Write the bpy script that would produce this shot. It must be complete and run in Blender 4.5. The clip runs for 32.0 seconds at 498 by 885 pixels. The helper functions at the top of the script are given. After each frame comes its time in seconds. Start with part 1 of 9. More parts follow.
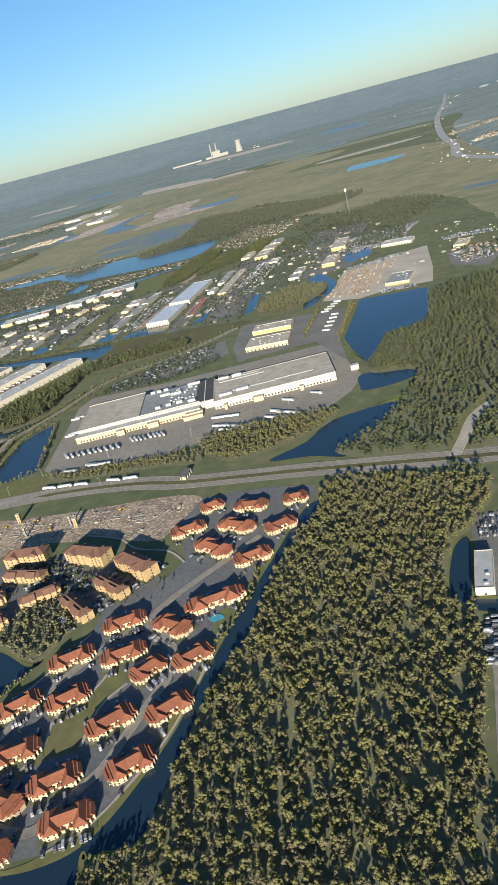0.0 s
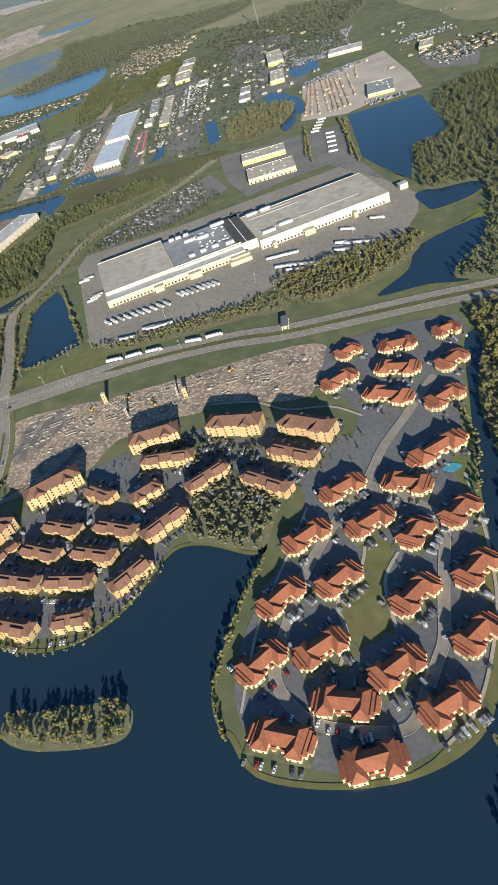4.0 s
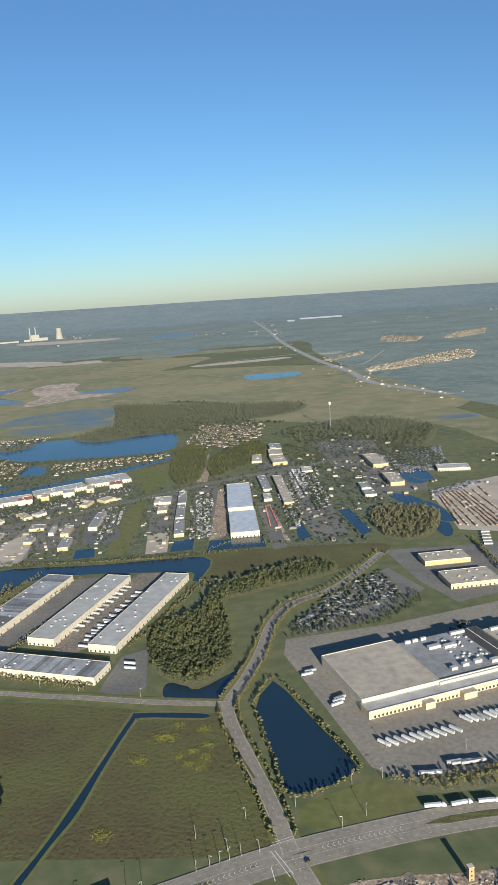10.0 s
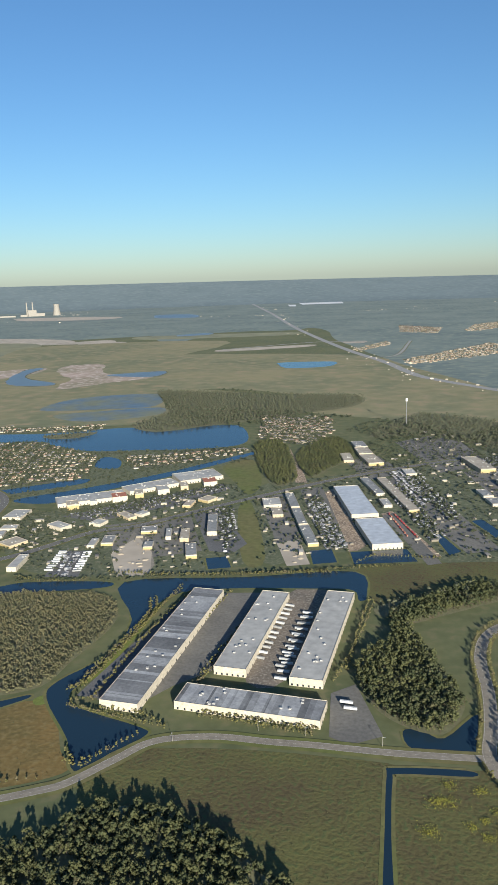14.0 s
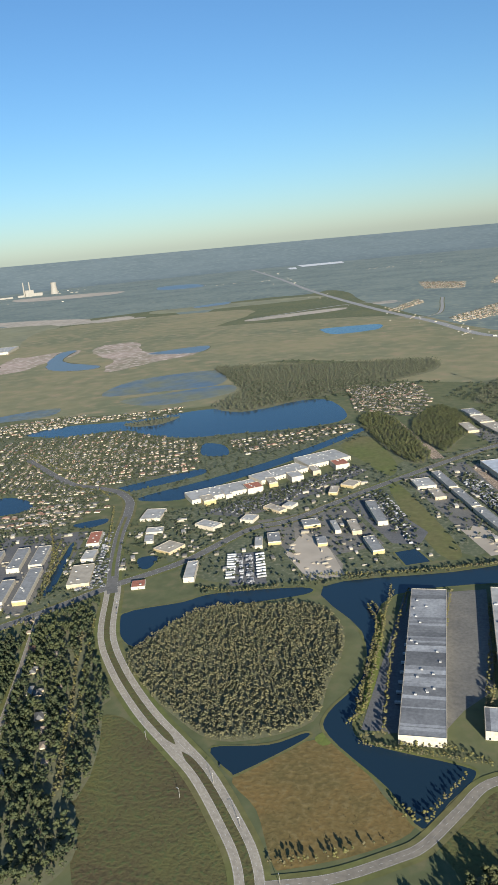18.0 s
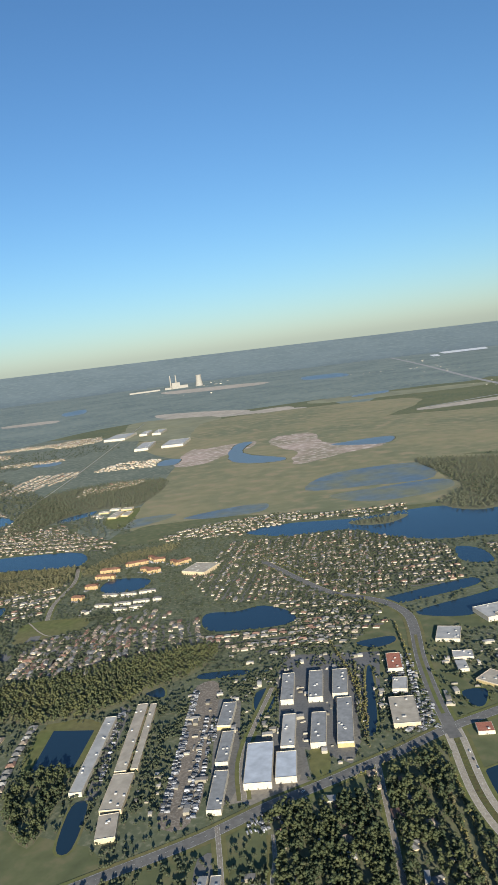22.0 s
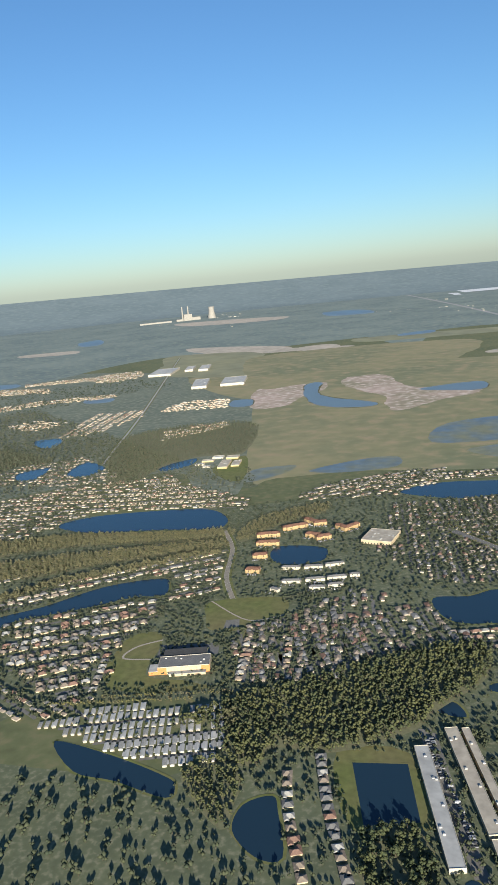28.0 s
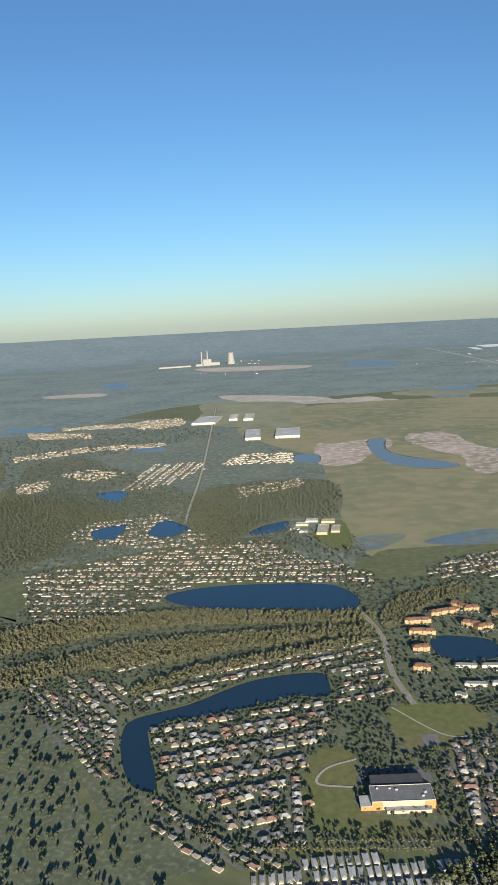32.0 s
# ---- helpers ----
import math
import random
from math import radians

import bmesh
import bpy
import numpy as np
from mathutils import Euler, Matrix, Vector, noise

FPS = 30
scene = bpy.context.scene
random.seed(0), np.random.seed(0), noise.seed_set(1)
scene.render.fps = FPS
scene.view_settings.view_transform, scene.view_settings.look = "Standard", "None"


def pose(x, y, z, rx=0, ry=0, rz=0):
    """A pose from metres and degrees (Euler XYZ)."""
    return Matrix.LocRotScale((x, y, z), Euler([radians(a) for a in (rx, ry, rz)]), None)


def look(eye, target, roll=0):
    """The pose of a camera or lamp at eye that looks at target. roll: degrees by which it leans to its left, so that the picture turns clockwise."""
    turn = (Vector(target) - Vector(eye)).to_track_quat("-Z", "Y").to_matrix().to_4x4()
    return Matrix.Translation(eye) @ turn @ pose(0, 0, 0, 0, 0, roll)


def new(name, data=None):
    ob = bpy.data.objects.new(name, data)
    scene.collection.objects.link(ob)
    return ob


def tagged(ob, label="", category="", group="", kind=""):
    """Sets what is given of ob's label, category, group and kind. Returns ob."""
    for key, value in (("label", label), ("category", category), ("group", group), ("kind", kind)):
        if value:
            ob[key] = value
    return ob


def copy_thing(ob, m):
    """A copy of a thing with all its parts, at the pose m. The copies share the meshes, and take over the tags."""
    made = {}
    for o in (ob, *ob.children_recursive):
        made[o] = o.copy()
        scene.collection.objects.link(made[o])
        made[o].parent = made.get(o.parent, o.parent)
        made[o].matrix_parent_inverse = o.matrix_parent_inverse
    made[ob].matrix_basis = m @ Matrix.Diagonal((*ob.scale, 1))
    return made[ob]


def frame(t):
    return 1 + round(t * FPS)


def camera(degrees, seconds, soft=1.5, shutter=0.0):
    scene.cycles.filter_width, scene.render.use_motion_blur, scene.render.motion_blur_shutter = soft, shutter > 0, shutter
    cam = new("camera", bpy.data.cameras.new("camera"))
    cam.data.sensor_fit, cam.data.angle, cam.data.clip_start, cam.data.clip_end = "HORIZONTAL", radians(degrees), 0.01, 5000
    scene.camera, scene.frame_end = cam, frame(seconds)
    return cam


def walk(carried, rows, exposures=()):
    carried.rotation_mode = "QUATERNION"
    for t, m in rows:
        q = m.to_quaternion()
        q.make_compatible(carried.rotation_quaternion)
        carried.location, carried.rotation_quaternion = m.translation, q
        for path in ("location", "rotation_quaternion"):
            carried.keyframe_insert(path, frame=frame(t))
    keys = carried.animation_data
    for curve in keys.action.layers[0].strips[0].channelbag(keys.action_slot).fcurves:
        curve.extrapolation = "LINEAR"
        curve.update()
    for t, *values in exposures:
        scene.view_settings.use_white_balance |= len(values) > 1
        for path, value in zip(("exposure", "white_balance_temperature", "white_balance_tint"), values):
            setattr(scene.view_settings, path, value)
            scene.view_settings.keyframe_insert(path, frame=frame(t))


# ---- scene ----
# Low flight over a flat coastal plain: flats, warehouses, canals, woods, suburbs, marsh and a far power station.
# The model is built at 0.27 of life size throughout.
cam = camera(36.72, 32.0)
# seconds, eye x, y, z, turn to the left, tilt up, roll
PATH = [
    (0.0, 0.00, 0.00, 100.00, 42.746, -22.350, -15.337),
    (0.5, -9.61, -2.96, 100.95, 42.556, -23.727, -16.811),
    (1.0, -19.22, -5.90, 101.91, 41.118, -25.134, -17.183),
    (1.5, -28.85, -8.80, 102.87, 39.356, -26.495, -17.054),
    (2.0, -38.50, -11.62, 103.83, 37.940, -27.930, -17.193),
    (2.5, -48.19, -14.36, 104.79, 36.977, -29.641, -17.531),
    (4.5, -87.78, -23.17, 108.45, 34.167, -36.887, -19.878),
    (5.0, -97.80, -24.39, 109.54, 33.461, -36.650, -20.453),
    (5.5, -107.85, -25.42, 110.68, 32.341, -34.857, -20.418),
    (6.0, -117.95, -26.23, 111.90, 30.690, -32.032, -19.488),
    (6.5, -128.11, -26.82, 113.19, 28.612, -28.665, -17.724),
    (7.0, -138.34, -27.23, 114.54, 26.507, -25.255, -15.512),
    (7.5, -148.62, -27.51, 115.92, 24.615, -22.021, -13.290),
    (8.0, -158.94, -27.69, 117.32, 23.146, -19.072, -11.139),
    (8.5, -169.31, -27.80, 118.73, 22.102, -16.466, -9.342),
    (9.0, -179.73, -27.85, 120.14, 21.526, -14.227, -7.622),
    (9.5, -190.21, -27.87, 121.52, 21.382, -12.382, -5.872),
    (10.0, -200.75, -27.87, 122.85, 21.494, -10.998, -4.199),
    (10.5, -211.37, -27.88, 124.12, 21.680, -10.162, -2.858),
    (11.0, -222.05, -27.90, 125.31, 21.762, -9.824, -1.838),
    (11.5, -232.81, -27.94, 126.42, 21.658, -9.821, -1.384),
    (12.0, -243.62, -27.97, 127.48, 21.428, -10.016, -1.036),
    (12.5, -254.50, -27.99, 128.51, 21.154, -10.382, -1.097),
    (13.0, -265.44, -27.98, 129.52, 20.781, -10.908, -1.394),
    (13.5, -276.43, -27.92, 130.51, 20.323, -11.617, -1.647),
    (15.5, -321.75, -26.58, 134.33, 18.818, -14.597, -3.192),
    (16.0, -333.26, -25.99, 135.24, 18.832, -14.942, -3.894),
    (16.5, -344.80, -25.36, 136.14, 18.941, -15.076, -4.506),
    (17.0, -356.37, -24.69, 137.03, 19.049, -15.152, -5.003),
    (17.5, -367.95, -24.00, 137.92, 19.086, -15.186, -5.229),
    (18.0, -379.57, -23.28, 138.82, 19.327, -15.026, -5.624),
    (18.5, -391.19, -22.54, 139.72, 19.794, -14.793, -6.147),
    (19.0, -402.81, -21.79, 140.62, 20.849, -14.338, -6.794),
    (19.5, -414.45, -21.01, 141.54, 22.442, -13.507, -7.620),
    (20.0, -426.10, -20.20, 142.49, 24.380, -12.358, -8.173),
    (20.5, -437.80, -19.37, 143.47, 26.127, -10.866, -8.364),
    (21.0, -449.52, -18.51, 144.48, 27.317, -9.356, -7.953),
    (21.5, -461.27, -17.63, 145.50, 27.894, -8.095, -7.465),
    (22.0, -473.05, -16.74, 146.54, 27.895, -7.372, -7.216),
    (22.5, -484.86, -15.83, 147.58, 27.592, -7.202, -7.216),
    (23.0, -496.70, -14.91, 148.61, 27.007, -7.382, -7.106),
    (23.5, -508.58, -13.97, 149.65, 26.286, -7.717, -6.657),
    (24.0, -520.49, -13.04, 150.67, 25.655, -8.163, -6.142),
    (24.5, -532.42, -12.13, 151.68, 25.302, -8.746, -5.753),
    (25.0, -544.37, -11.24, 152.68, 25.410, -9.651, -5.715),
    (25.5, -556.31, -10.38, 153.67, 25.793, -10.714, -5.923),
    (26.0, -568.24, -9.53, 154.67, 26.256, -11.671, -6.209),
    (26.5, -580.17, -8.70, 155.67, 26.721, -12.350, -6.343),
    (28.5, -627.58, -5.86, 159.98, 27.097, -12.552, -5.263),
    (29.0, -639.80, -5.05, 161.25, 26.933, -12.152, -4.949),
    (29.5, -652.08, -4.23, 162.56, 26.658, -11.584, -4.674),
    (30.0, -664.43, -3.39, 163.90, 26.517, -10.901, -4.442),
    (30.5, -676.83, -2.54, 165.25, 26.402, -10.328, -4.306),
    (31.0, -689.27, -1.70, 166.60, 26.399, -9.810, -4.032),
    (31.5, -701.72, -0.85, 167.95, 26.445, -9.396, -3.731),
    (32.0, -714.18, 0.00, 169.31, 26.460, -9.167, -3.432),
]


def glide(t, x, y, z, turn, tilt, roll):
    a, b = radians(turn), radians(tilt)
    eye = Vector((x, y, z))
    return t, look(eye, eye + Vector((-math.sin(a) * math.cos(b), math.cos(a) * math.cos(b), math.sin(b))), roll)


walk(cam, [glide(*row) for row in PATH], [(0.0, 1.2, 5900, 6), (6.0, 1.3, 5900, 6), (9.0, 1.15, 5900, 6), (12.0, 1.06, 5900, 6), (18.0, 1.16, 5900, 6), (24.0, 1.06, 5900, 6), (29.0, 1.2, 5900, 6), (30.5, 1.14, 5900, 6), (32.0, 1.12, 5900, 6)])

# ---- world and sun ----
SUN_TURN, SUN_HEIGHT = 33.0, 15.5   # shadows fall this far left of +y; the sun's height
world = bpy.data.worlds.new("world")
scene.world = world
world.use_nodes = True
wn = world.node_tree
sky = wn.nodes.new("ShaderNodeTexSky")
sky.sky_type, sky.sun_disc = "NISHITA", False
sky.sun_elevation, sky.sun_rotation = radians(SUN_HEIGHT), radians(180 - SUN_TURN)
sky.altitude, sky.air_density, sky.dust_density, sky.ozone_density = 1500, 1.25, 1.1, 4.8
wn.links.new(sky.outputs[0], wn.nodes["Background"].inputs[0])
wn.nodes["Background"].inputs[1].default_value = 0.0555
sun = new("sun", bpy.data.lights.new("sun", "SUN"))
sun.data.energy, sun.data.angle, sun.data.color = 4.7, radians(0.6), (1.0, 0.88, 0.715)
sun_from = Vector((math.sin(radians(SUN_TURN)), -math.cos(radians(SUN_TURN)), math.tan(radians(SUN_HEIGHT))))
sun.matrix_world = look(sun_from * 3000, (0, 0, 0))

# ---- materials ----
def material(name, colour, rough=0.85, second=None, scale=0.5, mix=0.5, island=0.0, bump=0.0, metal=0.0, fine=6.0, object_random=0.0, third=None, spec=0.3, rub=0.2):
    m = bpy.data.materials.new(name)
    m.use_nodes = True
    nt = m.node_tree
    p = nt.nodes["Principled BSDF"]
    p.inputs["Roughness"].default_value = rough
    p.inputs["Metallic"].default_value = metal
    p.inputs["Specular IOR Level"].default_value = spec
    geo = nt.nodes.new("ShaderNodeNewGeometry")
    n1 = nt.nodes.new("ShaderNodeTexNoise")
    n1.inputs["Scale"].default_value, n1.inputs["Detail"].default_value, n1.inputs["Roughness"].default_value = scale, 5, 0.65
    nt.links.new(geo.outputs["Position"], n1.inputs["Vector"])
    ramp = nt.nodes.new("ShaderNodeMapRange")
    ramp.inputs[1].default_value, ramp.inputs[2].default_value = 0.38, 0.62
    nt.links.new(n1.outputs[0], ramp.inputs[0])
    a = nt.nodes.new("ShaderNodeMix")
    a.data_type = "RGBA"
    a.inputs[6].default_value = (*colour, 1)
    a.inputs[7].default_value = (*(second or [c * 0.72 for c in colour]), 1)
    sc = nt.nodes.new("ShaderNodeMath")
    sc.operation = "MULTIPLY"
    sc.inputs[1].default_value = mix
    nt.links.new(ramp.outputs[0], sc.inputs[0])
    nt.links.new(sc.outputs[0], a.inputs[0])
    out = a.outputs[2]
    n2 = nt.nodes.new("ShaderNodeTexNoise")
    n2.inputs["Scale"].default_value, n2.inputs["Detail"].default_value = scale * fine, 3
    nt.links.new(geo.outputs["Position"], n2.inputs["Vector"])
    if third:
        r3 = nt.nodes.new("ShaderNodeMapRange")
        r3.inputs[1].default_value, r3.inputs[2].default_value = 0.5, 0.68
        nt.links.new(n2.outputs[0], r3.inputs[0])
        b = nt.nodes.new("ShaderNodeMix")
        b.data_type = "RGBA"
        nt.links.new(r3.outputs[0], b.inputs[0])
        nt.links.new(out, b.inputs[6])
        b.inputs[7].default_value = (*third, 1)
        out = b.outputs[2]
    value = None
    if island or object_random:
        if object_random:
            src = nt.nodes.new("ShaderNodeObjectInfo").outputs["Random"]
        else:
            src = geo.outputs["Random Per Island"]
        value = nt.nodes.new("ShaderNodeMapRange")
        k = island or object_random
        value.inputs[3].default_value, value.inputs[4].default_value = 1 - k, 1 + k
        nt.links.new(src, value.inputs[0])
    grain = nt.nodes.new("ShaderNodeMapRange")
    grain.inputs[1].default_value, grain.inputs[2].default_value, grain.inputs[3].default_value, grain.inputs[4].default_value = 0.25, 0.75, 1 - rub, 1 + rub
    nt.links.new(n2.outputs[0], grain.inputs[0])
    hsv = nt.nodes.new("ShaderNodeHueSaturation")
    nt.links.new(out, hsv.inputs["Color"])
    if value:
        mul = nt.nodes.new("ShaderNodeMath")
        mul.operation = "MULTIPLY"
        nt.links.new(value.outputs[0], mul.inputs[0])
        nt.links.new(grain.outputs[0], mul.inputs[1])
        nt.links.new(mul.outputs[0], hsv.inputs["Value"])
    else:
        nt.links.new(grain.outputs[0], hsv.inputs["Value"])
    nt.links.new(hsv.outputs[0], p.inputs["Base Color"])
    if bump:
        bm_ = nt.nodes.new("ShaderNodeBump")
        bm_.inputs["Strength"].default_value, bm_.inputs["Distance"].default_value = bump, 0.4
        nt.links.new(n2.outputs[0], bm_.inputs["Height"])
        nt.links.new(bm_.outputs[0], p.inputs["Normal"])
    return m



def foliage(name, colours, scale):
    """Leaf colours that differ from clump to clump and from tree to tree."""
    m = bpy.data.materials.new(name)
    m.use_nodes = True
    nt = m.node_tree
    p = nt.nodes["Principled BSDF"]
    p.inputs["Roughness"].default_value, p.inputs["Specular IOR Level"].default_value = 0.75, 0.2
    geo, n1, add, ramp = nt.nodes.new("ShaderNodeNewGeometry"), nt.nodes.new("ShaderNodeTexNoise"), nt.nodes.new("ShaderNodeMath"), nt.nodes.new("ShaderNodeValToRGB")
    n1.inputs["Scale"].default_value, n1.inputs["Detail"].default_value = scale, 3
    nt.links.new(geo.outputs["Position"], n1.inputs["Vector"])
    spread = nt.nodes.new("ShaderNodeMapRange")
    spread.inputs[1].default_value, spread.inputs[2].default_value, spread.inputs[3].default_value, spread.inputs[4].default_value = 0.3, 0.7, 0.0, 0.72
    nt.links.new(n1.outputs[0], spread.inputs[0])
    add.operation = "MULTIPLY_ADD"
    add.inputs[1].default_value = 0.28
    nt.links.new(geo.outputs["Random Per Island"], add.inputs[0])
    nt.links.new(spread.outputs[0], add.inputs[2])
    while len(ramp.color_ramp.elements) < len(colours):
        ramp.color_ramp.elements.new(0.5)
    for k, c in enumerate(colours):
        ramp.color_ramp.elements[k].position = k / (len(colours) - 1)
        ramp.color_ramp.elements[k].color = (*c, 1)
    nt.links.new(add.outputs[0], ramp.inputs[0])
    nt.links.new(ramp.outputs[0], p.inputs["Base Color"])
    thin, both = nt.nodes.new("ShaderNodeBsdfTranslucent"), nt.nodes.new("ShaderNodeMixShader")
    nt.links.new(ramp.outputs[0], thin.inputs["Color"])
    both.inputs[0].default_value = 0.46
    nt.links.new(p.outputs[0], both.inputs[1])
    nt.links.new(thin.outputs[0], both.inputs[2])
    nt.links.new(both.outputs[0], nt.nodes["Material Output"].inputs["Surface"])
    return m


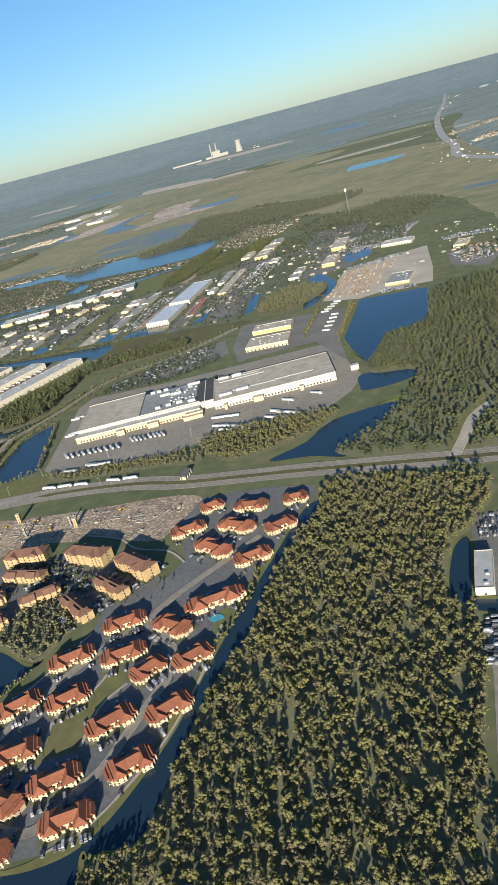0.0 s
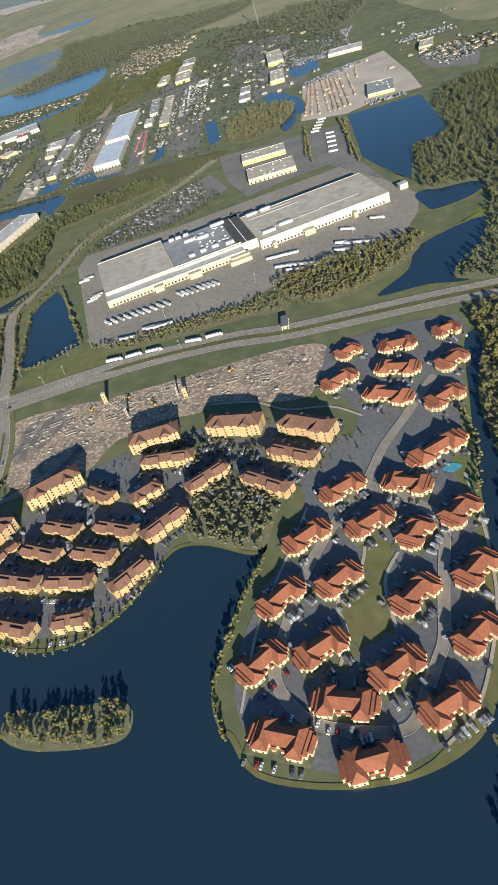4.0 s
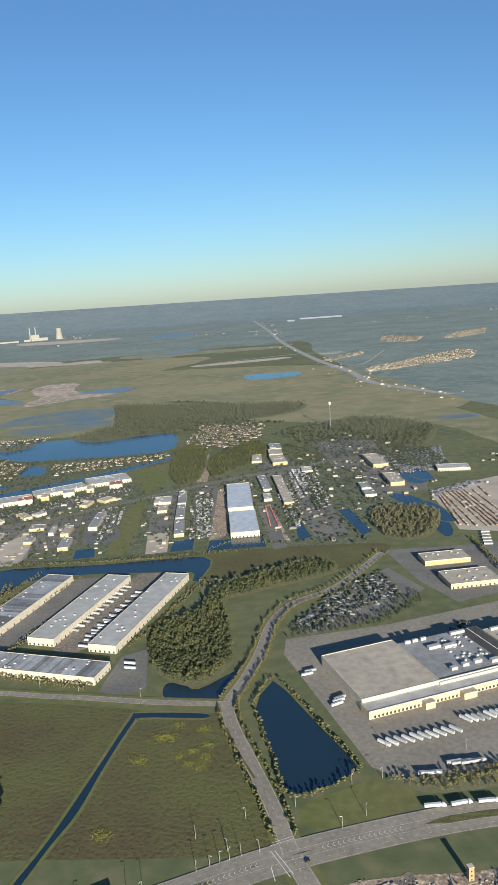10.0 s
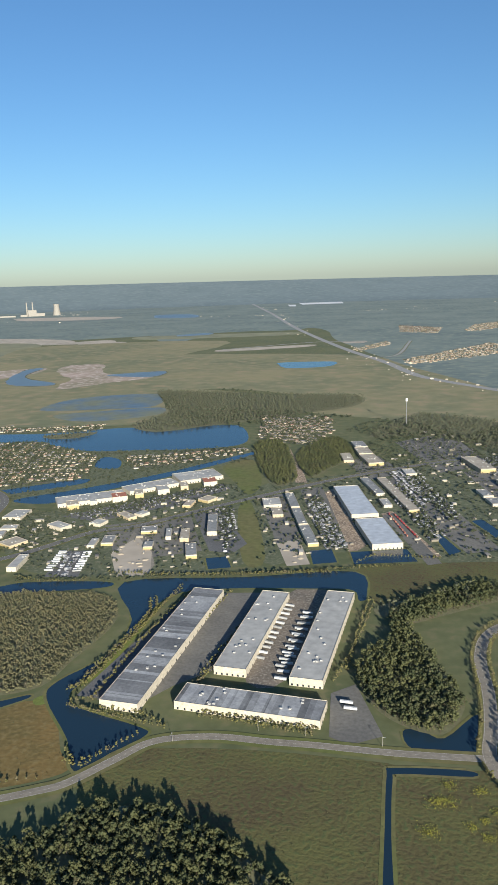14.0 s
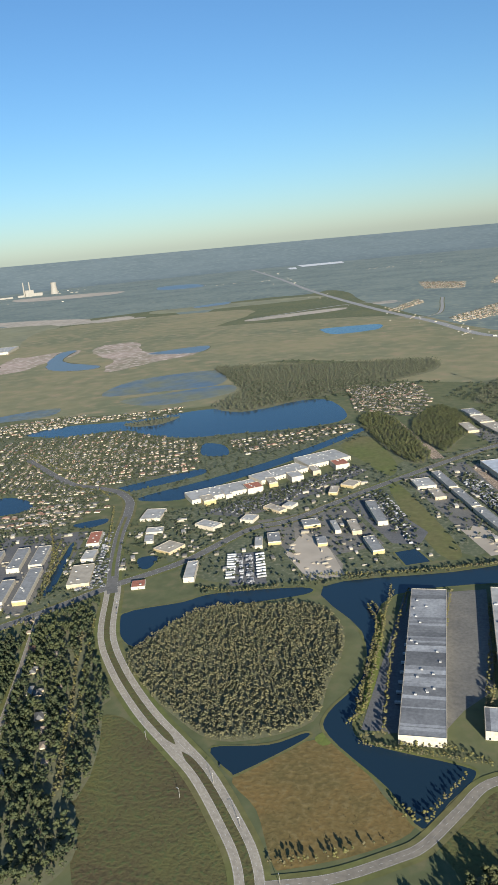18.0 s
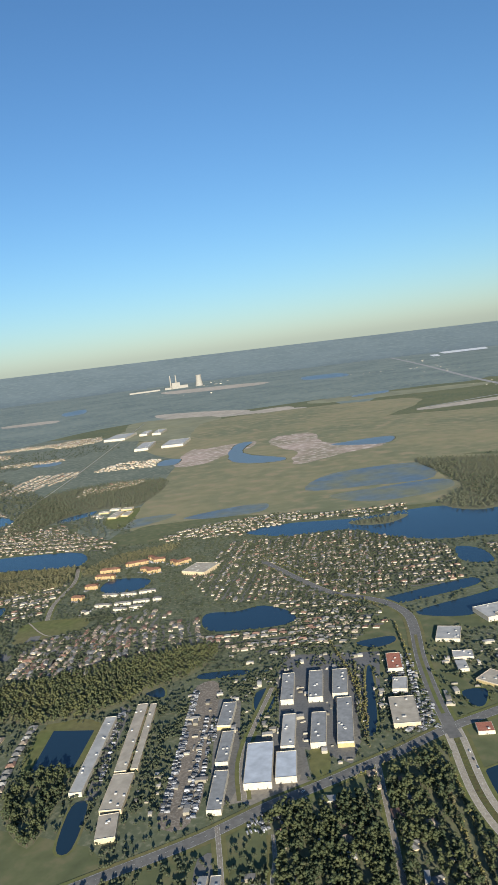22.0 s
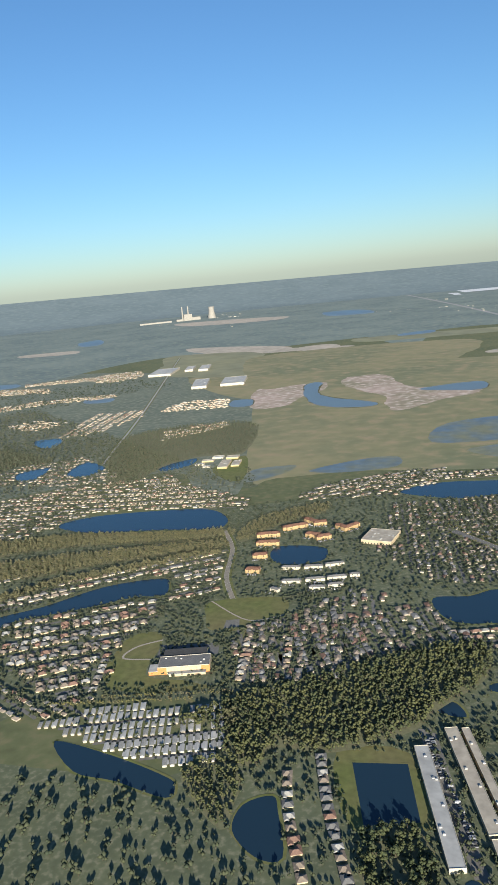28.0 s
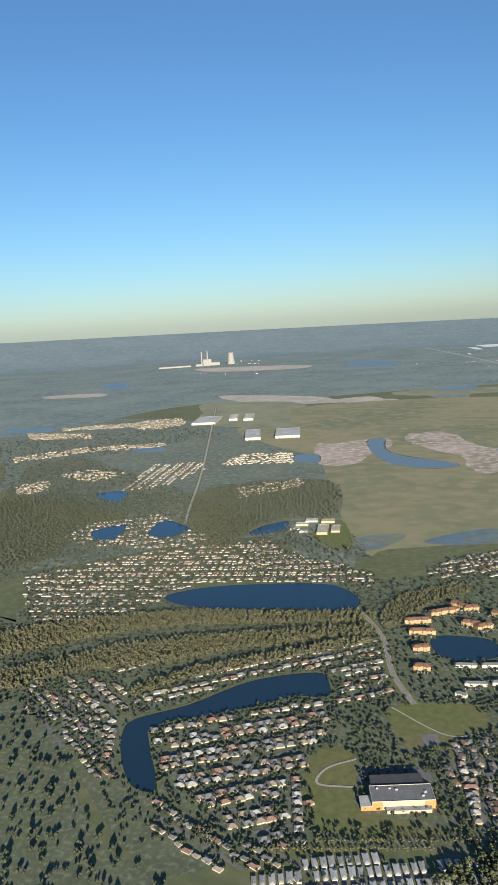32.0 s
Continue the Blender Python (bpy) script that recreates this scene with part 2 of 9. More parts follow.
M = {
    "plain": material("plain", (0.14, 0.146, 0.066), 0.95, (0.098, 0.114, 0.053), 0.012, 0.9, fine=14, third=(0.14, 0.13, 0.066)),
    # Distance haze is mixed into these two far ground colours, paler and bluer.
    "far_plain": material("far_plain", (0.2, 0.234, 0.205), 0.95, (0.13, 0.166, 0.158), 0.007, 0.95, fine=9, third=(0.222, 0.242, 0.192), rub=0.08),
    "hazy_woods": material("hazy_woods", (0.155, 0.195, 0.205), 0.95, (0.132, 0.17, 0.18), 0.006, 0.9, fine=6, third=(0.172, 0.208, 0.21), rub=0.04),
    # Far forest ground is greyed and lightened: haze carried in its base colour.
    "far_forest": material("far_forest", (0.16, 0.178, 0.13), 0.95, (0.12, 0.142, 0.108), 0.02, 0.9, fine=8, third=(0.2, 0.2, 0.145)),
    "far_wall": material("far_wall", (0.52, 0.43, 0.3), 0.85, island=0.25), "street": material("street", (0.17, 0.16, 0.145), 0.9, (0.135, 0.13, 0.12), 0.08, 0.8),
    # Corner wood: the shade lying on it is put into darker leaf colours.
    "corner_shade_leaves": foliage("corner_shade_leaves", [(0.095, 0.11, 0.052), (0.15, 0.152, 0.066), (0.08, 0.097, 0.048), (0.165, 0.15, 0.08)], 0.25),
    "olive_leaves": foliage("olive_leaves", [(0.17, 0.168, 0.088), (0.25, 0.228, 0.122), (0.145, 0.148, 0.08), (0.255, 0.225, 0.15)], 0.35),
    "garden_leaves": foliage("garden_leaves", [(0.082, 0.1, 0.06), (0.12, 0.13, 0.072), (0.07, 0.088, 0.056), (0.132, 0.126, 0.08)], 0.09),
    "far_road": material("far_road", (0.33, 0.32, 0.3), 0.9), "parkway": material("parkway", (0.4, 0.35, 0.275), 0.9, (0.33, 0.29, 0.235), 0.08, 0.8, fine=12),
    "estate_wall": material("estate_wall", (0.45, 0.385, 0.29), 0.85, island=0.3), "red_flat": material("red_flat", (0.4, 0.16, 0.1), 0.85, (0.32, 0.13, 0.09), 0.3, 0.7), "yellow_front": material("yellow_front", (0.42, 0.33, 0.16), 0.85),
    "tan_roof": material("tan_roof", (0.235, 0.19, 0.148), 0.9, (0.185, 0.15, 0.118), 0.3, 0.7, island=0.3),
    "slate_roof": material("slate_roof", (0.17, 0.163, 0.155), 0.9, (0.13, 0.127, 0.124), 0.3, 0.7, island=0.3),
    "clay_roof": material("clay_roof", (0.225, 0.135, 0.1), 0.9, (0.175, 0.11, 0.08), 0.3, 0.7, island=0.25),
    "pale_roof": material("pale_roof", (0.34, 0.325, 0.295), 0.8, (0.28, 0.268, 0.245), 0.3, 0.7, island=0.25),
    "black_roof": material("black_roof", (0.06, 0.058, 0.055), 0.9, (0.08, 0.075, 0.07), 0.2, 0.8),
    "streaked_roof": material("streaked_roof", (0.34, 0.335, 0.33), 0.75, (0.16, 0.16, 0.165), 0.06, 0.95, fine=6, third=(0.5, 0.49, 0.47)),
    "orange_wall": material("orange_wall", (0.58, 0.22, 0.075), 0.85, (0.5, 0.19, 0.065), 0.3, 0.6),
    "dull_leaves": foliage("dull_leaves", [(0.11, 0.127, 0.06), (0.165, 0.167, 0.072), (0.095, 0.113, 0.055), (0.178, 0.162, 0.086)], 0.08),
    # Lane trees: their shading is worked into darker, bluer leaf colours.
    "lane_shade_leaves": foliage("lane_shade_leaves", [(0.082, 0.104, 0.052), (0.132, 0.142, 0.064), (0.07, 0.092, 0.048), (0.15, 0.142, 0.074)], 0.12),
    "vehicle_paint": material("vehicle_paint", (0.3, 0.3, 0.31), 0.4, (0.05, 0.05, 0.055), 0.9, 0.95, island=0.8, spec=0.5),
    "car_white": material("car_white", (0.7, 0.7, 0.69), 0.35, spec=0.5), "car_black": material("car_black", (0.025, 0.026, 0.03), 0.3, spec=0.5),
    "car_silver": material("car_silver", (0.36, 0.37, 0.38), 0.35, metal=0.4), "car_red": material("car_red", (0.4, 0.03, 0.025), 0.35, spec=0.5), "car_blue": material("car_blue", (0.05, 0.1, 0.25), 0.35, spec=0.5),
    "rubber": material("rubber", (0.025, 0.025, 0.025), 0.9), "trailer_white": material("trailer_white", (0.44, 0.44, 0.43), 0.5, object_random=0.35),
    "pool": material("pool", (0.1, 0.33, 0.4), 0.1, spec=0.5), "path": material("path", (0.4, 0.35, 0.28), 0.9),
    "flower": material("flower", (0.3, 0.28, 0.04), 0.95, (0.16, 0.17, 0.04), 0.3, 0.9), "pale_soil": material("pale_soil", (0.46, 0.39, 0.31), 0.95, (0.36, 0.32, 0.26), 0.01, 0.8),
    # Far water's pale base colour stands in for haze and reflected sky.
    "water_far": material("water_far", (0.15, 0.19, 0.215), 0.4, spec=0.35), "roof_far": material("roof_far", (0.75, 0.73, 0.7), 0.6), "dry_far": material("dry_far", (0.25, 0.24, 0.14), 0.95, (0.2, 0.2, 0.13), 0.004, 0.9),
    "garden": material("garden", (0.125, 0.138, 0.078), 0.95, (0.092, 0.105, 0.062), 0.06, 0.9, fine=8, third=(0.168, 0.165, 0.105)),
    "timber": material("timber", (0.4, 0.29, 0.19), 0.9, (0.3, 0.22, 0.15), 0.5, 0.8, island=0.3), "shed_roof": material("shed_roof", (0.36, 0.33, 0.29), 0.8, island=0.55),
    "shed_wall": material("shed_wall", (0.3, 0.265, 0.2), 0.85, island=0.4), "wetland": material("wetland", (0.2, 0.19, 0.1), 0.5, (0.12, 0.162, 0.2), 0.02, 1.0, fine=6),
    "tower_grey": material("tower_grey", (0.28, 0.26, 0.225), 0.9), "roof_strip": material("roof_strip", (0.3, 0.3, 0.3), 0.75, (0.2, 0.2, 0.205), 0.16, 0.9, object_random=0.45),
    "yard_soil": material("yard_soil", (0.225, 0.185, 0.145), 0.95, (0.15, 0.13, 0.105), 0.1, 0.9, fine=10, third=(0.27, 0.235, 0.19)),
    "site_slab": material("site_slab", (0.13, 0.118, 0.1), 0.9, (0.36, 0.28, 0.2), 0.22, 1.0, fine=5, third=(0.1, 0.095, 0.085), rub=0.35),
    "digger_yellow": material("digger_yellow", (0.5, 0.3, 0.04), 0.5, object_random=0.1),
    "sand": material("sand", (0.5, 0.42, 0.3), 0.95, (0.42, 0.35, 0.26), 0.1, 0.8),
    "rough_grass": material("rough_grass", (0.125, 0.12, 0.042), 0.95, (0.1, 0.078, 0.038), 0.035, 0.95, fine=22, third=(0.068, 0.082, 0.03), bump=0.5, rub=0.34),
    "fresh_lawn": material("fresh_lawn", (0.165, 0.19, 0.042), 0.95, (0.13, 0.16, 0.04), 0.05, 0.8, fine=14, bump=0.2),
    "lawn": material("lawn", (0.125, 0.14, 0.042), 0.95, (0.16, 0.14, 0.062), 0.014, 0.9, fine=24, bump=0.2),
    "dry_grass": material("dry_grass", (0.205, 0.136, 0.046), 0.95, (0.138, 0.11, 0.04), 0.05, 0.9, fine=12, third=(0.18, 0.135, 0.055), bump=0.4),
    "marsh": material("marsh", (0.27, 0.238, 0.128), 0.95, (0.175, 0.182, 0.1), 0.006, 1.0, fine=9, third=(0.265, 0.215, 0.125), rub=0.14),
    "pink_sand": material("pink_sand", (0.46, 0.35, 0.29), 0.95, (0.25, 0.22, 0.14), 0.014, 0.9, fine=7, third=(0.5, 0.42, 0.36)),
    "bare_soil": material("bare_soil", (0.37, 0.275, 0.185), 0.95, (0.2, 0.152, 0.112), 0.16, 1.0, fine=6, third=(0.45, 0.37, 0.285), bump=0.3, rub=0.34),
    "woods_floor": material("woods_floor", (0.15, 0.152, 0.085), 0.95, (0.175, 0.165, 0.095), 0.1, 0.9),
    "concrete": material("concrete", (0.265, 0.235, 0.19), 0.9, (0.21, 0.188, 0.155), 0.05, 0.8, fine=14),
    "asphalt": material("asphalt", (0.15, 0.147, 0.145), 0.9, (0.115, 0.115, 0.115), 0.08, 0.8, fine=14),
    "asphalt_pale": material("asphalt_pale", (0.19, 0.178, 0.155), 0.9, (0.13, 0.125, 0.115), 0.06, 0.8, fine=14),
    "road": material("road", (0.275, 0.24, 0.192), 0.9, (0.215, 0.19, 0.154), 0.05, 0.8, fine=14),
    "leaves": foliage("leaves", [(0.135, 0.145, 0.058), (0.265, 0.238, 0.088), (0.19, 0.185, 0.078), (0.235, 0.198, 0.115), (0.13, 0.138, 0.066)], 0.3),
    # Distant crowns: haze included in the greyer, paler leaf colours.
    "hazy_leaves": foliage("hazy_leaves", [(0.125, 0.142, 0.09), (0.165, 0.17, 0.105), (0.108, 0.126, 0.082)], 0.05),
    "bark": material("bark", (0.12, 0.09, 0.065), 0.9),
    "ochre_wall": material("ochre_wall", (0.38, 0.265, 0.13), 0.85, (0.33, 0.23, 0.115), 0.2, 0.6),
    "cream_wall": material("cream_wall", (0.48, 0.38, 0.24), 0.85, (0.42, 0.33, 0.21), 0.2, 0.6),
    "white_wall": material("white_wall", (0.5, 0.44, 0.34), 0.85, (0.44, 0.39, 0.3), 0.2, 0.6),
    "brown_roof": material("brown_roof", (0.165, 0.085, 0.056), 0.9, (0.125, 0.068, 0.047), 0.3, 0.8),
    "red_roof": material("red_roof", (0.25, 0.09, 0.046), 0.85, (0.19, 0.07, 0.038), 0.3, 0.8, object_random=0.12),
    "roof_white": material("roof_white", (0.43, 0.415, 0.385), 0.7, (0.35, 0.34, 0.32), 0.05, 0.8),
    "roof_grey": material("roof_grey", (0.28, 0.278, 0.272), 0.8, (0.22, 0.22, 0.218), 0.08, 0.8),
    "roof_tan": material("roof_tan", (0.42, 0.37, 0.29), 0.8, (0.36, 0.31, 0.25), 0.06, 0.8),
    "roof_blue": material("roof_blue", (0.5, 0.52, 0.55), 0.5, (0.45, 0.47, 0.5), 0.05, 0.8),
    "dark_glass": material("dark_glass", (0.03, 0.035, 0.04), 0.15, spec=0.6),
    "white_paint": material("white_paint", (0.75, 0.73, 0.68), 0.6),
    "steel": material("steel", (0.4, 0.4, 0.4), 0.4, metal=0.7),
}
water = bpy.data.materials.new("water")
water.use_nodes = True
M["water"] = water
pw = water.node_tree.nodes["Principled BSDF"]
pw.inputs["Base Color"].default_value = (0.016, 0.034, 0.053, 1)
pw.inputs["Roughness"].default_value = 0.18
pw.inputs["IOR"].default_value = 1.33
wn1 = water.node_tree.nodes.new("ShaderNodeTexNoise")
wn1.inputs["Scale"].default_value, wn1.inputs["Detail"].default_value = 1.2, 4
wg = water.node_tree.nodes.new("ShaderNodeNewGeometry")
wb = water.node_tree.nodes.new("ShaderNodeBump")
wb.inputs["Strength"].default_value, wb.inputs["Distance"].default_value = 0.12, 0.1
water.node_tree.links.new(wg.outputs["Position"], wn1.inputs["Vector"])
water.node_tree.links.new(wn1.outputs[0], wb.inputs["Height"])
water.node_tree.links.new(wb.outputs[0], pw.inputs["Normal"])

# ---- plan ----
WATERS = {}
WATERS['lagoon'] = [(-200.9, 33.9), (-191.1, 33), (-181.5, 33.5), (-174.1, 36.8), (-169.3, 42.3), (-166.5, 49.6), (-165.5, 58.5), (-163.4, 64.2), (-156.8, 65.9), (-146.3, 64.9), (-144.7, 67.4), (-144.1, 63.7), (-144.6, 60.1), (-144.1, 51.9), (-142.7, 42.1), (-141.9, 36.5), (-139.8, 31.5), (-136.1, 27.3), (-134.4, 26.9), (-127.5, 22.1), (-115.6, 23.3), (-104.5, 27.9), (-97.4, 34.7), (-95.1, 41.8), (-95.7, 52.3), (-97.9, 65.2), (-102.6, 79.8), (-108.6, 101.2), (-112.5, 117.3), (-118.3, 141.6), (-116.9, 148.7), (-113.7, 153.3), (-113, 134.1), (-110.4, 117.6), (-100.8, 91.7), (-98.1, 74.8), (-91.6, 57.1), (-87.2, 43.6), (-92.6, 37.9), (-89.6, 31.1), (-30, -30), (-110, -40), (-190, -20), (-222, 20)]
WATERS['rect_lake'] = [(-212.2, 344.6), (-179.5, 359.5), (-154.3, 303.5), (-167.1, 291.7), (-158.7, 254), (-173.9, 268.6), (-187.1, 284.2)]
WATERS['spur_pond'] = [(-153.2, 240.5), (-132.4, 246.9), (-131.5, 235), (-142.8, 224.7), (-147.6, 228.1)]
WATERS['front_pond'] = [(-148, 167.3), (-142.7, 182), (-142.4, 198.7), (-125.4, 215.6), (-123.1, 193.8), (-121.4, 175.4), (-134.9, 172.5)]
WATERS['junction_pond'] = [(-282.1, 172), (-281, 181.7), (-274.9, 176.8), (-260.4, 161.3), (-248.3, 148.9), (-244.1, 143.7), (-248.6, 136), (-258.2, 129), (-261.2, 132), (-269.2, 146.3), (-280.3, 162.8)]
WATERS['road_pond'] = [(-314.7, 171.2), (-309.7, 173.4), (-302.8, 171.1), (-294.1, 186.5), (-290.5, 171.2), (-293.2, 166.1), (-309.9, 163.1)]
WATERS['ditch'] = [(-295.9, 158.1), (-294.2, 155.9), (-312.4, 151.6), (-314, 147.8), (-311.1, 127.4), (-307.7, 109.2), (-307.3, 96.8), (-306.4, 83.2), (-308.2, 83.8), (-308.9, 98.8), (-312.8, 127.7), (-315.9, 149.8), (-314.7, 153.6)]
WATERS['north_canal'] = [(-449.2, 248.8), (-399.2, 268.1), (-352.8, 287), (-342.6, 261.9), (-344.9, 257.1), (-349, 266.2), (-363.6, 264.5), (-419.3, 245.7), (-422.1, 207), (-421.4, 171.4), (-421.2, 161.1), (-414.7, 154.9), (-390.6, 150.9), (-386.7, 147.5), (-392.6, 136.8), (-398.2, 126.9), (-408.3, 139.2), (-427.1, 156.4), (-429.7, 166.8), (-422.8, 187.8), (-427.7, 215.8)]
WATERS['wood_moat'] = [(-515.5, 198.6), (-523.7, 215.5), (-503.2, 228.2), (-491.8, 237.4), (-457.7, 247.1), (-454.8, 241.3), (-480.9, 228.8), (-493, 222.3), (-500.5, 211.9), (-505.7, 193.9)]
WATERS['wood_pond'] = [(-459.2, 145.1), (-443.2, 149.5), (-434.2, 156.5), (-434.1, 153.3), (-447.4, 137.5), (-450.5, 136.8)]
WATERS['big_lake'] = [(-755.4, 495.3), (-731.4, 519.5), (-684.4, 533), (-643.5, 560.4), (-616.6, 572.6), (-574.7, 566.6), (-551.7, 593.4), (-523.5, 599.1), (-497.4, 552), (-497, 520.8), (-531, 500.4), (-571, 488.5), (-603.3, 478.9), (-638.5, 486.2), (-675, 502.2), (-711.3, 483.7), (-744.2, 486)]
WATERS['mall_canal'] = [(-581.2, 346.8), (-550.1, 383.1), (-515.5, 430.5), (-476.1, 502.7), (-473.6, 491.9), (-508.7, 419.6), (-542.1, 369.1), (-554.7, 345.7)]
WATERS['side_canal'] = [(-605.7, 360.6), (-589.3, 379), (-564, 402.7), (-558.4, 391.6), (-586.2, 362.8), (-600.2, 353)]
WATERS['cove'] = [(-574.7, 433.7), (-584.3, 462.3), (-567.1, 457.8), (-555.9, 433.9)]
WATERS['bean_lake'] = [(-695.7, 326.7), (-686.7, 308.6), (-672.3, 305.4), (-641.8, 321.2), (-646.9, 336.3), (-667.8, 344.2), (-679.6, 333.4)]
WATERS['flats_pond'] = [(-797.3, 361.3), (-797, 375.8), (-771.8, 379.6), (-764.2, 366.6), (-767.1, 357.1), (-785.5, 349.6)]
WATERS['long_lake'] = [(-969.7, 379.5), (-955.5, 401.8), (-922.2, 419.5), (-882.3, 432.1), (-861.4, 424.3), (-849.3, 407), (-855.2, 393.8), (-889.3, 386.3), (-936.7, 371.2)]
WATERS['bent_lake'] = [(-888.2, 219.5), (-900.3, 236.6), (-902, 249), (-885.6, 268.3), (-868.5, 298), (-842.8, 315.9), (-833.7, 309), (-829.2, 295.3), (-843.2, 290.8), (-864.7, 269.5), (-890.1, 247.7), (-884.9, 234.4), (-865.8, 210.5), (-874.5, 207.4)]
WATERS['twin_pond_a'] = [(-1063.6, 503.7), (-1072.4, 542.5), (-1038.4, 526.7), (-1035.6, 504.5), (-1045.4, 493.9)]
WATERS['twin_pond_b'] = [(-1115.1, 496.4), (-1097.9, 522.1), (-1082.7, 485.9), (-1094.7, 474.8)]
WATERS['field_pond'] = [(-983.6, 532.6), (-965.6, 567.1), (-957.2, 543.3), (-970.8, 523.3)]
WATERS['wood_lake'] = [(-1204.7, 621.2), (-1176.6, 633.5), (-1156.4, 596.5), (-1175.4, 593.3)]
WATERS['square_pond'] = [(-693.5, 197.5), (-676.3, 202.4), (-666.3, 177.9), (-681.1, 170.6)]
WATERS['home_pond'] = [(-717.2, 156.6), (-718.9, 167.5), (-712, 174.2), (-707.3, 168.1), (-698.8, 151.9), (-706.3, 149.5)]
WATERS['back_canal'] = [(-657.8, 258.6), (-639.3, 266.5), (-638.2, 260.9), (-655.3, 253)]
WATERS['yard_pond'] = [(-624.4, 246.6), (-618.1, 252.6), (-611.5, 233.7), (-617.3, 232.2)]
WATERS['far_lake'] = [(-628.1, 1059.1), (-631.3, 1089.3), (-553.8, 1104.7), (-548, 1046), (-600.6, 1019.2)]
WATERS['pit_water_a'] = [(-959, 838.5), (-1016, 962.6), (-999.5, 987), (-964.2, 888.8), (-871.2, 829.2), (-898.1, 802.3)]
WATERS['pit_water_b'] = [(-844.7, 919.1), (-783, 971.1), (-762.9, 936.5), (-776.6, 906.4)]
WATERS['pit_pond'] = [(-1058.7, 816.7), (-1074.5, 856.4), (-1049.7, 862.1), (-1032.3, 819)]
WATERS['yard_pond_b'] = [(-307.2, 372.1), (-301.7, 376), (-280.8, 338.4), (-283.6, 329.8)]
WATERS['yard_pond_c'] = [(-323.8, 343.4), (-321, 347.2), (-308.9, 323.9), (-313.8, 318.1)]
WATERS['yard_pond_d'] = [(-359.8, 310.4), (-334.4, 321.5), (-327.1, 306.3), (-354.7, 295.4)]
WATERS['yard_pond_e'] = [(-288.1, 466.2), (-270.1, 469.3), (-266.6, 440.1), (-276.8, 438.2)]
WATERS['yard_pond_f'] = [(-286.1, 409.7), (-265.3, 401.4), (-242.5, 353.2), (-243.6, 335.1), (-265.5, 378.5)]
WATERS['lot_pond'] = [(-288.2, 474.1), (-274.1, 473.6), (-263.2, 448.7), (-272.8, 447.1)]
WATERS['lot_pond_b'] = [(-276.2, 391), (-258.5, 394.9), (-241.8, 363.7), (-249.9, 361.6)]
WATERS['strip_canal'] = [(-569.1, 228.6), (-584.8, 276.4), (-582.5, 276.8), (-566.8, 234.4)]
WATERS['row_canal'] = [(-599, 304.4), (-585.1, 314.9), (-581.6, 308.5), (-588.9, 300.6)]
WATERS['lawn_pond'] = [(-541.8, 266.6), (-533.2, 270.7), (-531.4, 258.2), (-535.6, 256.4)]
WATERS['lawn_lake'] = [(-279.2, 51.1), (-255.4, 52.1), (-247.6, 53.9), (-240.9, 57.1), (-236.4, 59.2), (-231.9, 57.8), (-229.2, 52.3), (-228.7, 46), (-228.6, 37.9), (-228.8, 31.6), (-227.9, 22.4), (-248.4, 18.2)]
WATERS['yard_ditch'] = [(-71.3, 136), (-69.2, 139.7), (-61.1, 120.7), (-58.8, 119), (-50.3, 121.6), (-49, 117.7), (-57.4, 115.5), (-62.8, 116.1), (-67.2, 123)]
WATERS['notch_pond'] = [(-672.6, 233.8), (-674, 240.2), (-668.6, 241.6), (-663.4, 234)]
WATERS['dark_pool'] = [(-650.4, 157.7), (-645.6, 160.5), (-635.5, 140.1), (-640.4, 138.5)]
WATERS['trailer_lake'] = [(-799.7, 175), (-773.9, 174.7), (-750.8, 171.4), (-744.2, 168.4), (-743.9, 162.1), (-764.8, 163.6), (-781.7, 163.1)]
WATERS['yard_pond_g'] = [(-379.3, 307.5), (-369.6, 312.5), (-362.9, 295.9), (-373.2, 290.8)]
WATERS['yard_pond_h'] = [(-425, 285.3), (-416.1, 290), (-408.8, 277.3), (-418.5, 272.5)]
# Deep-shaded gap between hedges, its darkness drawn as a strip of water.
WATERS['wood_ditch'] = [(-535.7, 210.2), (-534.4, 210.4), (-519.3, 175.9), (-511.1, 158.9), (-503.5, 142.1), (-498, 130.6), (-491.4, 117.6), (-485.3, 105.9), (-487.3, 105.4), (-493.4, 117.1), (-499.6, 130.2), (-505.4, 142.8), (-512.2, 157.8), (-520.6, 175.6)]
WOODS = {}
WOODS['near_wood'] = ('near', [(-119, 159.7), (-101.1, 164.6), (-74.3, 167.7), (-70.4, 145.8), (-72.1, 137.7), (-67.9, 122.8), (-64.4, 117.6), (-57.2, 115), (-49.2, 98.2), (-45, 85.6), (-39.9, 75.6), (-29.2, 64), (-20.1, 51), (-36.8, 41.8), (-79.9, 21.9), (-90.8, 23.2), (-90.7, 28), (-89.6, 31.1), (-92.2, 37.1), (-86, 43.1), (-90.7, 56.2), (-97.4, 75), (-100.2, 91.9), (-109.5, 117.8), (-113, 138)])
WOODS['east_wood'] = ('fine', [(-126.8, 175.4), (-123.1, 193.8), (-124.1, 214.6), (-131.1, 244.1), (-148.9, 241.5), (-155.6, 253.5), (-165, 285.8), (-154.5, 300.1), (-171, 356.2), (-144.6, 381.6), (-111.9, 375.4), (-78.3, 182.1), (-94.7, 175.6)])
WOODS['front_wood'] = ('soft', [(-184.4, 175), (-177.4, 187.2), (-148.3, 205.4), (-142.4, 198.7), (-147, 182.8), (-159.5, 165.9), (-174.9, 166.6)])
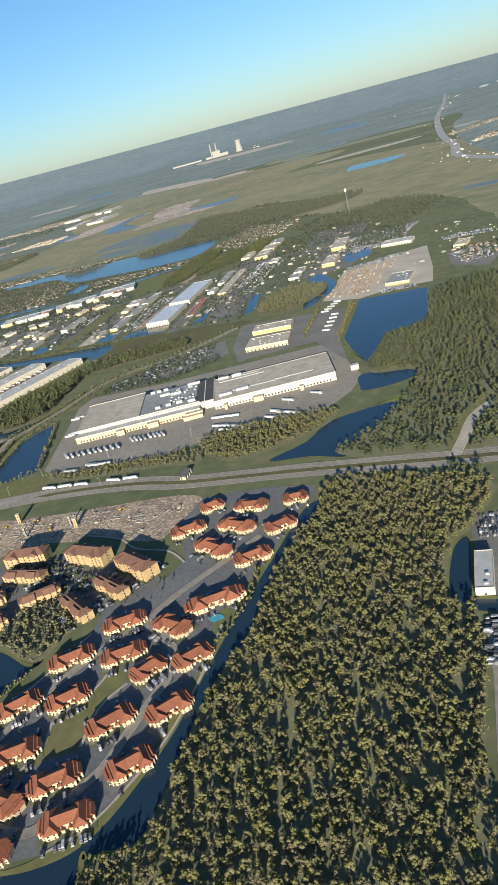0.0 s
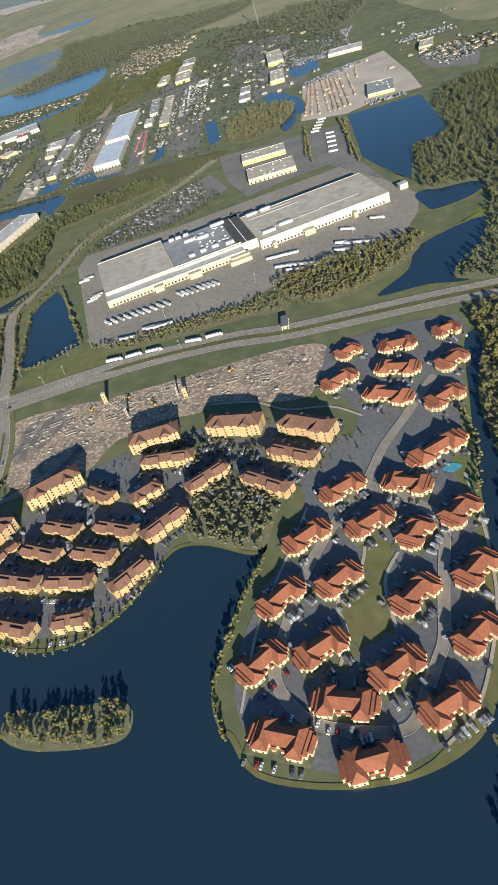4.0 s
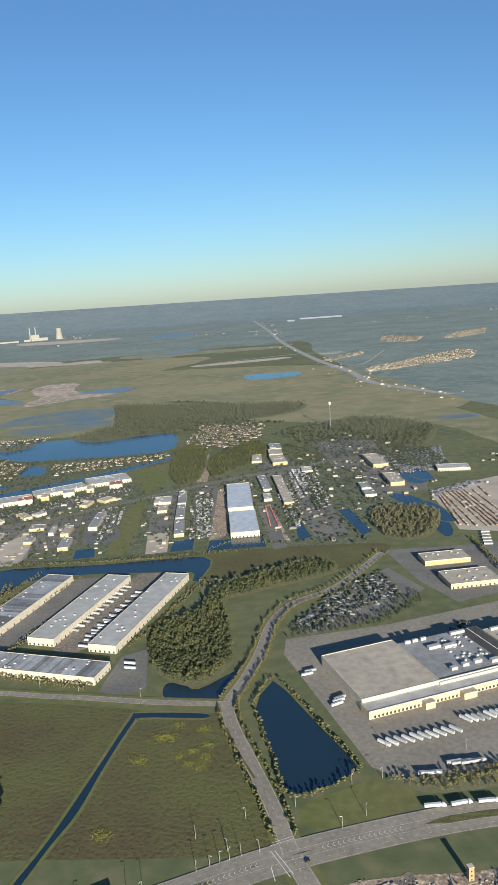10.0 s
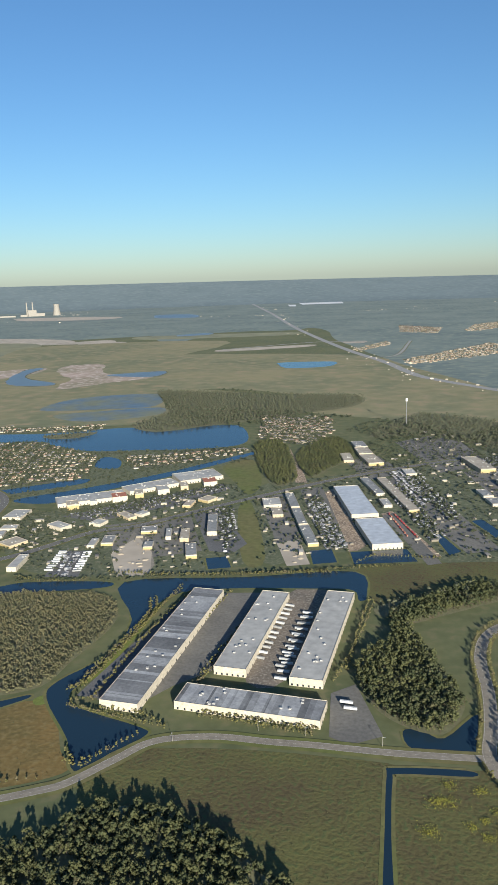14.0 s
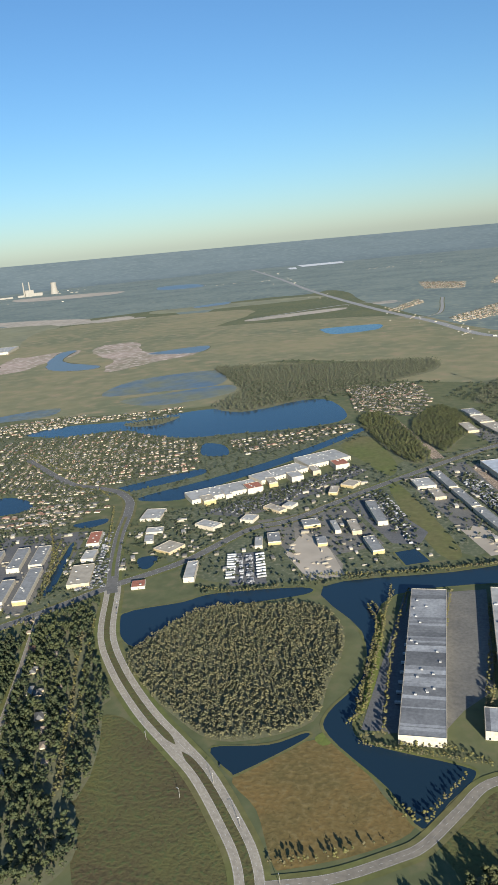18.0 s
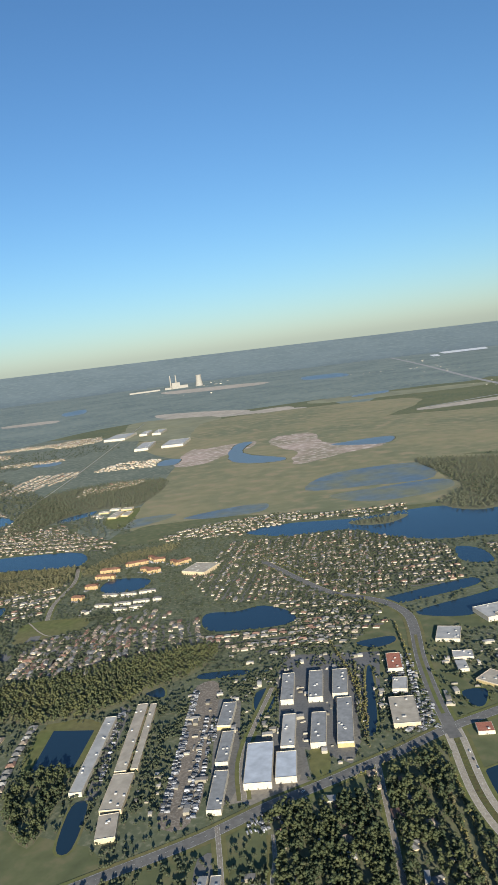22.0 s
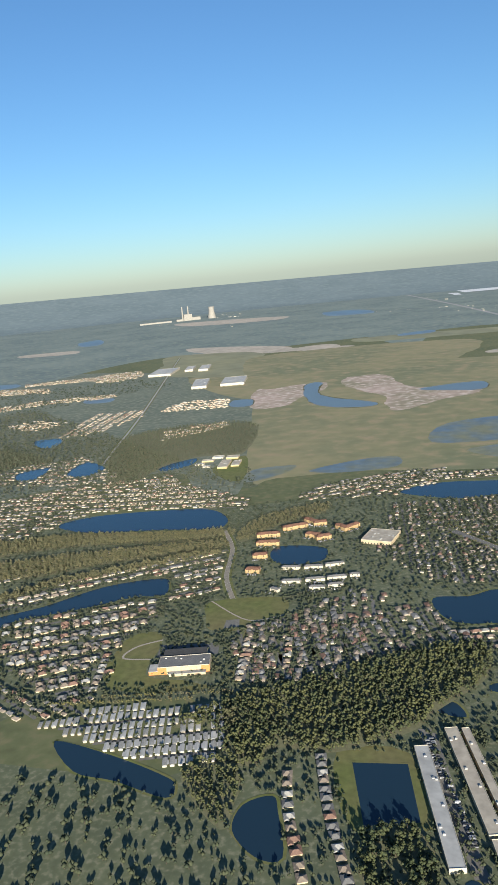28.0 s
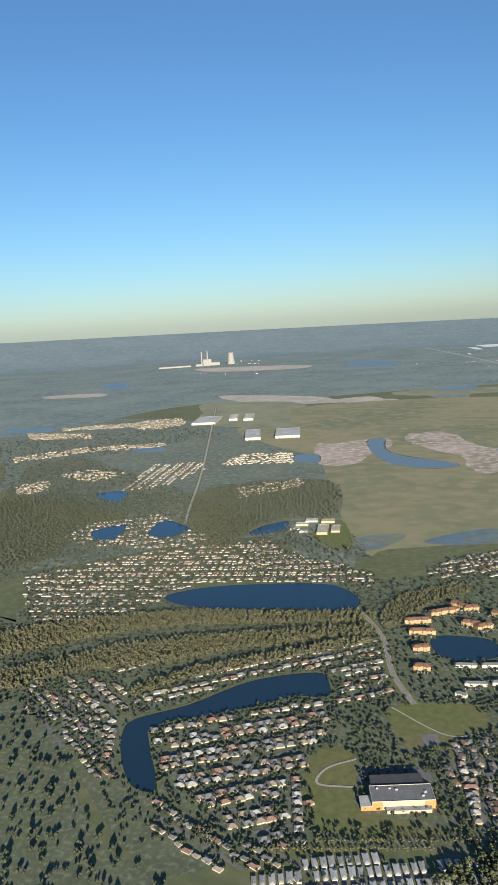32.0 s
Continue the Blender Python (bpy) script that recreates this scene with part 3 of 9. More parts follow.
WOODS['shore_wood'] = ('fine', [(-165.5, 73.9), (-164, 83.8), (-157.8, 86.2), (-147, 80), (-145.3, 76.8), (-144.7, 67.4), (-149.2, 66.1), (-157.1, 66.6), (-162.5, 66.7)])
WOODS['island_wood'] = ('near', [(-177.5, 19.9), (-170, 23.6), (-162.4, 26.7), (-156.7, 28.6), (-153, 26.2), (-153.6, 21.2), (-167.2, 16.1), (-175.4, 16.2)])
WOODS['dock_wood'] = ('soft', [(-335.6, 205.3), (-327, 228.3), (-330.2, 248), (-316.7, 267.8), (-296.1, 287), (-284, 279.4), (-299.6, 262.2), (-316.5, 245.5), (-320.3, 235.7), (-300.9, 196.7), (-298.7, 185.2), (-303.5, 172.7), (-316.3, 174.4), (-327.8, 185)])
WOODS['meadow_wood'] = ('mid', [(-287.5, 363.2), (-281.3, 380.8), (-260.2, 385.1), (-249.3, 366.3), (-251.4, 333.3), (-269.9, 329)])
WOODS['corner_wood'] = ('near', [(-397.5, 83.9), (-401, 95.2), (-390.2, 104.9), (-385.6, 115.1), (-371.5, 119.6), (-357.5, 117.6), (-347, 114.8), (-338.3, 108.2), (-329.9, 100.8), (-382.3, 77.2)])
WOODS['round_wood'] = ('fine', [(-506.1, 183.9), (-505.7, 193.9), (-493.4, 223.2), (-467.1, 230.7), (-449, 233.2), (-437, 221.2), (-432.1, 205.5), (-432.7, 180.5), (-433.2, 162.2), (-447.4, 151.3), (-460.8, 148.7), (-476.1, 157.2), (-493, 170)])
WOODS['lane_wood'] = ('big', [(-576.5, 176.1), (-562.2, 189.7), (-551.9, 206.1), (-538.9, 224.3), (-530.2, 201.6), (-515.5, 179.3), (-502.1, 156), (-562.4, 136.7), (-575.4, 161.8)])
WOODS['lane_wood_b'] = ('big', [(-585.5, 174.3), (-565.5, 181), (-551.9, 198.8), (-542.5, 188.2), (-530.7, 153.6), (-520.8, 127.1), (-505.9, 97.5), (-524, 93.4)])
WOODS['belt_wood'] = ('mid', [(-762.5, 196.5), (-746, 224.6), (-723.3, 242.1), (-709.3, 258), (-685.8, 279.4), (-668, 289), (-660.1, 272.4), (-662.1, 257.6), (-673.7, 234.9), (-679.5, 219.5), (-700.6, 200.7), (-721.6, 196.5), (-722.3, 185.7), (-734.3, 185.7), (-746.9, 200.8)])
WOODS['belt_wood_b'] = ('mid', [(-744.5, 172.4), (-736.3, 185.1), (-724.7, 178.3), (-721.7, 166.6), (-720.8, 155.5)])
WOODS['belt_wood_c'] = ('big', [(-681.4, 169.1), (-665.1, 175.6), (-655.3, 154.3), (-650, 135.8), (-673.5, 148.3)])
WOODS['golf_belt_b'] = ('mid', [(-832, 388.3), (-829, 422.5), (-807.5, 449.2), (-795.1, 457.9), (-793.9, 436.9), (-811.9, 412.4), (-821.8, 378.2)])
WOODS['west_wood'] = ('far', [(-1334.4, 587.4), (-1230, 579.2), (-1168.4, 566.6), (-1105.1, 536.2), (-1141.7, 509.4), (-1101.2, 434.1), (-1135.7, 397.1)])
WOODS['west_wood_b'] = ('far', [(-1095.7, 651), (-984, 720.5), (-927.2, 589.8), (-963.1, 573.3), (-981.2, 533.1), (-978.4, 462.9), (-1016.3, 500.2)])
WOODS['lake_wood'] = ('far', [(-690.4, 771.9), (-667.6, 785.6), (-533.4, 777.5), (-448.8, 777.6), (-442.6, 713.1), (-498.3, 652.8), (-522.7, 618.9), (-556, 588), (-587.6, 558.7), (-622.7, 582.3), (-616.6, 641.1), (-643.5, 699.7)])
WOODS['pit_wood'] = ('mid', [(-481.9, 520.1), (-464.1, 539.3), (-422.7, 438), (-436.4, 420.9)])
WOODS['pit_wood_b'] = ('mid', [(-441.6, 503.9), (-426.1, 564.9), (-398.5, 506.7), (-406.6, 463.1), (-415.3, 440.2)])
WOODS['east_wood_b'] = ('far', [(-400.3, 574.2), (-377.5, 670.3), (-347.2, 676.4), (-286.6, 634.6), (-284.6, 547.8), (-327.2, 568.3), (-355.6, 584)])
WOODS['lake_point'] = ('far', [(-679.5, 524), (-640.4, 547.6), (-644.6, 522.6), (-663.7, 514)])
WOODS['road_belt'] = ('far', [(-337.3, 252.6), (-321.5, 266.6), (-296.1, 287), (-290.3, 284.8), (-319.8, 261.6), (-331.4, 244.6)])
WOODS['lane_wood_d'] = ('big', [(-528.5, 146.1), (-503.1, 157.9), (-487.7, 118.5), (-513.3, 112.1)])
WOODS['golf_belt_n'] = ('mid', [(-1037.4, 285.8), (-1004.9, 325.5), (-964.7, 350.9), (-934.1, 367.1), (-885.3, 377.9), (-844.5, 394), (-834.6, 385.8), (-859.7, 369.9), (-913.1, 351.9), (-951.2, 332.2), (-983.9, 301.8), (-1014.8, 273.1)])
WOODS['golf_belt_m'] = ('mid', [(-997.7, 257.1), (-970.6, 286.7), (-953.9, 309.3), (-919.6, 331.5), (-885.5, 348.9), (-839.9, 372.2), (-828, 367.3), (-856.9, 347.6), (-894.9, 320.9), (-916.9, 299.7), (-958.3, 272.9), (-979, 246.9)])
WOODS['golf_belt_s'] = ('mid', [(-917.8, 269.7), (-903.5, 295.6), (-881.8, 316.2), (-853.9, 340.8), (-834.3, 357.5), (-826.7, 354.3), (-850.4, 333), (-882.2, 304.9), (-901.9, 282.9), (-910.1, 266.2)])
WOODS['west_forest'] = ('forest', [(-873, 470), (-968, 689), (-1005, 768), (-1120, 905), (-1300, 830), (-1400, 740), (-1290, 560), (-1130, 390), (-1030, 470), (-960, 520), (-915, 480)])
WOODS['lane_wood_e'] = ('big', [(-520, 126), (-505, 118), (-489, 117), (-484, 112), (-478, 100), (-484, 88), (-505, 88), (-530, 96)])
WOODS['yard_belt'] = ('soft', [(-232, 141.5), (-221, 147), (-209.5, 154), (-196, 162), (-185, 170), (-176, 166), (-176, 160.7), (-187.4, 157.2), (-200.5, 150), (-215.6, 142.6), (-226, 138.6)])
FIELDS = {}
FIELDS['gardens_z'] = ('garden', [(-856.9, 139.1), (-750.5, 167.3), (-731.5, 154.9), (-695.2, 141.1), (-670.5, 135), (-660.6, 115.1), (-765.7, 77.6)])
FIELDS['gardens_y'] = ('garden', [(-1172.4, 275.8), (-957.8, 246.9), (-916.4, 217.4), (-870.9, 180.3), (-835.2, 170.1), (-820.6, 146.7), (-917, 107)])
FIELDS['gardens_h'] = ('garden', [(-1247.3, 415.8), (-1291.2, 594.4), (-1089.4, 652), (-929.3, 609.3), (-866.7, 489.2), (-926.7, 504.1), (-1026.7, 466.4), (-1087.6, 382.9), (-1133.1, 324.3)])
FIELDS['gardens_g'] = ('garden', [(-750.5, 167.3), (-725.9, 191.6), (-678.2, 216.1), (-666.9, 234.7), (-652.6, 246.8), (-640.5, 212.8), (-623.3, 151), (-650.7, 141.7), (-695.2, 141.1), (-731.5, 154.9)])
FIELDS['gardens_f'] = ('garden', [(-791.4, 274.8), (-695.4, 305.8), (-587.8, 281.8), (-544.1, 244), (-555.3, 216.4), (-572.1, 193.8), (-610.9, 143), (-634.7, 144.4), (-686.8, 171.2), (-744, 193.6)])
FIELDS['gardens_e'] = ('garden', [(-442, 404.8), (-390.9, 453.8), (-292.1, 555.8), (-279.3, 318.7), (-316.5, 309.6), (-367.9, 309.1), (-398.6, 288.6)])
FIELDS['gardens_d'] = ('garden', [(-562, 317.9), (-542.3, 334.6), (-457.7, 414.8), (-429.8, 382), (-405.1, 282.9), (-455.3, 254), (-511.1, 252.8)])
FIELDS['gardens_c'] = ('garden', [(-746.2, 463.4), (-657.5, 487.3), (-482, 516), (-460.8, 491), (-472.7, 468.7), (-513.7, 427.9), (-559.1, 373.7), (-577.6, 342.2), (-601, 350.7), (-614.5, 279.7)])
FIELDS['gardens_b'] = ('garden', [(-1123.2, 316.4), (-1022.9, 315.8), (-914.6, 267.7), (-876.9, 210.6), (-839.4, 191.1), (-817.8, 189.6), (-799.3, 204.2), (-754.3, 220.7), (-745.4, 232), (-723.7, 239.9), (-712.9, 280.3), (-735.9, 331.1), (-802.9, 303.8), (-824, 365.3), (-856.9, 347.6), (-891.3, 314.7), (-913.8, 280.4), (-976.1, 230)])
FIELDS['gardens_a'] = ('garden', [(-994.1, 387.9), (-873.8, 434.6), (-763.2, 493), (-627.7, 545.2), (-599.9, 307.2), (-607.4, 290), (-661.4, 282.4), (-681.7, 283.1), (-710.3, 260.3), (-744.8, 222.6), (-815.1, 199.5), (-859, 178.6), (-1048.1, 331.9)])
FIELDS['grass_field'] = ('rough_grass', [(-370.4, 146.1), (-316.6, 155.2), (-312.2, 150.3), (-290.8, 159.7), (-286.1, 152.1), (-269.9, 129.3), (-260, 116.1), (-256.4, 108.7), (-322.3, 87.4), (-342.9, 75.3), (-398.4, 127.7)])
FIELDS['lawn_field'] = ('lawn', [(-319.3, 62.1), (-281.5, 81.6), (-254.1, 100.6), (-245, 97.2), (-235.1, 84.9), (-230.5, 72.3), (-229.5, 59.5), (-229.2, 49.6), (-229.1, 43), (-240.1, 27.5), (-272.6, 20.8)])
FIELDS['verge_lawn'] = ('lawn', [(-254.5, 125.6), (-243.3, 137.6), (-241.1, 140.5), (-228.5, 138), (-229.2, 131.7), (-247.6, 119.2)])
FIELDS['amber_field'] = ('dry_grass', [(-449.3, 135.9), (-433.8, 152.6), (-423.8, 153.2), (-415.4, 145), (-406.8, 133.6), (-399.9, 127.1), (-409.2, 117.7), (-426.1, 108.8), (-430.6, 109.5), (-439.2, 124.7)])
FIELDS['meadow'] = ('rough_grass', [(-352.6, 288.7), (-333.9, 301.3), (-271.1, 320.2), (-272.9, 300), (-284.7, 282.6), (-296.1, 287), (-324, 266), (-334.9, 253.2)])
FIELDS['marsh_a'] = ('marsh', [(-885.6, 518.6), (-1027.3, 818.8), (-847.8, 794.8), (-785.1, 822.7), (-686.4, 765.4), (-639.9, 672.9), (-647.7, 585.1), (-678.5, 587.6), (-792.3, 548.7), (-860.5, 514.3)])
FIELDS['marsh_b'] = ('marsh', [(-1347.3, 790.1), (-1194.6, 1126.6), (-671.1, 1215.4), (-464.7, 1144.7), (-292.6, 889.9), (-288.6, 718.2), (-434.9, 741.8), (-617.4, 815.8), (-671.2, 739.5), (-605.7, 609.7), (-745, 551.9), (-948.3, 540.5)])
FIELDS['marsh_c'] = ('marsh', [(-655.8, 803), (-473.8, 772.1), (-534.4, 1069.3), (-394.6, 919.1), (-198.3, 603.3), (-170, 486.6), (-294.8, 644), (-324.5, 589), (-368.5, 637.8), (-492.6, 677.9), (-624.4, 688.7)])
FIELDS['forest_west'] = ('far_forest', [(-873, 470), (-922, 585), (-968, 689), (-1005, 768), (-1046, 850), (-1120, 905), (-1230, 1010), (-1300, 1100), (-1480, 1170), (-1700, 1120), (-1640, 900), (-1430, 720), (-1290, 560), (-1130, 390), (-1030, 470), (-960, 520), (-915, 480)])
FIELDS['pink_pit_a'] = ('pink_sand', [(-1076.9, 931.1), (-1056, 945.4), (-998.9, 993.4), (-974.9, 927), (-985.6, 878), (-984.9, 812.9), (-1026.1, 809.1)])
FIELDS['pink_pit_b'] = ('pink_sand', [(-973.1, 998.5), (-967.8, 1060.5), (-921.2, 1042.8), (-864.5, 947.9), (-781.3, 920.7), (-765.2, 894.4), (-800.8, 845.3), (-836.1, 785.3), (-860.5, 822.9), (-877, 877.7), (-937.5, 934.1)])
FIELDS['bare_ground'] = ('bare_soil', [(-240.5, 102.2), (-227.5, 110.3), (-214.5, 115.2), (-199.4, 122.9), (-186.3, 130.2), (-165.9, 141), (-155.1, 140.5), (-152.6, 124.5), (-153.8, 117.4), (-166.8, 115), (-179.8, 114.8), (-181.2, 110), (-191.3, 106.2), (-195.3, 100.3), (-200.5, 96.7), (-202.4, 84.7), (-211.8, 79.8), (-222.7, 76.8), (-233.5, 89.1)])
FIELDS['school_lawn'] = ('lawn', [(-819.8, 247.6), (-810.1, 260), (-800.9, 249.8), (-793.2, 225), (-776.1, 225.9), (-759.3, 232), (-773.2, 291.9), (-767.3, 261.4), (-758.1, 227.4), (-802.6, 211.2)])
FIELDS['park_lawn'] = ('lawn', [(-800.3, 296.2), (-767.5, 309.6), (-758.5, 291.8), (-770.7, 282.8), (-770.6, 273.5), (-785.8, 268.3), (-794.6, 279.7)])
FIELDS['south_meadow'] = ('rough_grass', [(-499.7, 148.2), (-491.9, 153.6), (-471.2, 139.2), (-452.3, 121), (-444.6, 111.2), (-479, 103.5), (-486.6, 113.6)])
FIELDS['mall_lawn'] = ('lawn', [(-482.7, 455.8), (-466.8, 477.3), (-441.3, 418.9), (-440.9, 391.8), (-457.7, 414.8)])
FIELDS['green_strip'] = ('lawn', [(-436.8, 362.5), (-432.8, 375.2), (-397.3, 292.8), (-406.5, 286.4)])
FIELDS['quarry_lawn'] = ('lawn', [(-930.5, 535.1), (-921.3, 581.3), (-888.3, 512.7), (-898.3, 503)])
FIELDS['dam_lawn'] = ('fresh_lawn', [(-142.8, 199.5), (-136, 205.9), (-127, 223.9), (-124.4, 215.5), (-133.5, 210.1)])
FIELDS['south_field'] = ('rough_grass', [(-493.9, 139.7), (-482.4, 150.2), (-462.7, 133.2), (-448.4, 116.7), (-436.8, 96.9), (-468.9, 89.6), (-486.8, 116.9)])
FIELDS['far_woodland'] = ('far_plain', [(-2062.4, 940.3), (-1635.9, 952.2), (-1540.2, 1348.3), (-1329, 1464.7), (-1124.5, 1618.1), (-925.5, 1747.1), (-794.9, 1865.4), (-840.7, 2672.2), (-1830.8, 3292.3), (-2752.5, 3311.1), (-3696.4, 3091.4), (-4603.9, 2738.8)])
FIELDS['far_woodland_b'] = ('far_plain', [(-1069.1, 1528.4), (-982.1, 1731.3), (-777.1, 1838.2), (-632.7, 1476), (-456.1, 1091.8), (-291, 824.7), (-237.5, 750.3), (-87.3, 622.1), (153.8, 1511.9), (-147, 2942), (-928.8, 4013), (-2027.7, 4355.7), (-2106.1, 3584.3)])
FIELDS['far_streak_a'] = ('pale_soil', [(-1544, 1556.7), (-1307, 1519.5), (-1245, 1432.7), (-1454.6, 1444.7)])
FIELDS['far_streak_b'] = ('pale_soil', [(-1232.7, 1459.8), (-1176.8, 1508.4), (-1129, 1441.1), (-1192, 1403.1)])
FIELDS['far_streak_c'] = ('pale_soil', [(-808.9, 1291.8), (-674.7, 1385.4), (-660.1, 1345.9), (-791.1, 1255.8)])
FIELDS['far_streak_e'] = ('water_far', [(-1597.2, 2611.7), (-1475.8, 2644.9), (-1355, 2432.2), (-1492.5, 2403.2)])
FIELDS['far_streak_f'] = ('roof_far', [(-1304.8, 3567.7), (-1102.8, 3630.7), (-1050.6, 3422.5), (-1229.3, 3359.5)])
FIELDS['far_streak_g'] = ('roof_far', [(-1304.6, 3378.1), (-1262.5, 3367.7), (-1208.8, 3184.7), (-1240.3, 3191.5)])
FIELDS['far_streak_h'] = ('dry_far', [(-1127.6, 1607), (-813.6, 1700.4), (-781.3, 1622.5), (-1079.1, 1514.3)])
FIELDS['far_streak_j'] = ('pale_soil', [(-1145.9, 1058), (-1021.4, 1090.7), (-1002.4, 1062.2), (-1120, 1025.5)])
FIELDS['far_streak_k'] = ('pale_soil', [(-612.9, 1448.3), (-574.6, 1466.2), (-568.7, 1422.8), (-601.4, 1412.9)])
FIELDS['far_band_a'] = ('pale_soil', [(-1467.4, 1426.5), (-1235.3, 1464.7), (-1209.3, 1403.4), (-1432, 1375.7)])
FIELDS['far_band_b'] = ('pale_soil', [(-1196.7, 1429.7), (-1117.3, 1463.4), (-1100.1, 1415.6), (-1171.2, 1376.7)])
FIELDS['far_band_c'] = ('pale_soil', [(-2109.3, 1586.5), (-1978.4, 1644.1), (-1913.5, 1571.3), (-2042.8, 1524)])
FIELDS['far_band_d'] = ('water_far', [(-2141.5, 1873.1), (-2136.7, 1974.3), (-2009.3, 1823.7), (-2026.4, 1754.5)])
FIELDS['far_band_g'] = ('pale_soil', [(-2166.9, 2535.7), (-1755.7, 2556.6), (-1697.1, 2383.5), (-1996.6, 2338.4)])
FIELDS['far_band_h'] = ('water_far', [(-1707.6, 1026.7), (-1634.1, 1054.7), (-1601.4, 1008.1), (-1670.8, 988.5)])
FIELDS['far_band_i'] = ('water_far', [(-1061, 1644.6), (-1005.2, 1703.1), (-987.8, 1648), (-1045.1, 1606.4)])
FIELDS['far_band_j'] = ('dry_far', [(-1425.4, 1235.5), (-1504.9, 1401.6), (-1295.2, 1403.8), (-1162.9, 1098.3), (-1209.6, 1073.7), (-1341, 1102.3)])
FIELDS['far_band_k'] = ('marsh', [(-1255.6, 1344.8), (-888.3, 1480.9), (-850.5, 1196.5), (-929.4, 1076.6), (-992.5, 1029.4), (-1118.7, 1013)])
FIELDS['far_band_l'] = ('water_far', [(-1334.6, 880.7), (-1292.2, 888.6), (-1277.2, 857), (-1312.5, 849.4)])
FIELDS['marsh_pool'] = ('wetland', [(-766, 640.8), (-767.5, 721.2), (-686.4, 765.4), (-651.6, 687.5), (-701.6, 657.2)])
FIELDS['marsh_pool_b'] = ('wetland', [(-881.3, 499.7), (-891.8, 535.1), (-860.5, 553.1), (-861.3, 526.1)])
FIELDS['marsh_pond_c'] = ('wetland', [(-290.7, 689.2), (-255.4, 692.1), (-254.5, 677), (-283.4, 668.5)])
FIELDS['wet_edge'] = ('wetland', [(-731.2, 613.7), (-697.4, 644.6), (-641.1, 678.1), (-625.9, 635.6), (-679.9, 591.8)])
FIELDS['wet_edge_b'] = ('wetland', [(-842.7, 537.8), (-812.2, 576.2), (-784.2, 590.2), (-775.4, 559.9), (-812.5, 536.9)])
FIELDS['pond_lawn'] = ('lawn', [(-700.2, 201.2), (-677.5, 208.2), (-662.4, 179.2), (-663.6, 175.3), (-684, 168.6)])
FIELDS['levee_lawn'] = ('fresh_lawn', [(-434.8, 238.1), (-424.8, 219.8), (-423.5, 195.8), (-422.6, 173.4), (-425.8, 162.7), (-431, 155.2), (-426.7, 152.5), (-420.8, 164.8), (-418.1, 177.2), (-419.1, 204.2), (-422.2, 227.6), (-428.3, 239.4)])
FIELDS['works_lot_a'] = ('asphalt_pale', [(-433.1, 388.3), (-420.3, 399.3), (-385.7, 318.2), (-396.5, 310)])
FIELDS['works_lot_b'] = ('asphalt', [(-461.8, 353.1), (-450, 363.2), (-412.4, 309.4), (-414.8, 294.8), (-427.3, 295.2)])
FIELDS['works_lot_c'] = ('asphalt_pale', [(-498.9, 317.4), (-457.7, 342.3), (-430.6, 294.1), (-453.6, 277.5), (-472.5, 280.2)])
FIELDS['works_lot_d'] = ('asphalt_pale', [(-400, 486.8), (-383, 511.3), (-355.2, 465.4), (-376, 439.8)])
FIELDS['works_lot_e'] = ('asphalt_pale', [(-375.9, 556), (-338.2, 602.9), (-302.5, 498.6), (-332.7, 469.1)])
FIELDS['works_lot_f'] = ('asphalt_pale', [(-365.3, 443.1), (-351.5, 466.6), (-290.9, 331.6), (-305.8, 322.4), (-334.8, 376.2)])
FIELDS['works_lot_g'] = ('asphalt_pale', [(-318.2, 473.6), (-276.8, 510), (-263.7, 422.8), (-287.8, 400.6)])
FIELDS['dock_apron'] = ('concrete', [(-241.3, 145.4), (-283.1, 199.7), (-286.1, 210.9), (-251.7, 231.4), (-191.6, 278.5), (-152.7, 239.4), (-149.1, 223.9), (-150.4, 205.5), (-172.7, 191.4), (-186.8, 174.9), (-199.2, 157.2), (-229.8, 140.5)])
FIELDS['dock_lot'] = ('asphalt_pale', [(-269, 310.1), (-212.1, 331.8), (-190.2, 284.9), (-168.7, 255.6), (-201, 280.4), (-229.9, 256.2), (-248, 275.7)])
FIELDS['car_lot'] = ('asphalt_pale', [(-288.3, 223.1), (-279.2, 258.1), (-263.3, 288), (-244.1, 267.2), (-257.1, 236.5), (-277.9, 216.4)])
FIELDS['wh_lot_a'] = ('yard_soil', [(-371.5, 190.7), (-374.2, 257.6), (-359.1, 262), (-355.6, 189.7)])
FIELDS['wh_lot_b'] = ('asphalt_pale', [(-396.3, 162.4), (-401.1, 249.8), (-385.8, 254.2), (-381.9, 187.5), (-390.7, 175)])
FIELDS['wh_lot_c'] = ('asphalt_pale', [(-339.6, 185.3), (-333, 192.9), (-319.7, 167.1), (-328.1, 160.1), (-334.7, 162.4)])
FIELDS['wh_lot_d'] = ('asphalt', [(-418.7, 160.8), (-416.4, 245.3), (-415, 250.8), (-410.5, 161.5)])
FIELDS['apt_lot_w'] = ('asphalt', [(-213.5, 50), (-209.2, 65.5), (-217, 79.4), (-202.4, 84.7), (-193.7, 93.8), (-178.2, 103.3), (-175.5, 104.5), (-155.1, 107.3), (-135.8, 102.9), (-132.7, 89.9), (-148.8, 87.8), (-159.9, 87.9), (-166.6, 76.4), (-165.3, 51.2), (-172.7, 40.1), (-187, 35.3), (-203, 36.6)])
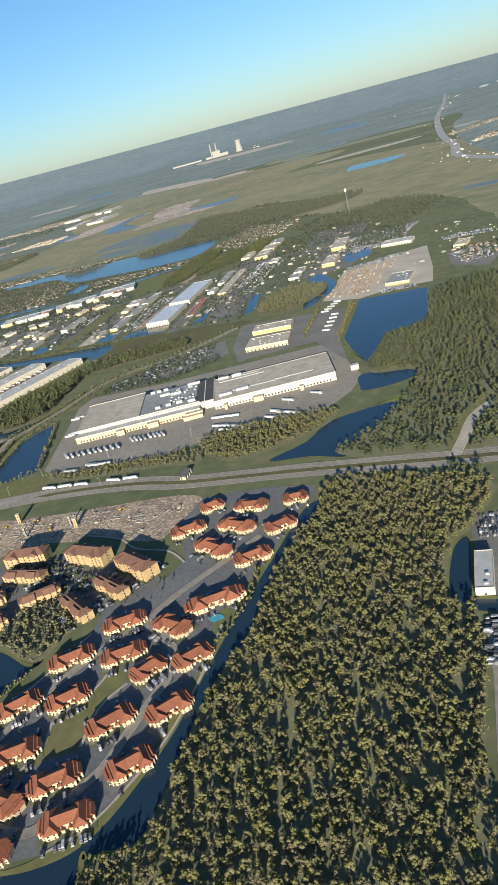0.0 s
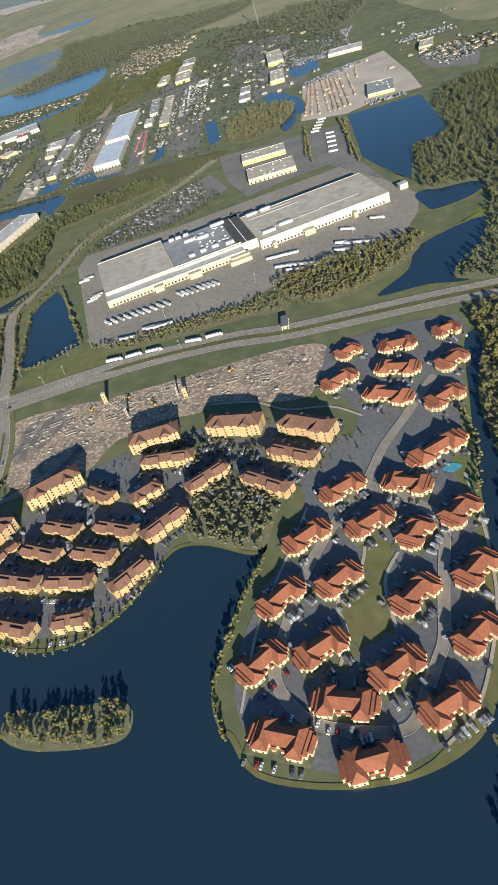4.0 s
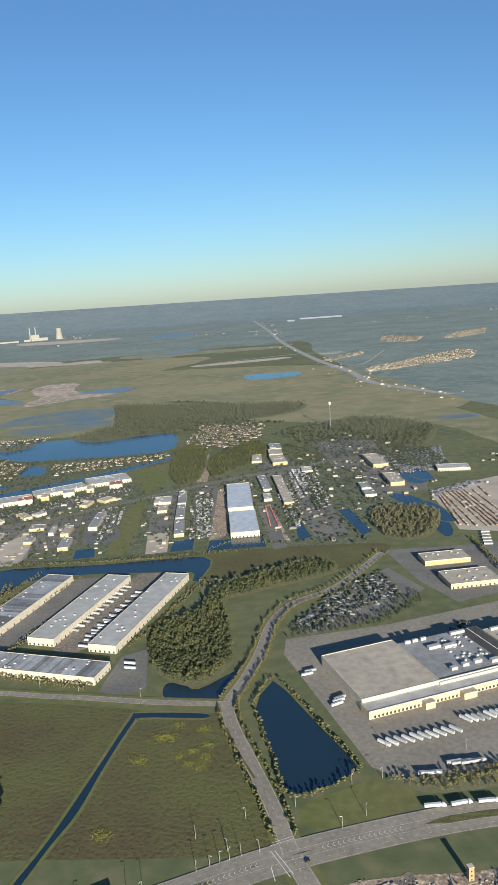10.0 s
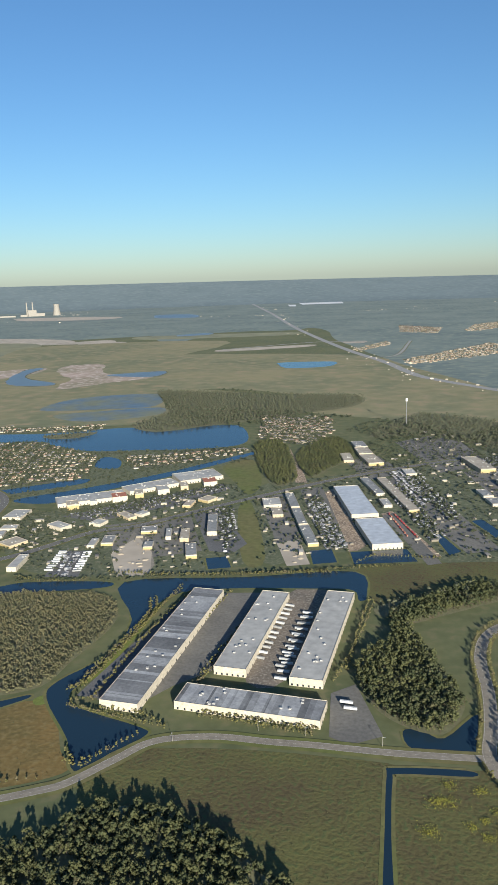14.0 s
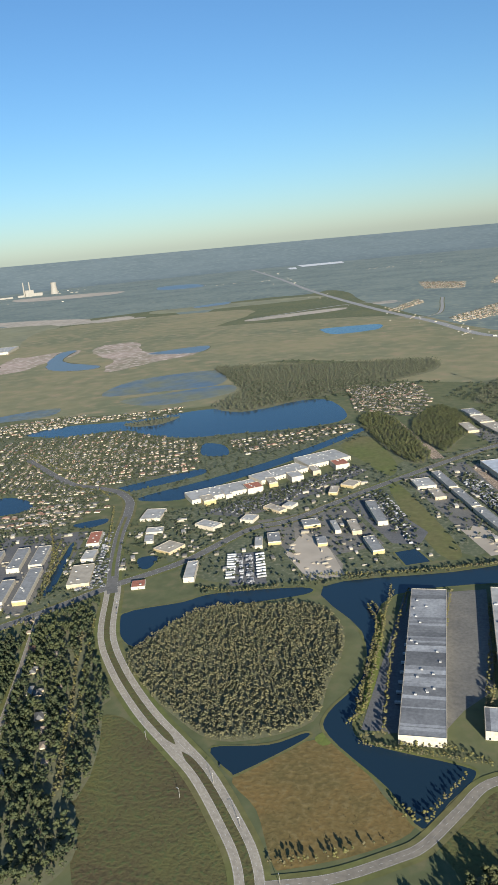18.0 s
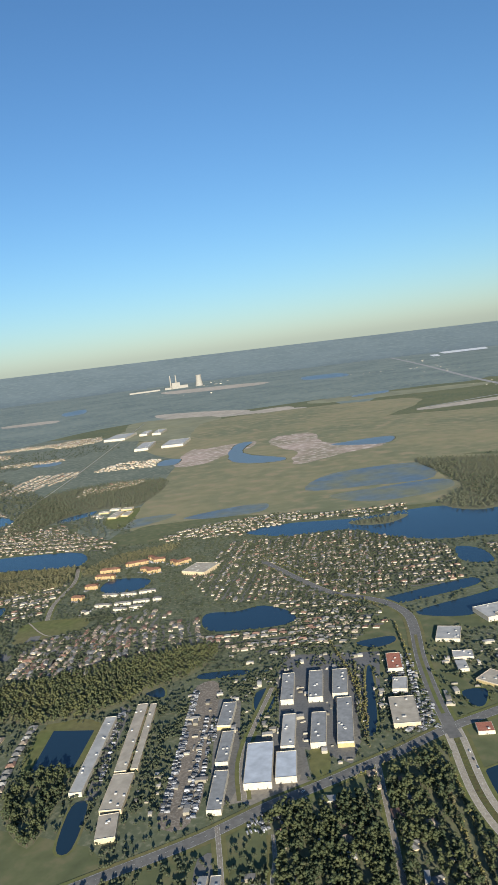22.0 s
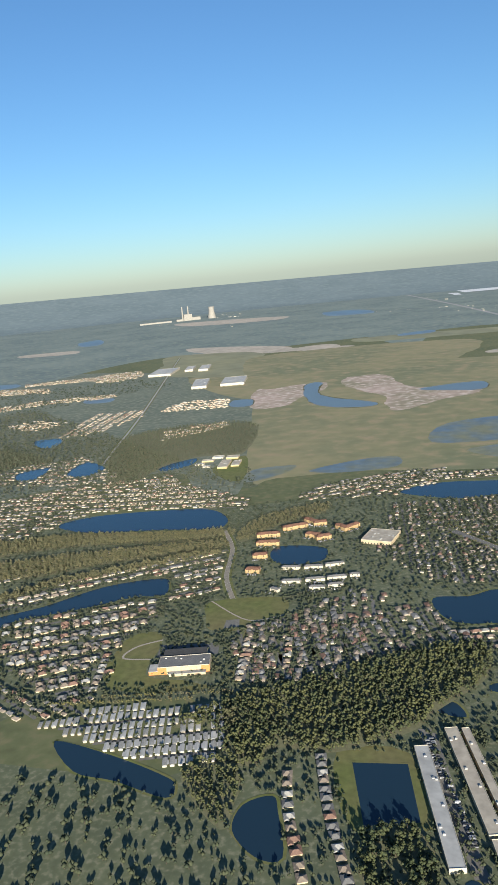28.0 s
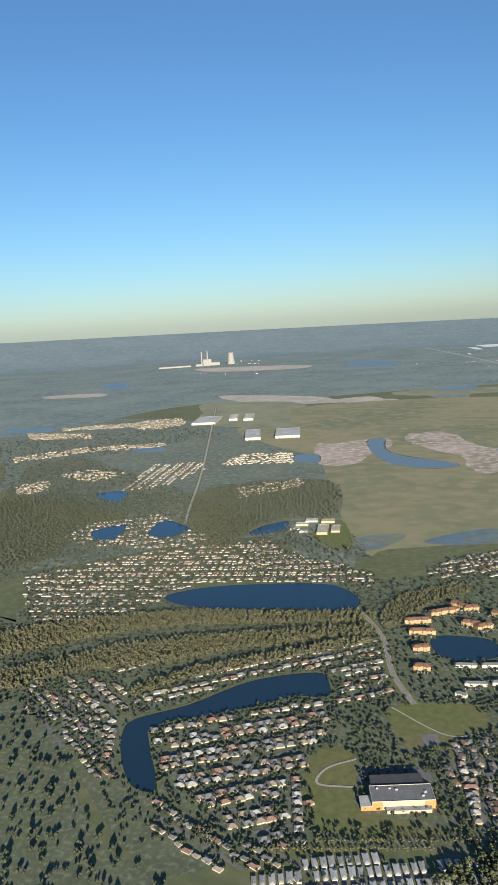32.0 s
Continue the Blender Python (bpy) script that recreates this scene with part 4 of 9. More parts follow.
FIELDS['apt_lot_e'] = ('asphalt', [(-153.9, 105), (-136.3, 100.1), (-137.3, 113.6), (-129.2, 127.1), (-124.4, 146.7), (-119, 141.5), (-116.1, 126.2), (-113.1, 108.5), (-110.1, 95.2), (-104, 81), (-98.9, 64.9), (-97.1, 53), (-97.3, 42.1), (-99.7, 35.3), (-105.8, 29.7), (-115.3, 25.9), (-126.4, 25.1), (-133.2, 29.6), (-137.1, 34.6), (-140.1, 45.2), (-140.5, 56.6), (-138.3, 70), (-140.5, 81.1), (-147.4, 93.8)])
FIELDS['mill_yard'] = ('concrete', [(-477.7, 311.4), (-461.2, 298.3), (-445.2, 271), (-443.8, 259.7), (-457.5, 255.2), (-470.6, 287.1)])
FIELDS['lumber_yard'] = ('pale_soil', [(-237.6, 346.6), (-260, 410.4), (-247.8, 434.7), (-224.7, 458.6), (-194.4, 400.3), (-181.1, 370.1), (-200.7, 362.9), (-213.3, 346.7)])
FIELDS['car_yard'] = ('asphalt_pale', [(-311, 487.3), (-275.3, 550), (-258, 495.9), (-286.9, 458.6)])
FIELDS['mall_lot'] = ('asphalt', [(-532.2, 325.8), (-465, 413), (-456.1, 401.2), (-474.3, 364.3), (-506.8, 321.8)])
FIELDS['trailer_lot'] = ('asphalt', [(-488.6, 244.4), (-498.4, 276.7), (-485.7, 280.2), (-473.2, 248.9)])
FIELDS['site_slab'] = ('site_slab', [(-233.6, 96.3), (-234, 103.3), (-229.6, 107.3), (-225.8, 111.9), (-222, 103.3), (-222.5, 94.4), (-224.5, 88.7), (-228.1, 85.3)])
FIELDS['site_slab_b'] = ('site_slab', [(-219.2, 87.5), (-213.8, 91.6), (-211.5, 97.4), (-208.2, 95.8), (-207.9, 87.9), (-212, 82.5), (-215.9, 80.4)])
FIELDS['works_yard'] = ('asphalt_pale', [(-622.0, 265.2), (-615.3, 273.2), (-592.8, 277.7), (-568.8, 221.7), (-567.2, 206.9), (-574.8, 209.2), (-589.1, 211.7), (-597.1, 211.2), (-610.4, 240.0)])
FIELDS['works_yard_b'] = ('asphalt_pale', [(-613.0, 212.0), (-603.0, 219.6), (-587.4, 212.1), (-577.9, 195.5), (-585.9, 181.3), (-600.1, 183.8)])
FIELDS['works_yard_c'] = ('asphalt_pale', [(-638.4, 237.6), (-628.5, 240.8), (-597.6, 179.2), (-601.9, 166.7)])
FIELDS['works_lawn'] = ('lawn', [(-584.8, 211.2), (-578.4, 212.9), (-573.4, 200.9), (-577.4, 196.3)])
FIELDS['track_field'] = ('lawn', [(-970.3, 594.8), (-967.9, 622.8), (-958.8, 633.1), (-947.9, 628.5), (-945.9, 612.6), (-953, 590.5), (-965.4, 588.6)])
FIELDS['ball_court'] = ('asphalt_pale', [(-783.2, 279.2), (-777.6, 282.3), (-774.1, 274.9), (-780.6, 271.5)])
FIELDS['bw_lot'] = ('bare_soil', [(-398.4, 402.7), (-393.2, 417.2), (-353.8, 321.3), (-359.1, 307.5)])
FIELDS['bw_lot_b'] = ('bare_soil', [(-355.6, 373), (-350.5, 379.7), (-317.2, 315.4), (-324.3, 309.6)])
FIELDS['scrap_yard'] = ('yard_soil', [(-653.3, 242.9), (-645.7, 250.1), (-628.9, 215.4), (-606.2, 167.8), (-617.8, 164.6), (-633.2, 205.5)])
FIELDS['wb_lot'] = ('concrete', [(-600.4, 186.3), (-576.6, 194.3), (-573.2, 186.7), (-588.2, 174.5), (-596.2, 177.1)])
FIELDS['gray_lot'] = ('asphalt', [(-623.4, 269.1), (-604.8, 275.6), (-577.3, 219), (-585.1, 213), (-589.3, 212)])
# Cast shadow behind the school, laid down as a dark asphalt-coloured patch.
FIELDS['school_lot'] = ('asphalt', [(-801, 248.9), (-775.6, 258.6), (-771.8, 249.6), (-796.5, 238.9)])
FIELDS['flex_lot'] = ('asphalt_pale', [(-671.5, 221.7), (-652.7, 179.4), (-645.4, 164.3), (-649.2, 163.1), (-673.5, 221.1)])
FIELDS['dirt_lot'] = ('bare_soil', [(-437.2, 466.8), (-451.6, 519.3), (-422.8, 453.8), (-412.6, 426.2), (-419.7, 424.4)])
FIELDS['bus_lot'] = ('asphalt', [(-290.5, 85.7), (-286.6, 90.4), (-283, 85.5), (-286.9, 82)])
FIELDS['e_lot'] = ('asphalt_pale', [(-72.1, 149.4), (-67.3, 153.1), (-58.7, 151.1), (-49.4, 122.3), (-60, 120.6), (-68.4, 138.7)])
FIELDS['e_lot_b'] = ('concrete', [(-56.1, 114.4), (-52.2, 117.2), (-45.8, 117.8), (-33, 76.6), (-38.5, 74.1), (-48.3, 98.5)])
FIELDS['lane_strip'] = ('asphalt_pale', [(-677.8, 222.1), (-673.5, 223.2), (-644, 162.2), (-647.9, 161)])
FIELDS['dirt_yard'] = ('yard_soil', [(-653.1, 245.9), (-645.3, 251.1), (-631.7, 224.5), (-622.5, 193.3), (-605.8, 162.4), (-616.4, 159), (-629.8, 191.2), (-639.3, 211.4)])
FIELDS['white_apron'] = ('concrete', [(-600.5, 188), (-581.8, 196.3), (-580, 187.4), (-598.3, 173.9)])
FIELDS['front_lot'] = ('asphalt', [(-628.2, 284.2), (-585.3, 296.8), (-567.8, 241.7), (-582.4, 237.8), (-589.6, 247.4), (-615.2, 240.6)])
FIELDS['auction_lot'] = ('asphalt_pale', [(-198.8, 429.9), (-177.7, 448.8), (-160.5, 414.8), (-158.3, 393), (-182.9, 400.6)])
FIELDS['shore_lawn'] = ('lawn', [(-100.3, 64.5), (-97, 48.3), (-101, 33.9), (-105, 28.6), (-98.4, 32.9), (-94.9, 45.5), (-95.7, 58.6), (-102.7, 79.1), (-109.8, 97.1), (-112.4, 96.6), (-104.6, 79.3)])
FIELDS['west_dock'] = ('asphalt', [(-410.9, 160.5), (-413.9, 183.2), (-413.9, 230.3), (-412.8, 246.3), (-409.5, 243.1), (-406.9, 180.5), (-405.2, 162.7)])
FIELDS['court_lawn'] = ('lawn', [(-125.4, 71.6), (-122.5, 73.2), (-118.3, 70.9), (-117.9, 62.9), (-113.4, 53.3), (-118, 47.8), (-119.9, 42.7), (-121.5, 44.1), (-122.2, 49.9), (-124.6, 55.6), (-123.4, 61.4), (-124.2, 68.4)])
FIELDS['container_yard'] = ('asphalt_pale', [(-354.6, 369.8), (-348.3, 377.6), (-316.3, 306.7), (-322.2, 303.1)])
FIELDS['rubble_yard'] = ('pale_soil', [(-398.3, 314.1), (-388.8, 322), (-374.5, 290.4), (-384.3, 285.5)])
FIELDS['gravel_mill'] = ('pale_soil', [(-473.9, 279.7), (-471.6, 304.8), (-454.3, 286.2), (-441.9, 259.8), (-456, 253.5)])
FIELDS['wreck_yard'] = ('asphalt_pale', [(-412.4, 409), (-400.9, 419.9), (-362, 316.8), (-371.4, 309.2)])
FIELDS['apt_lot_n'] = ('asphalt', [(-143, 117.7), (-152.6, 126.5), (-155.3, 141.3), (-146.1, 147.5), (-134, 153), (-123.2, 155.8), (-118.5, 148.6), (-115.7, 133.8), (-114.2, 121.7), (-123.8, 115.6), (-132.3, 107.4)])
FIELDS['storage_yard'] = ('asphalt_pale', [(-593.6, 144.7), (-594.7, 148.3), (-593.1, 151.7), (-587.6, 151.9), (-583, 142), (-573.4, 124), (-568.9, 113.7), (-588.6, 113.5), (-599.6, 125.5), (-586.9, 129.8)])
ROADS = {}
ROADS['highway'] = (9.2, [(-514.3, -106.3), (-390.2, -5.3), (-342.1, 33.8), (-312.6, 57.8), (-289, 77), (-272.1, 91.9), (-251.9, 109.5), (-218, 131.5), (-189.3, 144.1), (-171.3, 148.4), (-150.3, 156.3), (-132.1, 163.4), (-106.7, 172.1), (-88.7, 178.1), (-59.2, 189.1), (-23.6, 202.4), (34.5, 224), (184.4, 279.9)])
ROADS['ring_road'] = (4.1, [(-252.2, 110.1), (-261.9, 124.7), (-274, 140.8), (-284.2, 154.3), (-289.9, 165.3), (-290.3, 180.1), (-291.7, 198.8), (-295.4, 222.6), (-292.8, 242), (-279.5, 263.9), (-269.3, 307.1)])
ROADS['ring_road_south'] = (4.6, [(-251.8, 109.2), (-243.3, 99.6), (-236.2, 90.2), (-229.7, 78.7), (-225.4, 64.2), (-224.2, 54), (-222.8, 50.5), (-222.9, 39.2), (-225.1, 29.9), (-228.8, 19.8), (-237.4, -3.7), (-249.4, -36.5), (-270.1, -92.9)])
ROADS['dock_road'] = (3.0, [(-290.1, 164.8), (-314.9, 160.1), (-337.4, 157.2), (-350.6, 155), (-367.6, 152.6), (-382.8, 145.7), (-389.6, 135), (-397.1, 122.1), (-403.4, 116.5), (-416.3, 108), (-430.5, 102.7)])
ROADS['parkway'] = (7.0, [(-325.7, -144.5), (-390, 2), (-414.8, 58.8), (-430.1, 93.6), (-436.5, 108.2), (-444.9, 119.5), (-457.9, 134.2), (-469.9, 144.3), (-486.7, 158.2), (-506.3, 178.3), (-522.3, 199.7), (-536.7, 231.4), (-541.5, 240.5)])
ROADS['arterial'] = (4.9, [(-783.5, -67.7), (-681.7, 55.8), (-642.3, 103.6), (-618.1, 132.9), (-598.8, 156.3), (-585.3, 176.9), (-572.1, 193.8), (-555.3, 216.4), (-540.4, 238.3), (-517.7, 266.4), (-499.1, 306.1), (-479.9, 321.6), (-446.3, 371.6), (-389.2, 446.6), (-322.1, 511.6)])
ROADS['lane'] = (1.9, [(-558.6, 208.8), (-552, 194), (-541.8, 171.6), (-534.7, 155.3), (-524.6, 132.8), (-514.7, 111.7), (-507.1, 95.6)])
ROADS['lane_b'] = (1.2, [(-577.8, 164.8), (-572.6, 154.9), (-569.9, 147.5), (-563.6, 133.4), (-556.9, 120.9), (-548.4, 104.7)])
ROADS['lane_c'] = (1.6, [(-596.4, 163), (-588.2, 150.2), (-580.5, 137.6), (-574.2, 126.2), (-567.6, 114)])
ROADS['village_road'] = (2.7, [(-791.4, 301.8), (-807.9, 326.8), (-824, 365.3), (-844.5, 394)])
ROADS['far_highway'] = (12.4, [(-3392.2, 7865.2), (-2131.3, 4933.8), (-1213.4, 2788.9), (-870.8, 1951.2), (-706.5, 1574.6), (-564.1, 1271.4), (-475.2, 1104.7), (-424.3, 988.7), (-387.1, 925.7), (-291, 824.7)])
ROADS['mill_road'] = (1.9, [(-594.3, 177.6), (-607.7, 203.4), (-619.4, 252.6)])
ROADS['avenue'] = (2.4, [(-1048.3, 537.7), (-1080.8, 604.6), (-1173.7, 795.5), (-1465.9, 1367.9)])
ROADS['red_loop'] = (1.9, [(-105.6, 38.7), (-107.9, 34.8), (-117.2, 32.8), (-124, 33.6), (-131.2, 39.6), (-132.9, 50.5), (-133.5, 63.9), (-131.8, 76.8), (-129, 88.2), (-128.3, 99.9), (-125.7, 113), (-123, 127.8)])
ROADS['yellow_loop'] = (1.9, [(-223, 70.3), (-218.4, 73.6), (-214.9, 78.4), (-213, 84.9), (-212.4, 94.2)])
ROADS['cross_highway'] = (7.0, [(-808.8, 1289.7), (-691.6, 1421.9), (-629.8, 1452.9), (-557.2, 1432.9)])
ROADS['far_ramp'] = (5.4, [(-521.8, 1165.1), (-473, 1197.7), (-481.5, 1402.5), (-485.4, 1464)])
ROADS['red_loop_east'] = (1.9, [(-129, 88.2), (-116.3, 83.4), (-110.5, 78), (-108.3, 68.5), (-106.6, 60), (-105, 52.6), (-105.3, 46.7), (-105.8, 39.1)])
ROADS['ramp'] = (3.5, [(-89.1, 177.8), (-91.2, 191), (-93.8, 204.7), (-92.6, 215.1), (-87.7, 221.5), (-78.2, 222.8)])
ROADS['parkway_north'] = (5.2, [(-540.5, 238.5), (-552.2, 262.6), (-565.5, 294.1), (-576.8, 326.4), (-586, 344.8), (-601.5, 358.3), (-619.4, 364.7), (-643.8, 373.4), (-704.4, 420.3)])
# x, y, width, depth, height, turn in degrees, style
FLATS = []
FLATS += [
    (-403.8, 201.3, 13.1, 89.0, 3.0, 3.7, 'striped'),
    (-376.6, 218.4, 11.4, 64.3, 3.0, 3.3, 'white'),
    (-350.3, 222.0, 11.2, 71.0, 3.0, 3.4, 'white'),
    (-361.5, 169.6, 46.5, 11.3, 2.7, 2.9, 'striped'),
    (-532.0, 358.0, 41.7, 15.8, 2.4, 38.8, 'white'),
    (-507.7, 391.4, 34.7, 14.6, 2.4, 49.6, 'white'),
    (-487.8, 421.2, 29.6, 21.0, 2.4, 41.4, 'white'),
    (-663.4, 186.9, 4.7, 52.9, 1.6, 23.6, 'white'),
    (-656.0, 201.2, 4.4, 50.6, 1.6, 25.5, 'tan'),
    (-651.6, 203.2, 2.6, 49.0, 1.6, 25.8, 'tan'),
]
FLATS += [
    (-638.5, 167.9, 7.6, 21.2, 1.6, 23.8, 'tan'),
    (-630.0, 151.1, 6.5, 12.5, 1.6, 31.2, 'tan'),
    (-604.3, 178.0, 4.9, 22.3, 1.9, 22.2, 'grey'),
    (-615.1, 202.7, 4.6, 21.3, 1.9, 21.6, 'grey'),
    (-626.3, 224.7, 5.4, 18.8, 1.9, 20.6, 'grey'),
    (-597.6, 196.0, 9.6, 25.7, 2.4, 23.6, 'bluewhite'),
    (-587.9, 197.6, 7.3, 16.1, 2.2, 23.4, 'bluewhite'),
    (-596.5, 219.1, 5.1, 23.2, 2.2, 21.7, 'white'),
    (-586.1, 223.6, 5.7, 22.5, 2.2, 20.8, 'grey'),
    (-578.6, 231.9, 6.0, 33.6, 2.2, 20.7, 'grey'),
]
FLATS += [
    (-611.3, 251.6, 5.3, 24.6, 2.2, 22.1, 'grey'),
    (-600.5, 256.5, 6.0, 24.7, 2.2, 21.3, 'grey'),
    (-591.3, 261.0, 6.3, 22.6, 2.2, 20.4, 'grey'),
    (-559.1, 244.2, 10.0, 20.8, 1.9, 22.1, 'tan'),
    (-574.8, 285.0, 6.3, 15.9, 1.9, 20.6, 'red'),
    (-566.5, 264.9, 6.0, 10.6, 1.9, 15.3, 'white'),
    (-509.6, 254.1, 4.8, 17.3, 2.2, 15.1, 'white'),
    (-742.2, 399.4, 18.0, 19.4, 2.4, -1.6, 'tan'),
    (-779.7, 235.1, 21.8, 9.1, 3.2, 24.5, 'school'),
    (-227.6, 279.6, 21.3, 15.0, 2.2, 26.9, 'tan'),
]
FLATS += [
    (-240.4, 301.7, 20.7, 10.8, 2.2, 25.3, 'tan'),
    (-60.7, 127.1, 4.0, 13.9, 1.9, 22.1, 'white'),
    (-489.0, 288.6, 3.7, 11.0, 1.6, 16.2, 'white'),
    (-483.0, 294.0, 6.1, 11.7, 1.6, 19.7, 'grey'),
    (-521.7, 307.6, 12.4, 7.3, 1.9, -20.5, 'white'),
    (-503.2, 318.3, 7.2, 7.9, 1.6, -7.1, 'white'),
    (-493.7, 333.2, 12.8, 5.4, 1.6, -31.5, 'tan'),
    (-487.0, 339.1, 5.9, 6.8, 1.6, -18.3, 'white'),
    (-460.7, 374.5, 8.1, 9.0, 1.6, -19.6, 'tan'),
    (-468.1, 363.1, 4.8, 10.7, 1.6, 5.2, 'tan'),
]
FLATS += [
    (-439.7, 330.2, 5.1, 30.1, 2.2, 21.0, 'grey'),
    (-469.8, 314.3, 8.5, 8.3, 1.6, 23.9, 'grey'),
    (-456.6, 310.6, 2.9, 13.5, 1.9, 23.4, 'white'),
    (-447.4, 310.8, 4.6, 14.9, 1.9, 21.1, 'tan'),
    (-435.0, 290.6, 5.3, 17.0, 1.9, 24.7, 'grey'),
    (-459.5, 292.8, 4.6, 8.1, 1.6, 20.0, 'grey'),
    (-420.9, 376.7, 10.4, 13.8, 1.6, 22.7, 'white'),
    (-412.2, 359.6, 6.0, 13.1, 1.6, 22.1, 'tan'),
    (-410.0, 382.4, 5.0, 28.6, 1.9, 23.7, 'grey'),
    (-397.5, 353.8, 4.9, 28.4, 1.9, 23.9, 'grey'),
]
FLATS += [
    (-384.9, 326.1, 5.4, 28.1, 1.9, 25.0, 'grey'),
    (-351.0, 336.8, 15.2, 39.8, 3.0, 23.7, 'bluewhite'),
    (-373.6, 388.0, 15.0, 57.3, 3.0, 23.1, 'bluewhite'),
    (-352.7, 410.3, 5.9, 69.6, 1.9, 24.8, 'tan'),
    (-383.0, 491.4, 10.8, 26.8, 2.2, 25.9, 'tan'),
    (-393.2, 515.2, 10.4, 20.3, 2.2, 22.5, 'tan'),
    (-400.6, 536.0, 9.2, 19.6, 2.2, 23.0, 'grey'),
    (-401.3, 495.1, 7.4, 22.7, 1.6, 19.6, 'tan'),
    (-309.7, 491.6, 10.5, 35.0, 2.7, 24.9, 'tan'),
    (-287.7, 440.5, 8.8, 25.9, 2.4, 22.3, 'tan'),
]
FLATS += [
    (-296.2, 407.3, 6.9, 11.9, 1.6, 22.1, 'grey'),
    (-302.5, 423.1, 6.0, 13.9, 1.6, 21.4, 'grey'),
    (-370.0, 424.0, 5.5, 37.0, 1.6, 26.5, 'grey'),
    (-356.1, 391.0, 5.0, 12.5, 1.6, 23.0, 'white'),
    (-352.3, 463.2, 7.4, 13.1, 1.6, 20.8, 'white'),
    (-1359.2, 1137.4, 40.7, 82.3, 3.8, 19.6, 'white'),
    (-1325.2, 1173.5, 15.0, 55.3, 3.8, 24.0, 'white'),
    (-1298.5, 1180.8, 16.9, 65.3, 3.8, 23.2, 'white'),
    (-1202.2, 995.1, 22.7, 81.8, 3.8, 25.2, 'white'),
    (-1154.2, 1015.4, 35.9, 73.3, 3.8, 21.9, 'white'),
]
FLATS += [
    (-531.0, 279.0, 10.7, 10.8, 1.4, -21.2, 'tan'),
    (-528.3, 239.7, 5.9, 6.3, 1.4, 21.7, 'red'),
    (-558.6, 320.3, 11.1, 15.1, 1.4, 9.1, 'white'),
    (-547.7, 298.5, 8.8, 6.8, 1.4, 17.6, 'white'),
    (-546.0, 288.0, 4.5, 8.8, 1.4, 22.8, 'white'),
    (-925.0, 547.0, 8.4, 24.0, 1.7, 17, 'tan'),
    (-915.8, 552.0, 7.0, 17.0, 1.4, 17, 'tan'),
    (-929.5, 572.0, 11.0, 8.0, 1.5, 17, 'tan'),
    (-943.5, 570.5, 10.0, 6.5, 1.4, 17, 'white'),
    (-947.0, 557.5, 10.5, 6.0, 1.4, 17, 'tan'),
    (-948.3, 545.0, 7.6, 5.5, 1.3, 17, 'white'),
    (-938.3, 539.0, 6.5, 5.0, 1.3, 17, 'white'),
    (-287.5, 86.9, 4.2, 1.8, 1.1, 47.0, 'grey'),
    (-204.8, 379.4, 13.4, 21.6, 1.6, 16.9, 'grey'),
]
FLATS += [
    (-254.2, 476.2, 21.1, 12.3, 1.9, 14.1, 'white'),
    (-196.9, 449.4, 7.4, 15.0, 1.9, 10.5, 'tan'),
    (-585.9, 134.4, 2.8, 15.3, 1.1, 21.3, 'grey'),
    (-579.6, 130.4, 3.1, 27.1, 1.1, 24.0, 'grey'),
    (-588.5, 123.1, 14.0, 4.4, 1.1, -20.6, 'grey'),
    (-547.1, 114.5, 4.6, 1.4, 0.8, 21.4, 'white'),
    (-557.3, 133.0, 1.7, 3.7, 0.8, 24.2, 'white'),
    (-529.7, 160.1, 1.6, 5.3, 1.1, 19.2, 'grey'),
    (-533.9, 138.4, 2.4, 3.8, 1.1, 12.8, 'tan'),
    (-567.6, 185.4, 4.5, 3.4, 0.8, 22.5, 'grey'),
]
FLATS += [
    (-535.5, 342.6, 6.8, 9.6, 3.0, 37.7, 'tan'),
    (-527.9, 353.5, 4.1, 9.8, 2.65, 35.0, 'white'),
    (-515.4, 363.5, 9.2, 10.1, 3.2, 35.3, 'red'),
    (-507.5, 374.5, 5.2, 10.4, 2.7, 30.4, 'tan'),
    (-496.0, 384.4, 7.4, 10.6, 3.2, 34.6, 'white'),
    (-487.1, 397.4, 4.9, 11.0, 2.65, 29.5, 'tan'),
    (-474.0, 409.1, 8.7, 11.3, 3.0, 30.7, 'red'),
]
APARTMENTS = []
APARTMENTS += [
    (-206.4, 76.7, 14.5, 4.9, 3.5, 50.6, 'y'),
    (-212.4, 57.9, 13.5, 4.9, 3.5, 81.0, 'y'),
    (-187.4, 97.2, 13.0, 4.9, 3.5, 29.5, 'y'),
    (-167.0, 103.8, 14.1, 4.9, 3.5, 7.7, 'y'),
    (-147.6, 104.1, 14.2, 4.9, 3.5, -9.3, 'y'),
    (-179.7, 90.2, 13.5, 3.5, 2.4, 16.8, 'y'),
    (-148.0, 94.8, 12.6, 3.5, 2.4, -10.1, 'y'),
    (-166.0, 84.9, 11.2, 3.5, 2.4, 57.4, 'y'),
    (-150.6, 84.8, 13.1, 3.5, 2.4, -15.5, 'y'),
    (-169.6, 69.6, 11.6, 3.5, 2.4, 61.7, 'y'),
]
